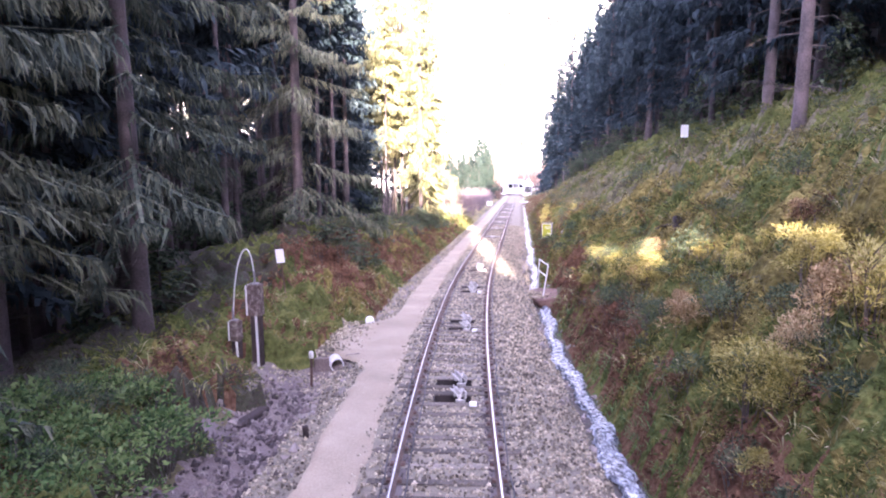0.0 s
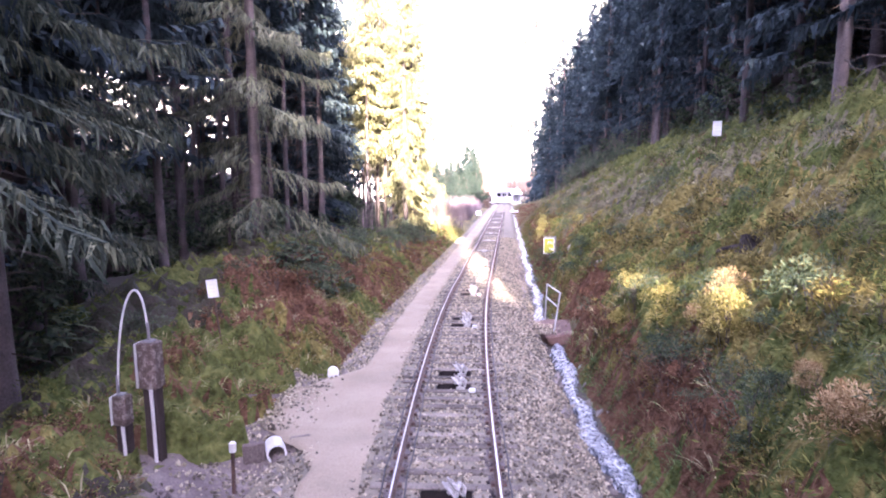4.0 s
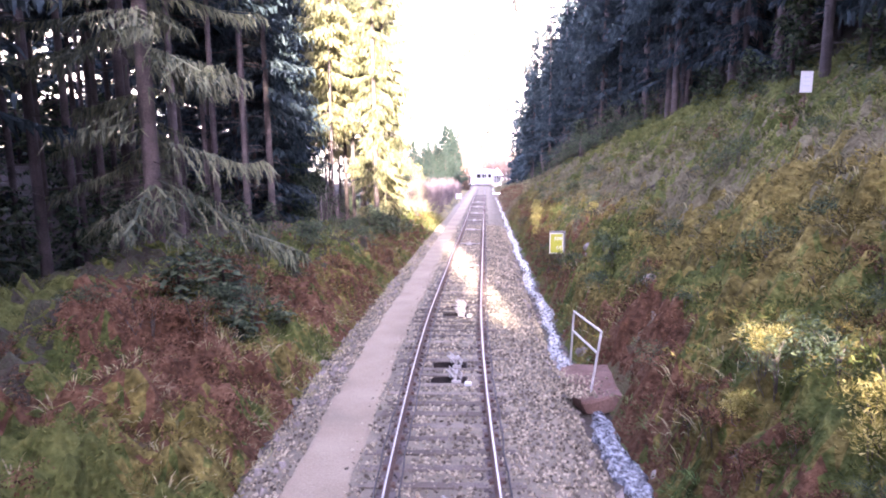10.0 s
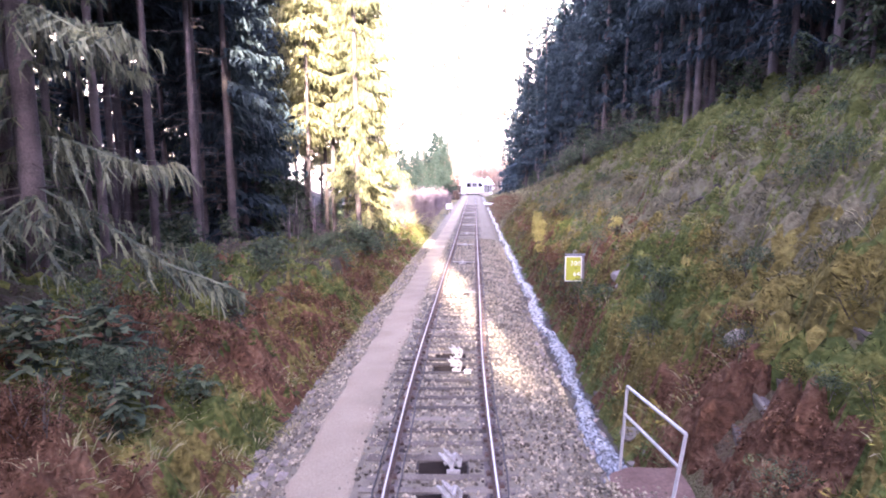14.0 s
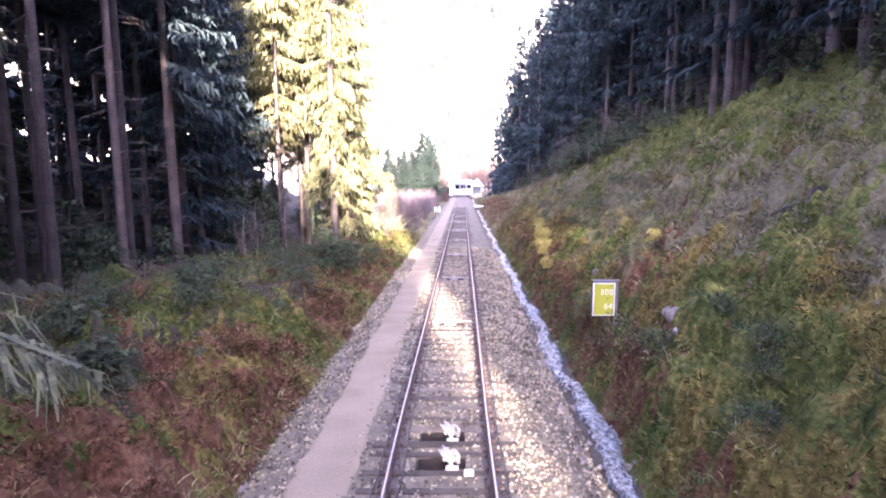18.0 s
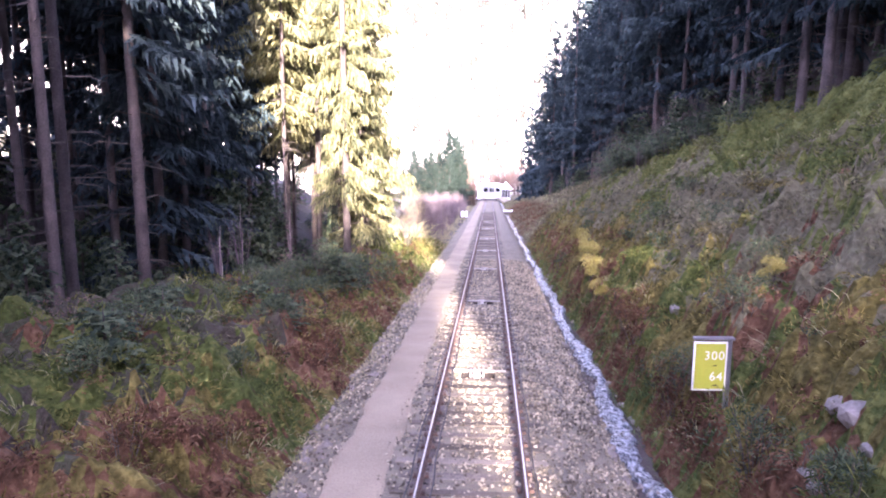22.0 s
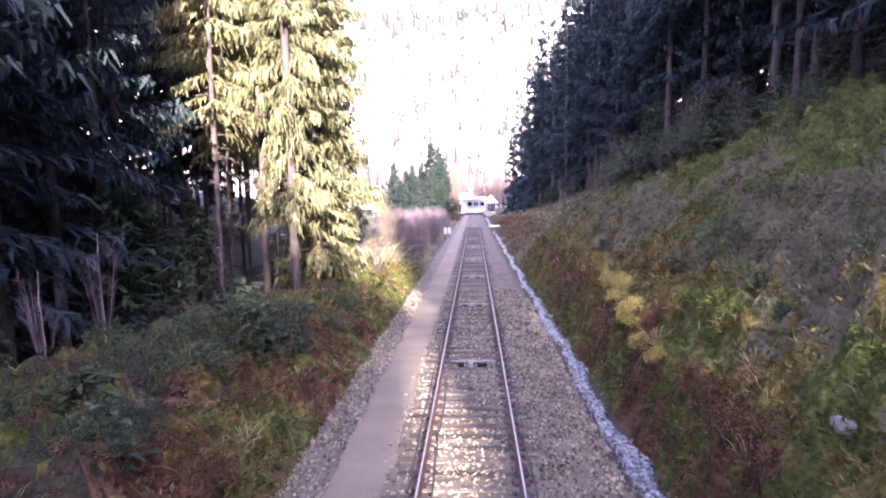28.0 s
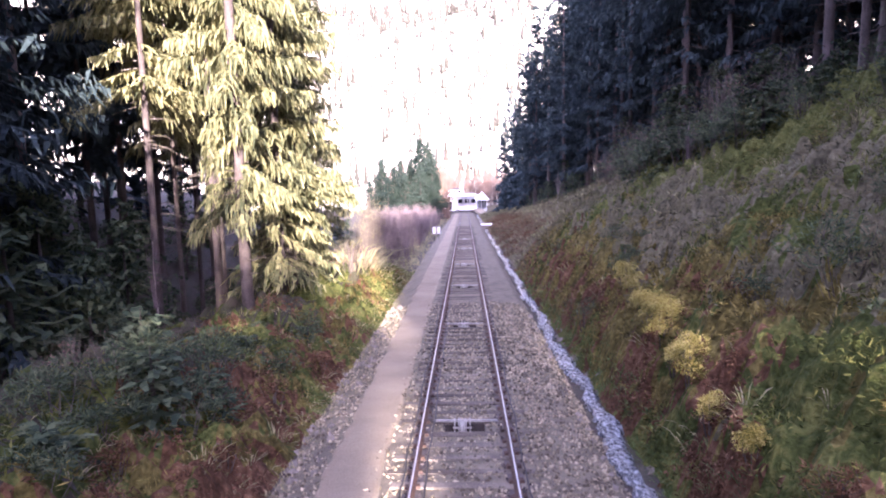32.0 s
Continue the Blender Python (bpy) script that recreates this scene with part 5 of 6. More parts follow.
def kinds_right(U, Y):
    """What grows on the stream bank: 0 heather, 1 olive moss, 2 bilberry, 3 yellow-green moss, 4 bracken."""
    broad = 2 * fuzz(U, Y, 3.4, 1) + 0.8 * fuzz(U, Y, 1.2, 2) + 0.5 * fuzz(U, Y, 0.3, 3) + rng.uniform(-0.45, 0.45, np.shape(U)) - 1.65
    small = fuzz(U, Y, 1.7, 4) + 0.6 * fuzz(U, Y, 0.7, 5) + 0.4 * fuzz(U, Y, 0.25, 6) + rng.uniform(-0.2, 0.2, np.shape(U)) - 1.0
    green = fuzz(U, Y, 1.9, 7) + 0.5 * fuzz(U, Y, 0.7, 8) + 0.35 * fuzz(U, Y, 0.25, 9) + rng.uniform(-0.2, 0.2, np.shape(U)) - 0.92
    k = np.where(U + 1.5 * broad + np.interp(Y, [10, 30, 50], [-3.0, -1.8, 0.2]) + 2.2 * (fuzz(U, Y, 0.6, 10) - 0.5) > 6.6, 0, 1)
    k = np.where(green > np.interp(U, [4.2, 6, 8, 11], [0.1, 0.04, 0.2, 0.24]) + np.interp(Y, [45, 60], [0, 0.14]), 2, k)
    k = np.where((U + 1.8 * broad + 1.2 * (fuzz(U, Y, 0.8, 11) - 0.5) > 9.4) & ((green < 0.12) | (Y > 50)), 3, k)
    trodden = (Y > 28.6) & (Y < 33.0) & (U < 5.4)
    k = np.where(U < 4.05 + 0.5 * small, 3, k)
    return np.where(trodden | (small > np.interp(U, [4.2, 5.4, 6.6, 8.0, 12], [0.14, 0.3, 0.5, 0.7, 0.75]) - np.interp(Y, [9, 12, 21, 34, 38, 50, 53, 57, 60], [0.1, 0.15, 0.2, 0.15, 0, 0, 0.3, 0.3, 0]) * np.interp(U, [4.75, 5.15, 7], [1.2, -1.6, -1])), 4, k)


def kinds_left(U, Y):
    """What grows on the bank by the path, in the same numbers."""
    w = -U
    small = fuzz(U, Y, 2.2, 14) + 0.6 * fuzz(U, Y, 0.8, 15) + 0.4 * fuzz(U, Y, 0.25, 16) + rng.uniform(-0.2, 0.2, np.shape(U)) - 1.0
    green = fuzz(U, Y, 1.9, 17) + 0.5 * fuzz(U, Y, 0.7, 18) + 0.35 * fuzz(U, Y, 0.25, 19) + rng.uniform(-0.2, 0.2, np.shape(U)) - 0.92
    k = np.where(w > 8.0 + 3 * small, 5, np.where(green < -0.25, 4, 1))
    # Extra bilberry and dark litter past y 38 also stand in for canopy shade.
    k = np.where((green > np.interp(Y, [30, 38], [0.2, 0.1])) | ((w > 6.8 + 3 * small) & (k < 2)), 2, k)
    k = np.where((Y < 26 + 4 * small) & (w < 8.0) & (green > -0.15), 3, k)
    k = np.where((Y > 38) & (w > 6.2 + 2 * small) & (k != 2), 5, k)
    k = np.where((Y < 17.5) & (w < 5.7 + 1.5 * small), 5, k)
    fern = np.where((Y > 73 + 5 * small) | (w > 8.2 + 2 * small), 3, 4)
    return np.where(small + np.interp(w, [3.9, 6.5, 9], [0.2, 0.05, -0.2]) + np.interp(Y, [13, 18, 26, 29], [-0.5, -0.65, -0.55, 0.05]) - np.interp(Y, [26, 30, 34, 38], [0.1, 0.0, 0.02, 0.24]) > 0.08, fern, k)


def growth_sheet(us, ys, kinds, label):
    """The matted surface of the growth: hummocks and hollows over the land."""
    U, Y = np.meshgrid(us, ys)
    U = U + rng.uniform(-0.035, 0.035, U.shape)
    Y = Y + rng.uniform(-0.035, 0.035, Y.shape)
    X = xc(Y) + U
    Z = land(X, Y) + lump(U, Y) + 0.06 * rng.random(U.shape)
    n = len(us)
    i, j = np.meshgrid(np.arange(n - 1), np.arange(len(ys) - 1))
    c = (j * n + i).ravel()
    me = mesh_np("undergrowth", np.stack([X, Y, Z], -1).reshape(-1, 3), np.stack([c, c + 1, c + n + 1, c + n], -1), True)
    for m in ("heather", "olive moss", "bilberry", "moss and grass", "dead bracken"):
        me.materials.append(GROWTH[m])
    me.materials.append(LITTER)
    mu, my = (U[:-1, :-1] + U[1:, 1:]) / 2, (Y[:-1, :-1] + Y[1:, 1:]) / 2
    me.polygons.foreach_set("material_index", kinds(mu, my).ravel().astype(np.int32))
    tagged(add_mesh("undergrowth", me, HEATHER), label, "undergrowth", kind="stuff")


near_y = np.concatenate([np.arange(-12, 4, 0.3), np.arange(4, 72, 0.115), np.arange(72, 98, 0.25)])
growth_sheet(np.concatenate([np.arange(3.72, 11.5, 0.115), np.arange(11.5, 17, 0.25)]), near_y, kinds_right, "matted heather, moss and bracken covering the stream bank")
growth_sheet(-np.concatenate([np.arange(3.72, 9.0, 0.12), np.arange(9.0, 13, 0.25)])[::-1], near_y, kinds_left, "matted bracken and bilberry below the forest edge")
U, Y = region(7600, 4.0, 16.0, 4.5, 95, 1.25)
k = (U < 12) | (rng.random(len(U)) < 0.5)
U, Y = U[k], Y[k]
kind = kinds_right(U, Y)
is_heath, is_olive, is_bilb, is_grass, is_fern = (kind == i for i in range(5))
cover("heather_growth", is_heath, U, Y, HEATH_N, HEATH_F, 0.8, 1.3, HEATHER, "grey-purple heather covering the bank", "heather")
cover("olive_growth", is_olive, U, Y, BILB_N, BILB_F, 0.8, 1.4, OLIVE, "olive brown moss and bilberry twigs on the bank", "low shrubs")
cover("bilberry_growth", is_bilb, U, Y, BILB_N, BILB_F, 0.8, 1.4, BILBERRY, "green bilberry and moss cushions on the bank", "low shrubs")
cover("moss_growth", is_grass, U, Y, BILB_N, BILB_F, 0.8, 1.25, GREENGRASS, "yellow-green moss and grass on the upper bank", "moss")
cover("bracken_growth", is_fern, U, Y, FERN_N, HEATH_F, 0.8, 1.2, BRACKEN, "rust-red dead bracken matted along the stream bank", "bracken")
U, Y = region(2400, 4.2, 14.5, 4.5, 80, 1.25)
k = patch(U, Y, 2.4, 5.0, 0.25)
scatter("dry_grass", GRASS_T, U[k], Y[k], rng.uniform(1.1, 1.8, int(k.sum())), DRYGRASS, "tufts of straw-coloured dry grass", "grass", 0.02)
Ug, Yg = region(1900, 3.72, 4.4, 5, 95, 1.2)
scatter("stream_grass", GRASS_T, Ug, Yg, rng.uniform(0.5, 1.0, len(Ug)), LUSH, "fresh green grass fringing the stream", "grass", 0.0)
# left-hand bank
U, Y = region(5200, -13.0, -3.9, 4.5, 95, 1.2)
keep = (U > -8.6) | (rng.random(len(U)) < 0.35)
U, Y = U[keep], Y[keep]
kind = kinds_left(U, Y)
litter, heath, olive, bilb, grassy, fern = kind == 5, *(kind == i for i in range(5))
cover("floor_growth", litter & (rng.random(len(U)) < 0.75), U, Y, BILB_N, BILB_F, 0.6, 1.2, BILBERRY, "dark bilberry and moss on the needle litter", "low shrubs")
cover("olive_growth", olive, U, Y, BILB_N, BILB_F, 0.8, 1.3, OLIVE, "olive brown moss and twigs below the spruces", "low shrubs")
cover("bracken_growth", fern, U, Y, FERN_N, HEATH_F, 0.8, 1.3, BRACKEN, "rust-brown dead bracken on the bank by the path", "bracken")
cover("bilberry_growth", bilb, U, Y, BILB_N, BILB_F, 0.8, 1.5, BILBERRY, "dark green bilberry under the spruces", "low shrubs")
cover("heather_growth", heath, U, Y, HEATH_N, HEATH_F, 0.8, 1.4, HEATHER, "grey-brown heather under the spruces", "heather")
cover("moss_growth", grassy, U, Y, BILB_N, BILB_F, 0.7, 1.1, GREENGRASS, "green mossy grass below the forest edge", "moss")
U, Y = region(900, -8.5, -4.0, 4.5, 80, 1.2)
k = patch(U, Y, 2.0, 9.0, 0.25)
scatter("bracken", FERN_T, U[k], Y[k], rng.uniform(0.9, 1.5, int(k.sum())), BRACKEN, "rust-brown dead bracken fronds on the bank", "bracken", 0.0)
scatter("bank_grass", GRASS_T, U[~k], Y[~k], rng.uniform(0.9, 1.6, int((~k).sum())), DRYGRASS, "dry grass tufts below the forest edge", "grass", 0.02)
U, Y = region(1100, -4.3, -3.2, 5, 92, 1.0)
scatter("ditch_grass", GRASS_T, U, Y, rng.uniform(0.5, 1.0, len(U)), DRYGRASS, "straw-coloured dry grass along the stony ditch", "grass", 0.0)
# farther on, coarser
# Oversized pale tufts added to stand in for the glow in the gap.
U, Y = region(700, -12.0, -5.6, 87, 116, 1.0)
k = xc(Y) + U < 1.2 - 0.027 * (Y - 113)
U, Y = U[k], Y[k]
scatter("tall_grass", GRASS_T, U, Y, rng.uniform(4.0, 8.0, len(U)), DRYGRASS, "tall straw-coloured grass added for the glow beyond the spruces", "grass", 0.05)
U, Y = region(1100, 4.0, 13.0, 97, 235, 1.2)
scatter("far_dry_grass", GRASS_T, U, Y, rng.uniform(1.6, 2.8, len(U)), DRYGRASS, "dry grass on the far bank", "grass", 0.05)
U, Y = region(620, 4.0, 7.5, 100, 170, 1.0)
scatter("far_bracken", HEATH_F, U, Y, rng.uniform(1.3, 2.2, len(U)), BRACKEN, "rust-red bracken on the far bank", "bracken", 0.1)
U, Y = region(2200, 4.0, 14.0, 88, 235, 1.3)
scatter("far_heather", HEATH_T, U, Y, rng.uniform(2.0, 3.2, len(U)), HEATHER, "brown heather on the far bank", "heather", 0.05)
U, Y = region(2200, -14, -3.6, 88, 235, 1.3)
scatter("far_grass", GRASS_T, U, Y, rng.uniform(1.5, 2.6, len(U)), DRYGRASS, "dry grass beside the far path", "grass", 0.05)

# ---- shrubs ----
def make_shrub(name, seed, h, r, material, label, category, group, n=520, stems=16, leaf=0.07, aspect=0.15, wide=0.85):
    e = thing(name, (0, 0, -500), label, category, group)
    g = np.random.default_rng(seed)
    q = []
    for _ in range(stems):
        t, rr = g.uniform(0, 6.2832), r * g.uniform(0.2, 0.9)
        q += bare_bush(g, 0, 0, -0.1, h * 0.95, 1, rr * 2.2)
    q = np.array(q)
    add_mesh("stem_tangle", mesh_np("stem_tangle", q.reshape(-1, 3), np.arange(len(q)).reshape(-1, 1) * 4 + np.arange(4)), DEADTWIG, e, "thin brown stems")["kind"] = "stuff"
    # sprays of leaves clustered on several heads
    heads = [(r * g.uniform(0, wide), g.uniform(0, 6.2832), h * g.uniform(0.4, 0.95)) for _ in range(11)]
    V = []
    for rr, t, z in heads:
        c = leaves(int(g.integers(1e6)), n // 11, h * 0.28, r * 0.42, leaf, aspect)
        c = c + np.array([rr * math.cos(t), rr * math.sin(t), z - h * 0.12])
        V.append(c)
    V = np.concatenate(V)
    add_mesh("foliage", mesh_np("foliage", V.reshape(-1, 3), np.arange(len(V)).reshape(-1, 1) * 4 + np.arange(4)), material, e)
    return e


BROOMS = [make_shrub("broom_bush", 300 + i, h, r, BROOM, "yellow-green broom bush on the stream bank", "bush", "broom bushes", 2300, 9, 0.042, 0.2, 0.62) for i, (h, r) in enumerate(((1.15, 0.65), (0.9, 0.55), (1.35, 0.8)))]
TANS = [make_shrub("broom_bush", 304 + i, h, r, TAN, "tan broom bush gone dry on the stream bank", "bush", "broom bushes", 2000, 9, 0.042, 0.2, 0.62) for i, (h, r) in enumerate(((1.1, 0.65), (0.85, 0.5)))]
GREENS = [make_shrub("low_bush", 310 + i, h, r, DARKBUSH, "dark green low bush on the bank", "bush", "low green bushes", 850, 14, 0.054) for i, (h, r) in enumerate(((0.9, 0.8), (1.2, 0.95), (0.7, 0.6)))]
HEATHS = [make_shrub("heather_bush", 330 + i, h, r, HEATHER, "grey-brown heather bush on the bank", "bush", "heather bushes", 480, 12, 0.055) for i, (h, r) in enumerate(((0.55, 0.6), (0.7, 0.7), (0.45, 0.5)))]
FERNS = [make_shrub("bracken_clump", 340 + i, h, r, BRACKEN, "rust-red clump of dead bracken", "bracken", "bracken clumps", 650, 12, 0.05) for i, (h, r) in enumerate(((0.6, 0.55), (0.75, 0.65)))]
LUSHES = [make_shrub("bramble_bush", 350 + i, h, r, LUSH, "fresh green bramble bush below the spruces", "bush", "bramble bushes", 800, 14, 0.05, 0.42) for i, (h, r) in enumerate(((0.9, 0.95), (0.75, 0.8)))]
BARES = [make_shrub("bare_bush", 320 + i, h, r, REDTWIG, "reddish leafless bush at the forest edge", "bush", "leafless bushes", 300, 60, 0.05) for i, (h, r) in enumerate(((2.6, 1.7), (1.9, 1.3)))]


OLIVES = [make_shrub("bilberry_bush", 370 + i, h, r, OLIVE, "olive brown bilberry bush on the bank", "bush", "bilberry bushes", 520, 12, 0.055) for i, (h, r) in enumerate(((0.6, 0.65), (0.8, 0.75)))]
# Saplings added to brighten the gap; the sunlight is in their pale colour.
PALES = [make_shrub("larch_sapling", 360 + i, h, r, DRYGRASS, "pale straw-coloured sapling added for the glow in the gap", "sapling", "pale saplings", 420, 40, 0.05) for i, (h, r) in enumerate(((4.2, 1.3), (3.4, 1.1)))]


def put(proto, u, y, s=1.0, sink=0.05):
    x = float(xc(y)) + u
    return copy_thing(proto, pose(x, y, float(land(x, y)) + 0.6 * max(0.0, float(lump(u, y))) - sink, 0, 0, rng.uniform(0, 360)) @ Matrix.Scale(s, 4))


for u, y, sc, k in ((5.15, 25.2, 0.8, 0), (4.72, 25.1, 0.65, 1), (5.2, 22.4, 0.95, 2), (5.5, 18.8, 1.0, 2), (4.95, 10.5, 1.2, 2), (5.2, 9.8, 1.0, 0), (6.5, 9.9, 1.1, 2), (6.6, 12.2, 1.0, 0), (7.2, 12.5, 0.9, 1), (5.1, 12.0, 0.8, 1), (6.4, 47.4, 0.6, 0)):
    put(BROOMS[k], u, y, sc, -0.1)
for u, y, sc, k in ((5.54, 20.95, 0.55, 1), (5.88, 20.0, 0.8, 0), (4.95, 13.95, 1.0, 0), (6.1, 10.4, 1.1, 0), (5.6, 10.4, 1.0, 0), (6.98, 10.9, 1.0, 1), (6.75, 11.8, 0.8, 1), (7.6, 14.6, 0.7, 1), (5.4, 15.6, 0.6, 1)):
    put(TANS[k], u, y, sc, -0.1)
for u, y, sc in ((4.45, 25.2, 1.1), (4.5, 23.8, 1.0), (4.6, 22.2, 1.1), (4.4, 20.6, 0.9), (4.55, 19.2, 1.0), (4.5, 17.2, 0.8), (4.5, 12.6, 1.0), (4.3, 47.0, 1.1), (4.4, 46.2, 0.9), (4.45, 51.4, 1.2), (4.6, 52.4, 1.2), (4.5, 53.4, 1.2), (4.7, 54.4, 1.1), (4.9, 53.0, 1.0), (4.6, 55.4, 0.9), (4.8, 51.6, 0.9)):
    put(FERNS[int(rng.integers(2))], u, y, sc, -0.05)
for u, y, sc in ((-6.3, 35.3, 1.5), (-6.8, 36.0, 1.3), (-7.4, 33.6, 1.2), (-5.6, 36.8, 1.0), (-6.0, 31.2, 1.3), (-6.9, 30.6, 1.3), (-4.9, 41.2, 1.0), (-5.4, 43.4, 1.2), (-4.6, 45.2, 0.9), (-5.0, 49.4, 1.1), (-6.2, 50.4, 1.2), (-4.6, 53.2, 1.0), (-5.2, 57.4, 1.2), (-5.9, 59.2, 1.3), (-4.5, 60.4, 0.9), (-4.7, 64.2, 1.0), (-4.4, 68.0, 0.9)):
    put(FERNS[int(rng.integers(2))], u, y, sc, -0.05)
# Yellow brooms lined up to imitate a streak of sunlight on the bank.
for u, y, s in ((4.95, 65.0, 0.85), (4.62, 60.9, 0.85), (5.4, 70.0, 0.8), (4.5, 59.4, 0.8), (4.75, 62.3, 0.8), (4.85, 63.6, 0.9), (5.05, 66.4, 0.8), (5.2, 67.8, 0.75), (5.3, 69.0, 0.7), (4.5, 57.6, 0.7), (5.1, 64.0, 0.7), (5.0, 61.9, 0.7)):
    put(BROOMS[int(rng.integers(3))], u, y, s, -0.15)
for u, y, s in ((4.75, 18.2, 0.7), (5.05, 17.4, 0.8), (4.7, 16.0, 0.7), (5.3, 16.4, 0.8), (5.9, 17.8, 0.8), (6.3, 18.6, 0.7), (6.1, 16.2, 0.8), (5.0, 21.6, 0.6), (5.6, 23.9, 0.6), (4.7, 12.2, 1.0), (5.6, 12.9, 1.0), (4.9, 16.2, 0.9), (6.6, 17.6, 1.0), (5.8, 24.6, 0.9), (4.8, 20.6, 0.8), (4.9, 36.4, 1.0), (5.5, 37.6, 1.1), (6.6, 35.0, 0.9), (4.8, 41.0, 1.0), (5.6, 40.0, 1.0), (6.4, 56.6, 1.2), (6.9, 59.4, 1.2), (6.6, 48.6, 0.9), (4.9, 47.0, 0.8), (7.3, 53.5, 1.0), (9.9, 33.2, 1.0), (10.5, 38.4, 1.1), (7.6, 28.0, 0.9),
                (-6.8, 61.8, 1.7), (-5.6, 61.3, 1.4), (-5.9, 63.1, 1.6), (-6.5, 59.9, 1.5), (-7.6, 60.6, 1.6), (-6.1, 57.6, 1.2), (-7.2, 56.6, 1.4), (-6.0, 54.3, 1.2), (-7.8, 53.4, 1.4), (-8.4, 57.6, 1.5), (-8.3, 50.6, 1.4), (-6.5, 33.2, 1.4), (-5.5, 33.4, 1.2), (-5.0, 34.4, 0.9), (-6.7, 45.0, 1.2), (-5.6, 52.0, 1.1), (-5.4, 48.2, 0.9), (-7.5, 47.6, 1.3), (-8.4, 44.0, 1.4), (-8.0, 41.0, 1.3), (-7.9, 36.2, 1.4), (-5.2, 66.2, 1.2), (-6.5, 64.9, 1.3), (-7.3, 12.4, 1.2), (-6.4, 10.0, 1.0), (-9.0, 12.6, 1.2), (-8.6, 14.6, 1.1), (-9.6, 9.2, 1.3), (-6.9, 7.2, 1.1), (-5.8, 8.4, 0.9), (-10.2, 14.0, 1.2), (-6.8, 14.0, 1.1), (-8.2, 10.5, 1.3), (-7.8, 8.4, 1.3), (-6.0, 67.5, 1.0), (-5.4, 71.5, 0.9), (-7.4, 39.0, 1.0), (-8.6, 31.0, 1.0), (-7.2, 56.0, 1.0)):
    put(GREENS[int(rng.integers(3))], u, y, s)
for u, y, s in ((10.6, 88.0, 1.3), (11.4, 82.0, 1.3), (11.9, 78.5, 1.2), (9.8, 91.0, 1.2), (10.4, 85.8, 1.2), (12.6, 74.4, 1.2), (10.2, 94.0, 1.1), (-9.0, 48.0, 0.6), (-8.6, 63.0, 0.7), (-7.0, 90.0, 0.9), (-6.4, 86.0, 0.8)):
    put(BARES[int(rng.integers(2))], u, y, s)
for u, y, s in ((9.6, 82.5, 0.75), (10.2, 79.0, 0.85), (10.0, 85.0, 0.7), (10.9, 76.4, 0.8), (11.6, 73.2, 0.75), (12.2, 70.2, 0.7), (10.9, 81.0, 0.9), (12.8, 67.0, 0.6)):
    x = float(xc(y)) + u
    e = copy_thing(YOUNG[int(rng.integers(3))], pose(x, y, float(land(x, y)), 0, 0, rng.uniform(0, 360)) @ Matrix.Diagonal((s * 1.5, s * 1.5, s, 1)))
for u, y, s in ((9.4, 82.0, 1.0), (10.0, 77.6, 1.0), (10.9, 73.6, 1.0), (9.2, 86.0, 0.9), (11.6, 69.8, 0.9), (9.8, 80.0, 1.1), (12.4, 66.0, 0.8), (10.4, 75.4, 1.0), (9.5, 84.0, 1.0)):
    x = float(xc(y)) + u
    copy_thing(GREENS[1], pose(x, y, float(land(x, y)) - 0.1, 0, 0, rng.uniform(0, 360)) @ Matrix.Scale(s * 2.0, 4))


for u, y, s in ((-7.4, 90.0, 0.7), (-6.6, 93.0, 0.9), (-7.8, 95.0, 1.0), (-6.9, 98.0, 1.1), (-8.0, 101.0, 1.2), (-7.2, 105.0, 1.3), (-8.6, 108.0, 1.3)):
    put(PALES[int(rng.integers(2))], u, y, s)


for u, y, s in ((-6.4, 34.0, 0.5), (-5.6, 32.6, 0.42), (-5.2, 34.6, 0.38), (-7.2, 33.0, 0.5), (-6.0, 61.0, 0.55), (-6.9, 62.6, 0.6), (-5.4, 62.2, 0.4), (-6.6, 58.6, 0.5), (-7.4, 55.0, 0.5), (-5.9, 52.8, 0.4), (-7.0, 46.0, 0.5), (-8.0, 42.0, 0.55), (-6.2, 67.0, 0.4), (-5.3, 70.5, 0.4), (-7.6, 49.5, 0.5), (-6.4, 40.0, 0.4)):
    x = float(xc(y)) + u
    copy_thing(YOUNG[int(rng.integers(2))], pose(x, y, float(land(x, y)) + 0.15, 0, 0, rng.uniform(0, 360)) @ Matrix.Diagonal((s * 1.7, s * 1.7, s, 1)))


def sapling(u, y, h, label):
    e = thing("sapling", on_land(u, y), label, "sapling", "leafless saplings")
    bm = bmesh.new()
    tube(bm, [(0, 0, -0.1), (0.03, 0.02, h * 0.4), (-0.02, 0.03, h * 0.75), (0.04, 0, h)], 0.03, 6, 0.3)
    part("trunk", bm, BIRCH, e)
    g = np.random.default_rng(int(y * 10))
    q = []
    for _ in range(4):
        q += [[p + np.array([0, 0, h * 0.35]) for p in qq] for qq in bare_bush(g, 0, 0, 0, h * 0.6, 4, 0.9)]
    q = np.array(q)
    add_mesh("twig_spray", mesh_np("twig_spray", q.reshape(-1, 3), np.arange(len(q)).reshape(-1, 1) * 4 + np.arange(4)), BARETWIG, e)["kind"] = "stuff"


for u, y, h in ((-9.4, 59.5, 3.6), (-9.0, 56.5, 2.6), (-12.0, 74.5, 4.0), (9.8, 76.5, 2.6), (-8.2, 84.0, 3.2), (10.0, 118, 3.5)):
    sapling(u, y, h, "thin pale leafless sapling on the bank")

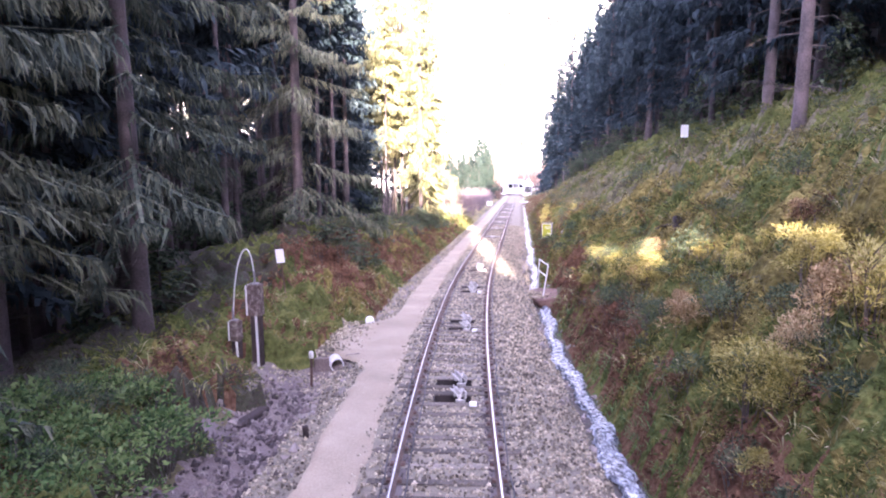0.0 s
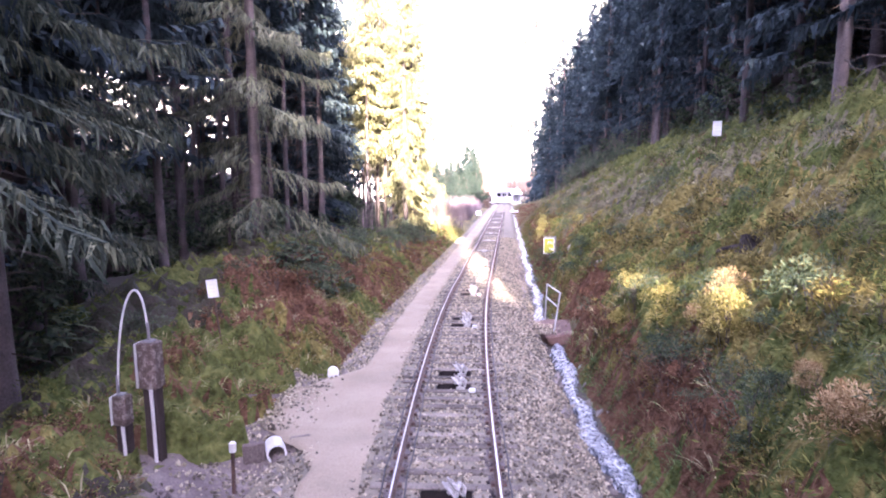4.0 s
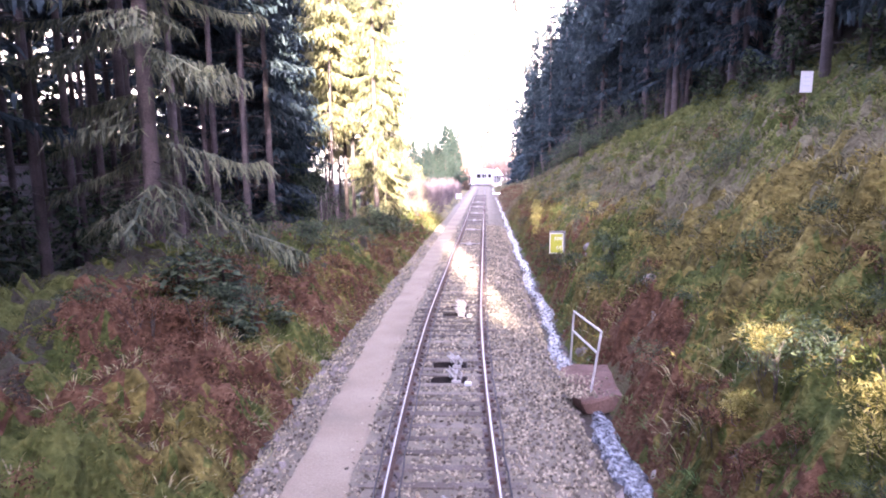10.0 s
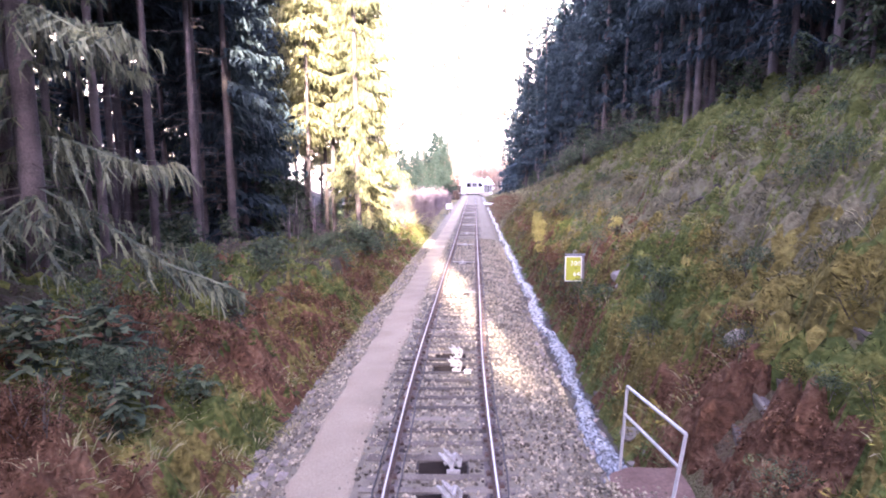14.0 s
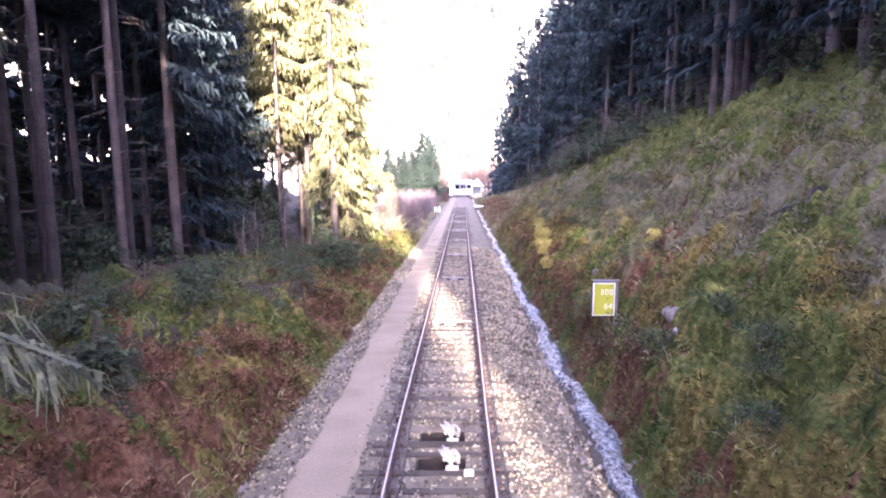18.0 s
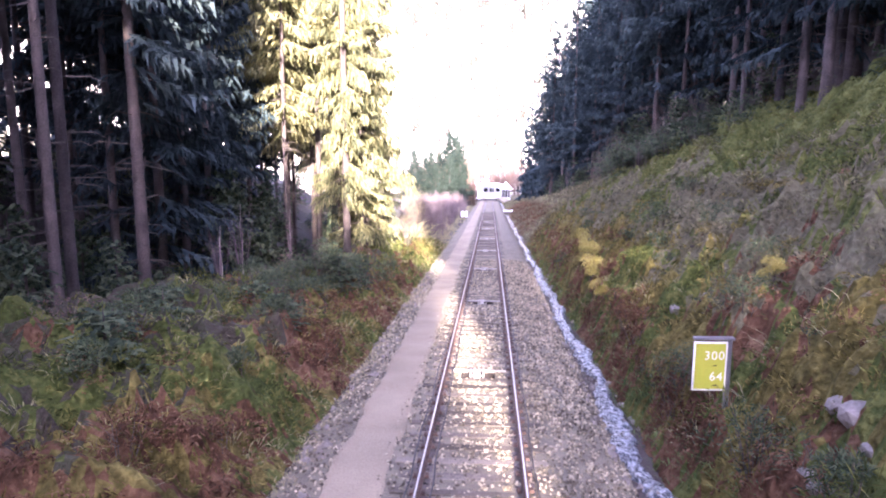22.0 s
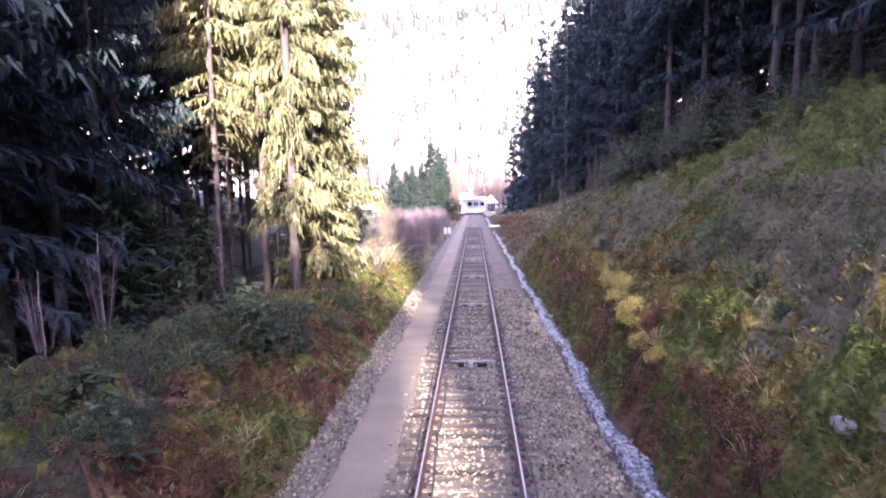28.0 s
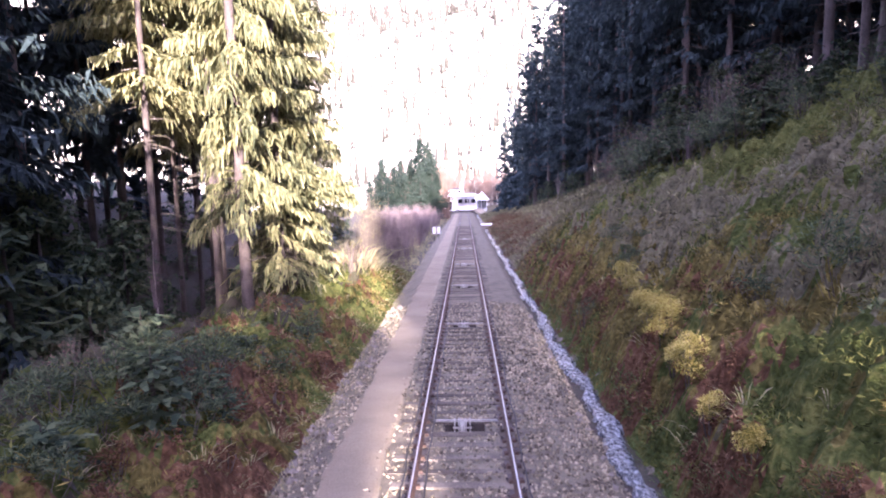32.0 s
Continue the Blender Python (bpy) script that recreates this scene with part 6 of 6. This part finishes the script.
# ---- railing, slab and steps ----
slab = thing("footbridge_slab", P(4.3, 31.0, -0.26), "brown earth-covered slab bridging the stream", "footbridge")
bm = bmesh.new()
box(bm, 0.05, 0.2, -0.2, 2.6, 2.3, 0.38, 0.05)
bmesh.ops.subdivide_edges(bm, edges=bm.edges[:], cuts=5, use_grid_fill=True)
for v in bm.verts:
    v.co += Vector((0.2 * noise.noise(v.co * 1.7 + Vector((5, 0, 0))), 0.3 * noise.noise(v.co * 1.7), 0.07 * noise.noise(v.co * 2.2)))
part("deck", bm, mat("earth and dead leaves", [(0.075, 0.043, 0.034), (0.13, 0.078, 0.06), (0.19, 0.12, 0.095)], scale=2, fine=18, bump=0.8), slab)

n = 420  # ballast spilt over the slab
Y, U = g.uniform(29.9, 32.1, n), 2.85 + np.abs(g.normal(0, 0.42, n))
lumps("spilt_stones", U, Y, np.full(n, -0.25) + 0.02 * g.random(n), g.uniform(0.02, 0.045, n), STONE, "ballast stones spilt over the slab by the stream", "ballast")

railing = thing("railing", P(3.4, 31.5, -0.25), "white-painted tubular steel railing beside the stream", "railing")
a, b = P(3.42, 32.85, 0) - P(3.4, 31.5, -0.25), P(3.7, 30.5, 0) - P(3.4, 31.5, -0.25)
up = Vector((0, 0, 1))
for q, lean in ((a, 0.08), (b, 0.24)):
    bm = bmesh.new()
    tube(bm, [q + up * -0.55 - Vector((lean, 0, 0)), q + up * 1.2], 0.03, 8)
    part("post", bm, PIPEGREY, railing)
for hgt in (1.2, 0.66):
    bm = bmesh.new()
    tube(bm, [a + up * hgt - Vector((0.08 * (1.2 - hgt) / 1.75, 0, 0)), b + up * hgt - Vector((0.24 * (1.2 - hgt) / 1.75, 0, 0))], 0.028, 8)
    part("rail_bar", bm, PIPEGREY, railing)

steps = thing("bank_steps", on_land(6.0, 30.8), "weathered wooden steps cut into the bank", "steps")
o = steps.matrix_basis.translation
for i in range(8):
    u = 4.85 + 0.32 * i
    y = float(trail_y(u))
    c = on_land(u, y) - o
    turn = -20 + 6 * (i % 3)
    bm = bmesh.new()
    box(bm, 0, 0, 0.02, 0.07, 0.72 + 0.05 * (i % 3), 0.16, 0.015, Matrix.Translation(c) @ pose(0, 0, 0, 2 * (i % 3) - 2, 0, turn))
    part("riser_board", bm, SLEEPER, steps)
    bm = bmesh.new()
    box(bm, 0.17, 0, 0.05, 0.28, 0.68, 0.1, 0.02, Matrix.Translation(c) @ pose(0, 0, 0, 0, 0, turn))
    part("tread", bm, MUD, steps, "trodden earth tread")
us = np.arange(10.1, 12.75, 0.15)
tv, tq = [], []
for i, u in enumerate(us):
    for k in range(6):
        y = float(trail_y(u)) + 0.5 * (k / 5 - 0.5) * 1.5 + 0.05 * math.sin(u * 9 + k)
        p = on_land(u, y, 0.03 if 0 < k < 5 else -0.05)
        tv.append(tuple(p))
    if i:
        tq += [((i - 1) * 6 + k, (i - 1) * 6 + k + 1, i * 6 + k + 1, i * 6 + k) for k in range(5)]
trail = add_mesh("trail", mesh_np("trail", tv, tq, True), mat("reddish trodden earth", [(0.06, 0.036, 0.024), (0.105, 0.064, 0.045), (0.16, 0.105, 0.078)], scale=1.5, fine=20, bump=0.8, bump_dist=0.04))
tagged(trail, "narrow reddish earth trail climbing the bank", "trail", kind="structure")


def stone(u, y, s, label="grey field stone lying in the growth", dv=0.0, flat=0.6):
    bm = bmesh.new()
    bmesh.ops.create_icosphere(bm, subdivisions=2, radius=s)
    off = Vector((u * 3.1, y * 1.7, 0))
    for v in bm.verts:
        v.co *= 1 + 0.3 * noise.noise(v.co / s * 0.9 + off) + 0.1 * noise.noise(v.co / s * 2.5 + off)
        v.co.z *= flat
    ob = part("stone", bm, ROCK)
    ob.matrix_basis = Matrix.Translation(on_land(u, y, dv + (0.08 if abs(u) > 4.4 else 0.0))) @ pose(0, 0, 0, 0, 0, u * 77)
    tagged(ob, label, "stone", "stones on the banks")


for u, y, s in ((6.1, 42.1, 0.3), (5.6, 42.0, 0.42), (5.35, 41.4, 0.24), (5.8, 41.3, 0.2), (4.85, 41.9, 0.16), (5.5, 42.5, 0.3), (4.9, 42.3, 0.25), (5.4, 51.0, 0.22), (5.9, 50.0, 0.14), (6.6, 44.6, 0.2), (-4.0, 46.4, 0.16), (-3.6, 38.2, 0.18), (-3.7, 52.6, 0.15), (-3.5, 33.2, 0.2), (4.1, 34.6, 0.3), (4.3, 35.4, 0.22), (5.7, 33.2, 0.35), (6.4, 33.6, 0.25), (-4.2, 28.5, 0.12), (4.0, 26.6, 0.16), (4.1, 20.5, 0.14)):
    stone(u, y, s)


log = thing("fallen_log", on_land(10.9, 48.3, 0.25), "grey fallen spruce pole lying up the bank", "log")
o = log.matrix_basis.translation
bm = bmesh.new()
tube(bm, [on_land(10.9, 48.3, 0.3) - o, on_land(11.8, 48.55, 0.42) - o, on_land(12.8, 48.9, 0.45) - o, on_land(14.2, 49.4, 0.6) - o], 0.09, 8, 0.55)
part("stem", bm, DEADTWIG, log)
for u, y, dv in ((11.3, 48.9, 0.7), (12.2, 48.2, 0.9), (12.9, 49.5, 1.0), (13.5, 48.7, 1.0)):
    bm = bmesh.new()
    tube(bm, [on_land(u, 48.25 + 0.35 * (u - 10.9), 0.4) - o, on_land(u + 0.3, y, dv) - o], 0.02, 5, 0.4)
    part("branch_stub", bm, DEADTWIG, log)
stone(5.06, 49.5, 0.2)


def stump(u, y, r, h):
    e = thing("tree_stump", on_land(u, y, -0.1), "dark weathered spruce stump with roots", "stump", "stumps")
    bm = bmesh.new()
    S = 12
    rings = []
    for z, k in ((0, 1.7), (0.12, 1.25), (h * 0.6, 1.0), (h, 0.95)):
        rings.append([bm.verts.new((r * k * (1 + 0.18 * math.sin(3 * t + u) * (k > 1.1)) * math.cos(t), r * k * (1 + 0.18 * math.sin(3 * t + u) * (k > 1.1)) * math.sin(t), z + 0.05 * math.sin(2 * t) * (z > 0.2))) for t in (6.2832 * i / S for i in range(S))])
    for p, q in zip(rings, rings[1:]):
        for i in range(S):
            bm.faces.new((p[i], p[(i + 1) % S], q[(i + 1) % S], q[i]))
    bm.faces.new(rings[-1])
    part("bark", bm, BARK, e)
    for i in range(4):
        t = u + i * 1.6
        bm = bmesh.new()
        tube(bm, [(r * math.cos(t), r * math.sin(t), 0.15), (2.2 * r * math.cos(t), 2.2 * r * math.sin(t), 0.08), (3.4 * r * math.cos(t), 3.4 * r * math.sin(t), -0.15)], 0.07, 6, 0.4)
        part("root", bm, BARK, e)


for u, y, r, h in ((8.5, 41.6, 0.33, 0.55), (7.5, 22.6, 0.3, 0.45), (9.2, 52.6, 0.25, 0.4), (6.9, 54.5, 0.25, 0.5)):
    stump(u, y, r, h)


# ---- signs ----
def white_sign(place, w, h, base, label):
    e = thing("white_sign", place, label, "sign", "white plates on posts")
    bm = bmesh.new()
    tube(bm, [(0, 0.03, base), (0, 0.03, h * 0.4)], 0.028, 8)
    part("post", bm, RUST, e, "thin dark red-brown post")
    bm = bmesh.new()
    box(bm, 0, 0, 0, w, 0.018, h, 0.004)
    part("plate", bm, WHITE, e)
    bm = bmesh.new()
    box(bm, 0, 0.0, h / 2 + 0.015, w + 0.06, 0.05, 0.025, 0.004)
    part("cap_strip", bm, POSTWOOD, e)
    for k in range(3):
        bm = bmesh.new()
        box(bm, 0, -0.012, h * (0.22 - 0.2 * k), w * 0.6, 0.004, h * 0.05)
        part("writing_bar", bm, mat("faded grey print", [(0.58, 0.58, 0.58), (0.66, 0.66, 0.66)], bump=0), e)
    return e


leaning = white_sign(P(-6.9, 24.9, 2.28), 0.31, 0.52, -2.3, "white plate on a thin leaning post below the forest")
leaning.matrix_basis = leaning.matrix_basis @ pose(0, 0, 0, 0, -6, 0)
white_sign(P(11.2, 36.4, 7.75), 0.4, 0.66, -1.9, "white plate on a thin post on the upper bank")
white_sign(P(20.3, 35.5, 12.5), 0.4, 0.66, -2.6, "white plate on a thin post among the spruces")

sign = thing("gradient_sign", P(4.36, 45.2, 1.72), "yellow-green gradient sign lettered 300 and 64 on a grey post", "sign", rz=-4)
bm = bmesh.new()
box(bm, 0, 0, 0, 0.62, 0.02, 0.94, 0.004)
part("border", bm, WHITE, sign, "white border of the sign")
bm = bmesh.new()
box(bm, 0, -0.013, 0, 0.55, 0.008, 0.87, 0.002)
part("panel", bm, YELLOW, sign)
bm = bmesh.new()
box(bm, 0.36, 0.06, -0.45, 0.09, 0.07, 2.0, 0.01)
part("post", bm, GREYPAINT, sign, "grey steel post")
bm = bmesh.new()
box(bm, 0.06, 0.04, 0.52, 0.74, 0.12, 0.05, 0.008)
part("top_bar", bm, GREYPAINT, sign, "grey bar over the panel")
for txt, x, z, s in (("3", -0.06, 0.2, 0.23), ("0", 0.07, 0.2, 0.23), ("0", 0.2, 0.2, 0.23), ("6", 0.055, -0.2, 0.23), ("4", 0.185, -0.2, 0.23)):
    cu = bpy.data.curves.new("digit", "FONT")
    cu.body, cu.size, cu.extrude, cu.align_x, cu.align_y = txt, s, 0.002, "CENTER", "CENTER"
    tmp = bpy.data.objects.new("digit", cu)
    scene.collection.objects.link(tmp)
    me = bpy.data.meshes.new_from_object(tmp.evaluated_get(bpy.context.evaluated_depsgraph_get()))
    bpy.data.objects.remove(tmp)
    me.materials.clear()
    me.materials.append(WHITE)
    ob = new("digit", me)
    ob.parent = sign
    ob.matrix_basis = pose(x, -0.02, z, 90, 0, 0)
    ob["label"] = "white digit " + txt
for z, s in ((0.02, 0.09), (-0.36, 0.12)):
    bm = bmesh.new()
    vs = [bm.verts.new(p) for p in ((0.03, -0.019, z - 0.015), (0.03 + s, -0.019, z - 0.015), (0.03 + s, -0.019, z + 0.02))]
    bm.faces.new(vs)
    part("slope_mark", bm, POSTWOOD, sign, "small dark slope wedge")

# ---- cable boxes with a looped hose ----
def cable_box(place, w, d, z0, z1, post_w, label):
    e = thing("cable_box", place, label, "cable box", "cable boxes on posts", rz=-12)
    bm = bmesh.new()
    box(bm, 0, 0.02, (z0 - 0.7) / 2, post_w, post_w * 0.7, z0 + 0.7, 0.015)
    part("post", bm, POSTWOOD, e, "dark tarred wooden post")
    bm = bmesh.new()
    box(bm, 0, 0, (z0 + z1) / 2, w, d, z1 - z0, 0.025)
    bmesh.ops.subdivide_edges(bm, edges=bm.edges[:], cuts=3, use_grid_fill=True)
    for v in bm.verts:
        v.co += Vector((1, 1, 1)) * (0.012 * noise.noise(v.co * 9))
    part("housing", bm, BOXWOOD, e, "flaking brown housing")
    bm = bmesh.new()
    box(bm, -w / 2 - 0.02, -0.02, (z0 + z1) / 2, 0.03, d * 0.95, (z1 - z0) * 0.96, 0.006)
    part("side_plate", bm, PIPEGREY, e, "pale side plate")
    bm = bmesh.new()
    box(bm, 0, 0, z1 + 0.02, w * 0.5, d * 0.6, 0.03, 0.008)
    part("flange", bm, GREYPAINT, e)
    bm = bmesh.new()
    tube(bm, [(0.05, -post_w * 0.4, z0), (0.07, -post_w * 0.42, z0 * 0.4), (0.08, -post_w * 0.45, -0.5)], 0.035, 8)
    part("conduit", bm, PIPEGREY, e, "pale conduit down the post")
    return e


b1 = P(-5.75, 18.7, -0.25)
b2 = P(-6.35, 18.7, -0.25)
cable_box(b1, 0.38, 0.32, 1.5, 2.42, 0.3, "brown cable box on a tarred post with a hose")
cable_box(b2, 0.29, 0.26, 0.75, 1.35, 0.26, "smaller brown cable box low on a short post")
hose = thing("hose_loop", b1, "pale flexible hose arching between two cable boxes", "hose")
d = b2 - b1
bm = bmesh.new()
pts = []
for k in range(19):
    t = k / 18
    z = 2.44 + (1.38 - 2.44) * t + 4 * 1.45 * t * (1 - t) * (1 + 0.15 * (0.5 - t))
    x = 0.5 - 0.5 * math.cos(math.pi * t)
    pts.append((d.x * (t * 0.35 + x * 0.75 - 0.05 * math.sin(3.1416 * t)), d.y * t, z))
tube(bm, pts, 0.022, 8)
part("hose", bm, PIPEGREY, hose)
for p in (Vector((0, 0, 2.5)), Vector((d.x * 1.1, d.y, 1.45))):
    bm = bmesh.new()
    tube(bm, [p + Vector((0, 0, -0.06)), p + Vector((0, 0, 0.3))], 0.034, 8, 0.8)
    part("sleeve", bm, GREYPAINT, hose)

marker = thing("marker_post", P(-4.1, 18.2, -0.62), "short rusty marker post with a pale head", "post")
bm = bmesh.new()
tube(bm, [(0, 0, -0.3), (0.02, 0, 0.75)], 0.04, 8)
part("shaft", bm, RUST, marker)
bm = bmesh.new()
box(bm, 0.02, 0, 0.82, 0.13, 0.1, 0.22, 0.03)
part("head", bm, PIPEGREY, marker)


def drain_pipe(place, r, length, rz, material, label):
    e = thing("drain_pipe", place, label, "pipe", rz=rz)
    # A dark disc stands in for the shade inside the pale pipe.
    bore = DARK if material is PIPEGREY else material
    bm = bmesh.new()
    S = 18
    rings = []
    for yy, rr in ((0, r), (length, r), (length, r * 0.86), (0, r * 0.86)):
        rings.append([bm.verts.new((rr * math.cos(6.2832 * k / S), yy, rr * math.sin(6.2832 * k / S))) for k in range(S)])
    for i in range(4):
        p, q = rings[i], rings[(i + 1) % 4]
        for k in range(S):
            bm.faces.new((p[k], p[(k + 1) % S], q[(k + 1) % S], q[k]))
    bmesh.ops.recalc_face_normals(bm, faces=bm.faces)
    part("pipe_wall", bm, material, e)
    bm = bmesh.new()
    vs = [bm.verts.new((r * 0.86 * math.cos(6.2832 * k / S), length * (0.8 if bore is DARK else 0.02), r * 0.86 * math.sin(6.2832 * k / S))) for k in range(S)]
    bm.faces.new(vs)
    part("pipe_bore", bm, bore, e)


drain_pipe(P(-3.6, 19.4, -0.46), 0.21, 0.5, 20, PIPEGREY, "open pale drain pipe end under the path")
drain_pipe(P(-3.55, 24.9, -0.3), 0.16, 0.3, 8, WHITE, "white pipe end showing at the path edge")

headwall = thing("drain_headwall", P(-3.6, 19.55, -0.46), "dark stone slabs set beside the drain pipe", "headwall", rz=20)
for x in (-0.5, 0.47):
    bm = bmesh.new()
    box(bm, x, 0.1, 0.02, 0.46, 0.12, 0.44, 0.03)
    part("slab", bm, MUD, headwall)
stake = thing("stake", P(-3.05, 13.4, -0.5), "short dark wooden stake at the path edge", "stake")
bm = bmesh.new()
box(bm, 0, 0, 0.1, 0.12, 0.1, 0.7, 0.02, pose(0, 0, 0, 4, -3, 20))
part("shaft", bm, POSTWOOD, stake)
timber = thing("old_timber", on_land(-4.75, 14.9, 0.0), "dark rotten sleeper end lying in the rubble", "timber", rz=-14)
bm = bmesh.new()
box(bm, 0, 0, 0, 0.24, 1.5, 0.17, 0.03, pose(0, 0, 0, -5, 8, 0))
part("beam", bm, POSTWOOD, timber)

# ---- boards beside the far track ----
for u in (-3.75, -3.2):
    e = thing("white_board", P(u, 130, 0.7), "small white board on posts beside the track", "sign", "boards beside the track")
    bm = bmesh.new()
    box(bm, 0, 0, 0, 0.4, 0.03, 0.85, 0.006)
    part("plate", bm, WHITE, e)
    bm = bmesh.new()
    box(bm, 0, 0.05, -0.7, 0.07, 0.06, 1.4, 0.006)
    part("post", bm, POSTWOOD, e)
e = thing("white_hatch", P(3.5, 152, 0.1), "low white-capped chamber beside the track", "chamber")
bm = bmesh.new()
box(bm, 0, 0, -0.2, 1.5, 1.2, 0.6, 0.03)
part("wall", bm, ROCK, e)
bm = bmesh.new()
box(bm, 0, 0, 0.16, 1.8, 1.5, 0.12, 0.02)
part("cap", bm, WHITE, e)

# ---- station at the foot of the line ----
ST = 238.0
station = thing("station_building", P(0, ST + 6, 0), "low white station building with a flat canopy", "building")
def piece(parent, name, cx, cy, cz, sx, sy, sz, material, label="", bevel=0.02):
    bm = bmesh.new()
    box(bm, cx, cy, cz, sx, sy, sz, bevel)
    return part(name, bm, material, parent, label)


piece(station, "wall", -4.2, 2, 2.0, 3.0, 6.0, 4.2, WHITE)
door = piece(station, "door", -4.4, -1.03, 1.3, 1.1, 0.08, 2.3, DARK, "dark doorway")
piece(door, "door_frame", -4.4, -1.1, 2.5, 1.3, 0.08, 0.12, GREYPAINT)
piece(station, "canopy", -1.0, 1.0, 4.35, 9.0, 8.0, 0.35, WHITE, "white flat canopy")
for x in (-2.4, 0.6, 3.2):
    piece(station, "column", x, -2.0, 2.1, 0.2, 0.2, 4.3, WHITE)
piece(station, "back_wall", 1.0, 6.0, 2.0, 9.0, 0.3, 4.2, WHITE)
for x in (-0.6, 1.4, 3.4):
    w = piece(station, "window", x, 5.8, 2.2, 1.3, 0.08, 1.2, DARK)
    piece(w, "window_frame", x, 5.74, 1.55, 1.4, 0.06, 0.1, WHITE)
piece(station, "upper_storey", -2.2, 9, 4.9, 5.5, 5, 1.3, WHITE)
# Grey strip stands in for the shadow below the canopy's front edge.
piece(station, "gutter", -1.0, -3.03, 4.12, 9.0, 0.06, 0.14, GREYPAINT, "grey strip for the shadow under the canopy edge")
piece(station, "upper_roof", -2.2, 9, 5.7, 6.2, 5.8, 0.3, SLATE, "dark roof")
for x in (-3.6, -2.2, -0.8):
    piece(station, "upper_window", x, 6.46, 5.0, 0.9, 0.08, 0.7, DARK)
piece(station, "chimney", 0.2, 9, 6.2, 1.0, 1.0, 1.9, WHITE)
stop = thing("buffer_stop", P(0, ST, 0), "white-painted buffer beam closing the track", "buffer stop")
piece(stop, "beam", 0.6, 0, 0.9, 4.6, 0.3, 0.8, WHITE)
for x in (-1.2, 2.2):
    piece(stop, "support", x, 0.3, 0.2, 0.3, 0.6, 1.4, RUST)
hut = thing("platform_hut", P(5.2, ST - 2, 0), "open waiting hut with white posts and pyramid roof", "hut")
# Dark panel painted in for the shade inside the open hut.
piece(hut, "back_wall", 0, 2.3, 1.7, 2.4, 0.15, 3.4, DARK, "dark panel for the shade inside the hut")
for x in (-1.1, -0.4, 0.4, 1.1):
    piece(hut, "post", x, 0.1, 1.7, 0.13, 0.13, 3.4, WHITE)
piece(hut, "parapet", 0, 0.1, 0.45, 2.3, 0.1, 0.9, WHITE)
bm = bmesh.new()
vs = [bm.verts.new(p) for p in ((-1.9, -0.7, 3.4), (1.9, -0.7, 3.4), (1.9, 3.1, 3.4), (-1.9, 3.1, 3.4), (0, 1.2, 5.7))]
for f in ((0, 1, 4), (1, 2, 4), (2, 3, 4), (3, 0, 4), (3, 2, 1, 0)):
    bm.faces.new([vs[i] for i in f])
part("roof", bm, WHITE, hut, "white pyramid roof")
platform = thing("platform", P(5.0, ST - 12, -0.1), "pale concrete platform beside the track end", "platform")
piece(platform, "slab", 0, 0, 0.1, 2.6, 22, 0.5, PATH)

g = np.random.default_rng(44)
for _ in range(330):
    y, u = 5 + 75 * g.random() ** 1.3, g.uniform(4.3, 13.5)
    if bool(blocked(np.array([u]), np.array([y]))[0]):
        continue
    if u < 5.9 and 51 < y < 71:
        continue
    m = 0.6 * float(wobble(u, y, 3.2, 0.6)) + 0.3 * g.normal()
    if u < 6.4:
        pool = FERNS if m < -0.45 else (BROOMS if m > 0.8 and y < 30 else (GREENS if m > 0.1 else OLIVES))
    else:
        pool = GREENS if m > 0.4 else (OLIVES if m > -0.1 else HEATHS)
    put(pool[int(g.integers(len(pool)))], u, y, g.uniform(0.6, 1.0) * (1.0 if u < 9 else 0.7), 0.12)
for _ in range(60):
    y, u = 6 + 21 * g.random(), g.uniform(4.35, 8.2)
    m = g.random()
    pool = BROOMS if m < 0.1 else (FERNS if m < 0.4 else (GREENS if m < 0.6 else OLIVES))
    put(pool[int(g.integers(len(pool)))], u, y, g.uniform(0.6, 1.0), 0.1)
for _ in range(46):
    y, u = 9 + 70 * g.random(), -g.uniform(4.4, 9.5)
    if bool(blocked(np.array([u]), np.array([y]))[0]) or (y < 26 and u > -6.6):
        continue
    m = g.random()
    pool = FERNS if m < 0.5 and y > 26 else (GREENS if m < 0.8 else HEATHS)
    put(pool[int(g.integers(len(pool)))], u, y, g.uniform(0.6, 1.05), 0.1)
for u, y, s in ((-5.2, 11.6, 1.1), (-5.7, 12.4, 1.2), (-6.4, 13.2, 1.2), (-7.4, 13.8, 1.2), (-5.6, 10.4, 1.1), (-6.3, 11.4, 1.3), (-7.2, 12.2, 1.4), (-8.4, 12.8, 1.4), (-6.0, 9.6, 1.2), (-7.6, 10.2, 1.4), (-8.8, 11.0, 1.5), (-7.0, 10.6, 1.1), (-7.9, 11.6, 1.2), (-6.2, 9.2, 1.0), (-8.6, 9.8, 1.2), (-7.2, 8.8, 1.1), (-9.4, 11.4, 1.2), (-5.9, 7.6, 1.0), (-8.2, 7.6, 1.2), (-6.6, 12.6, 0.9), (-9.8, 13.0, 1.1), (-5.2, 6.6, 0.9), (-7.4, 6.4, 1.1)):
    put(LUSHES[int(rng.integers(2))], u, y, s, 0.15)
for e in OLIVES + PALES + TANS + protos + LUSHES + HEATHS + FERNS + BROOMS + GREENS + BARES:
    for c in list(e.children_recursive):
        bpy.data.objects.remove(c)
    bpy.data.objects.remove(e)
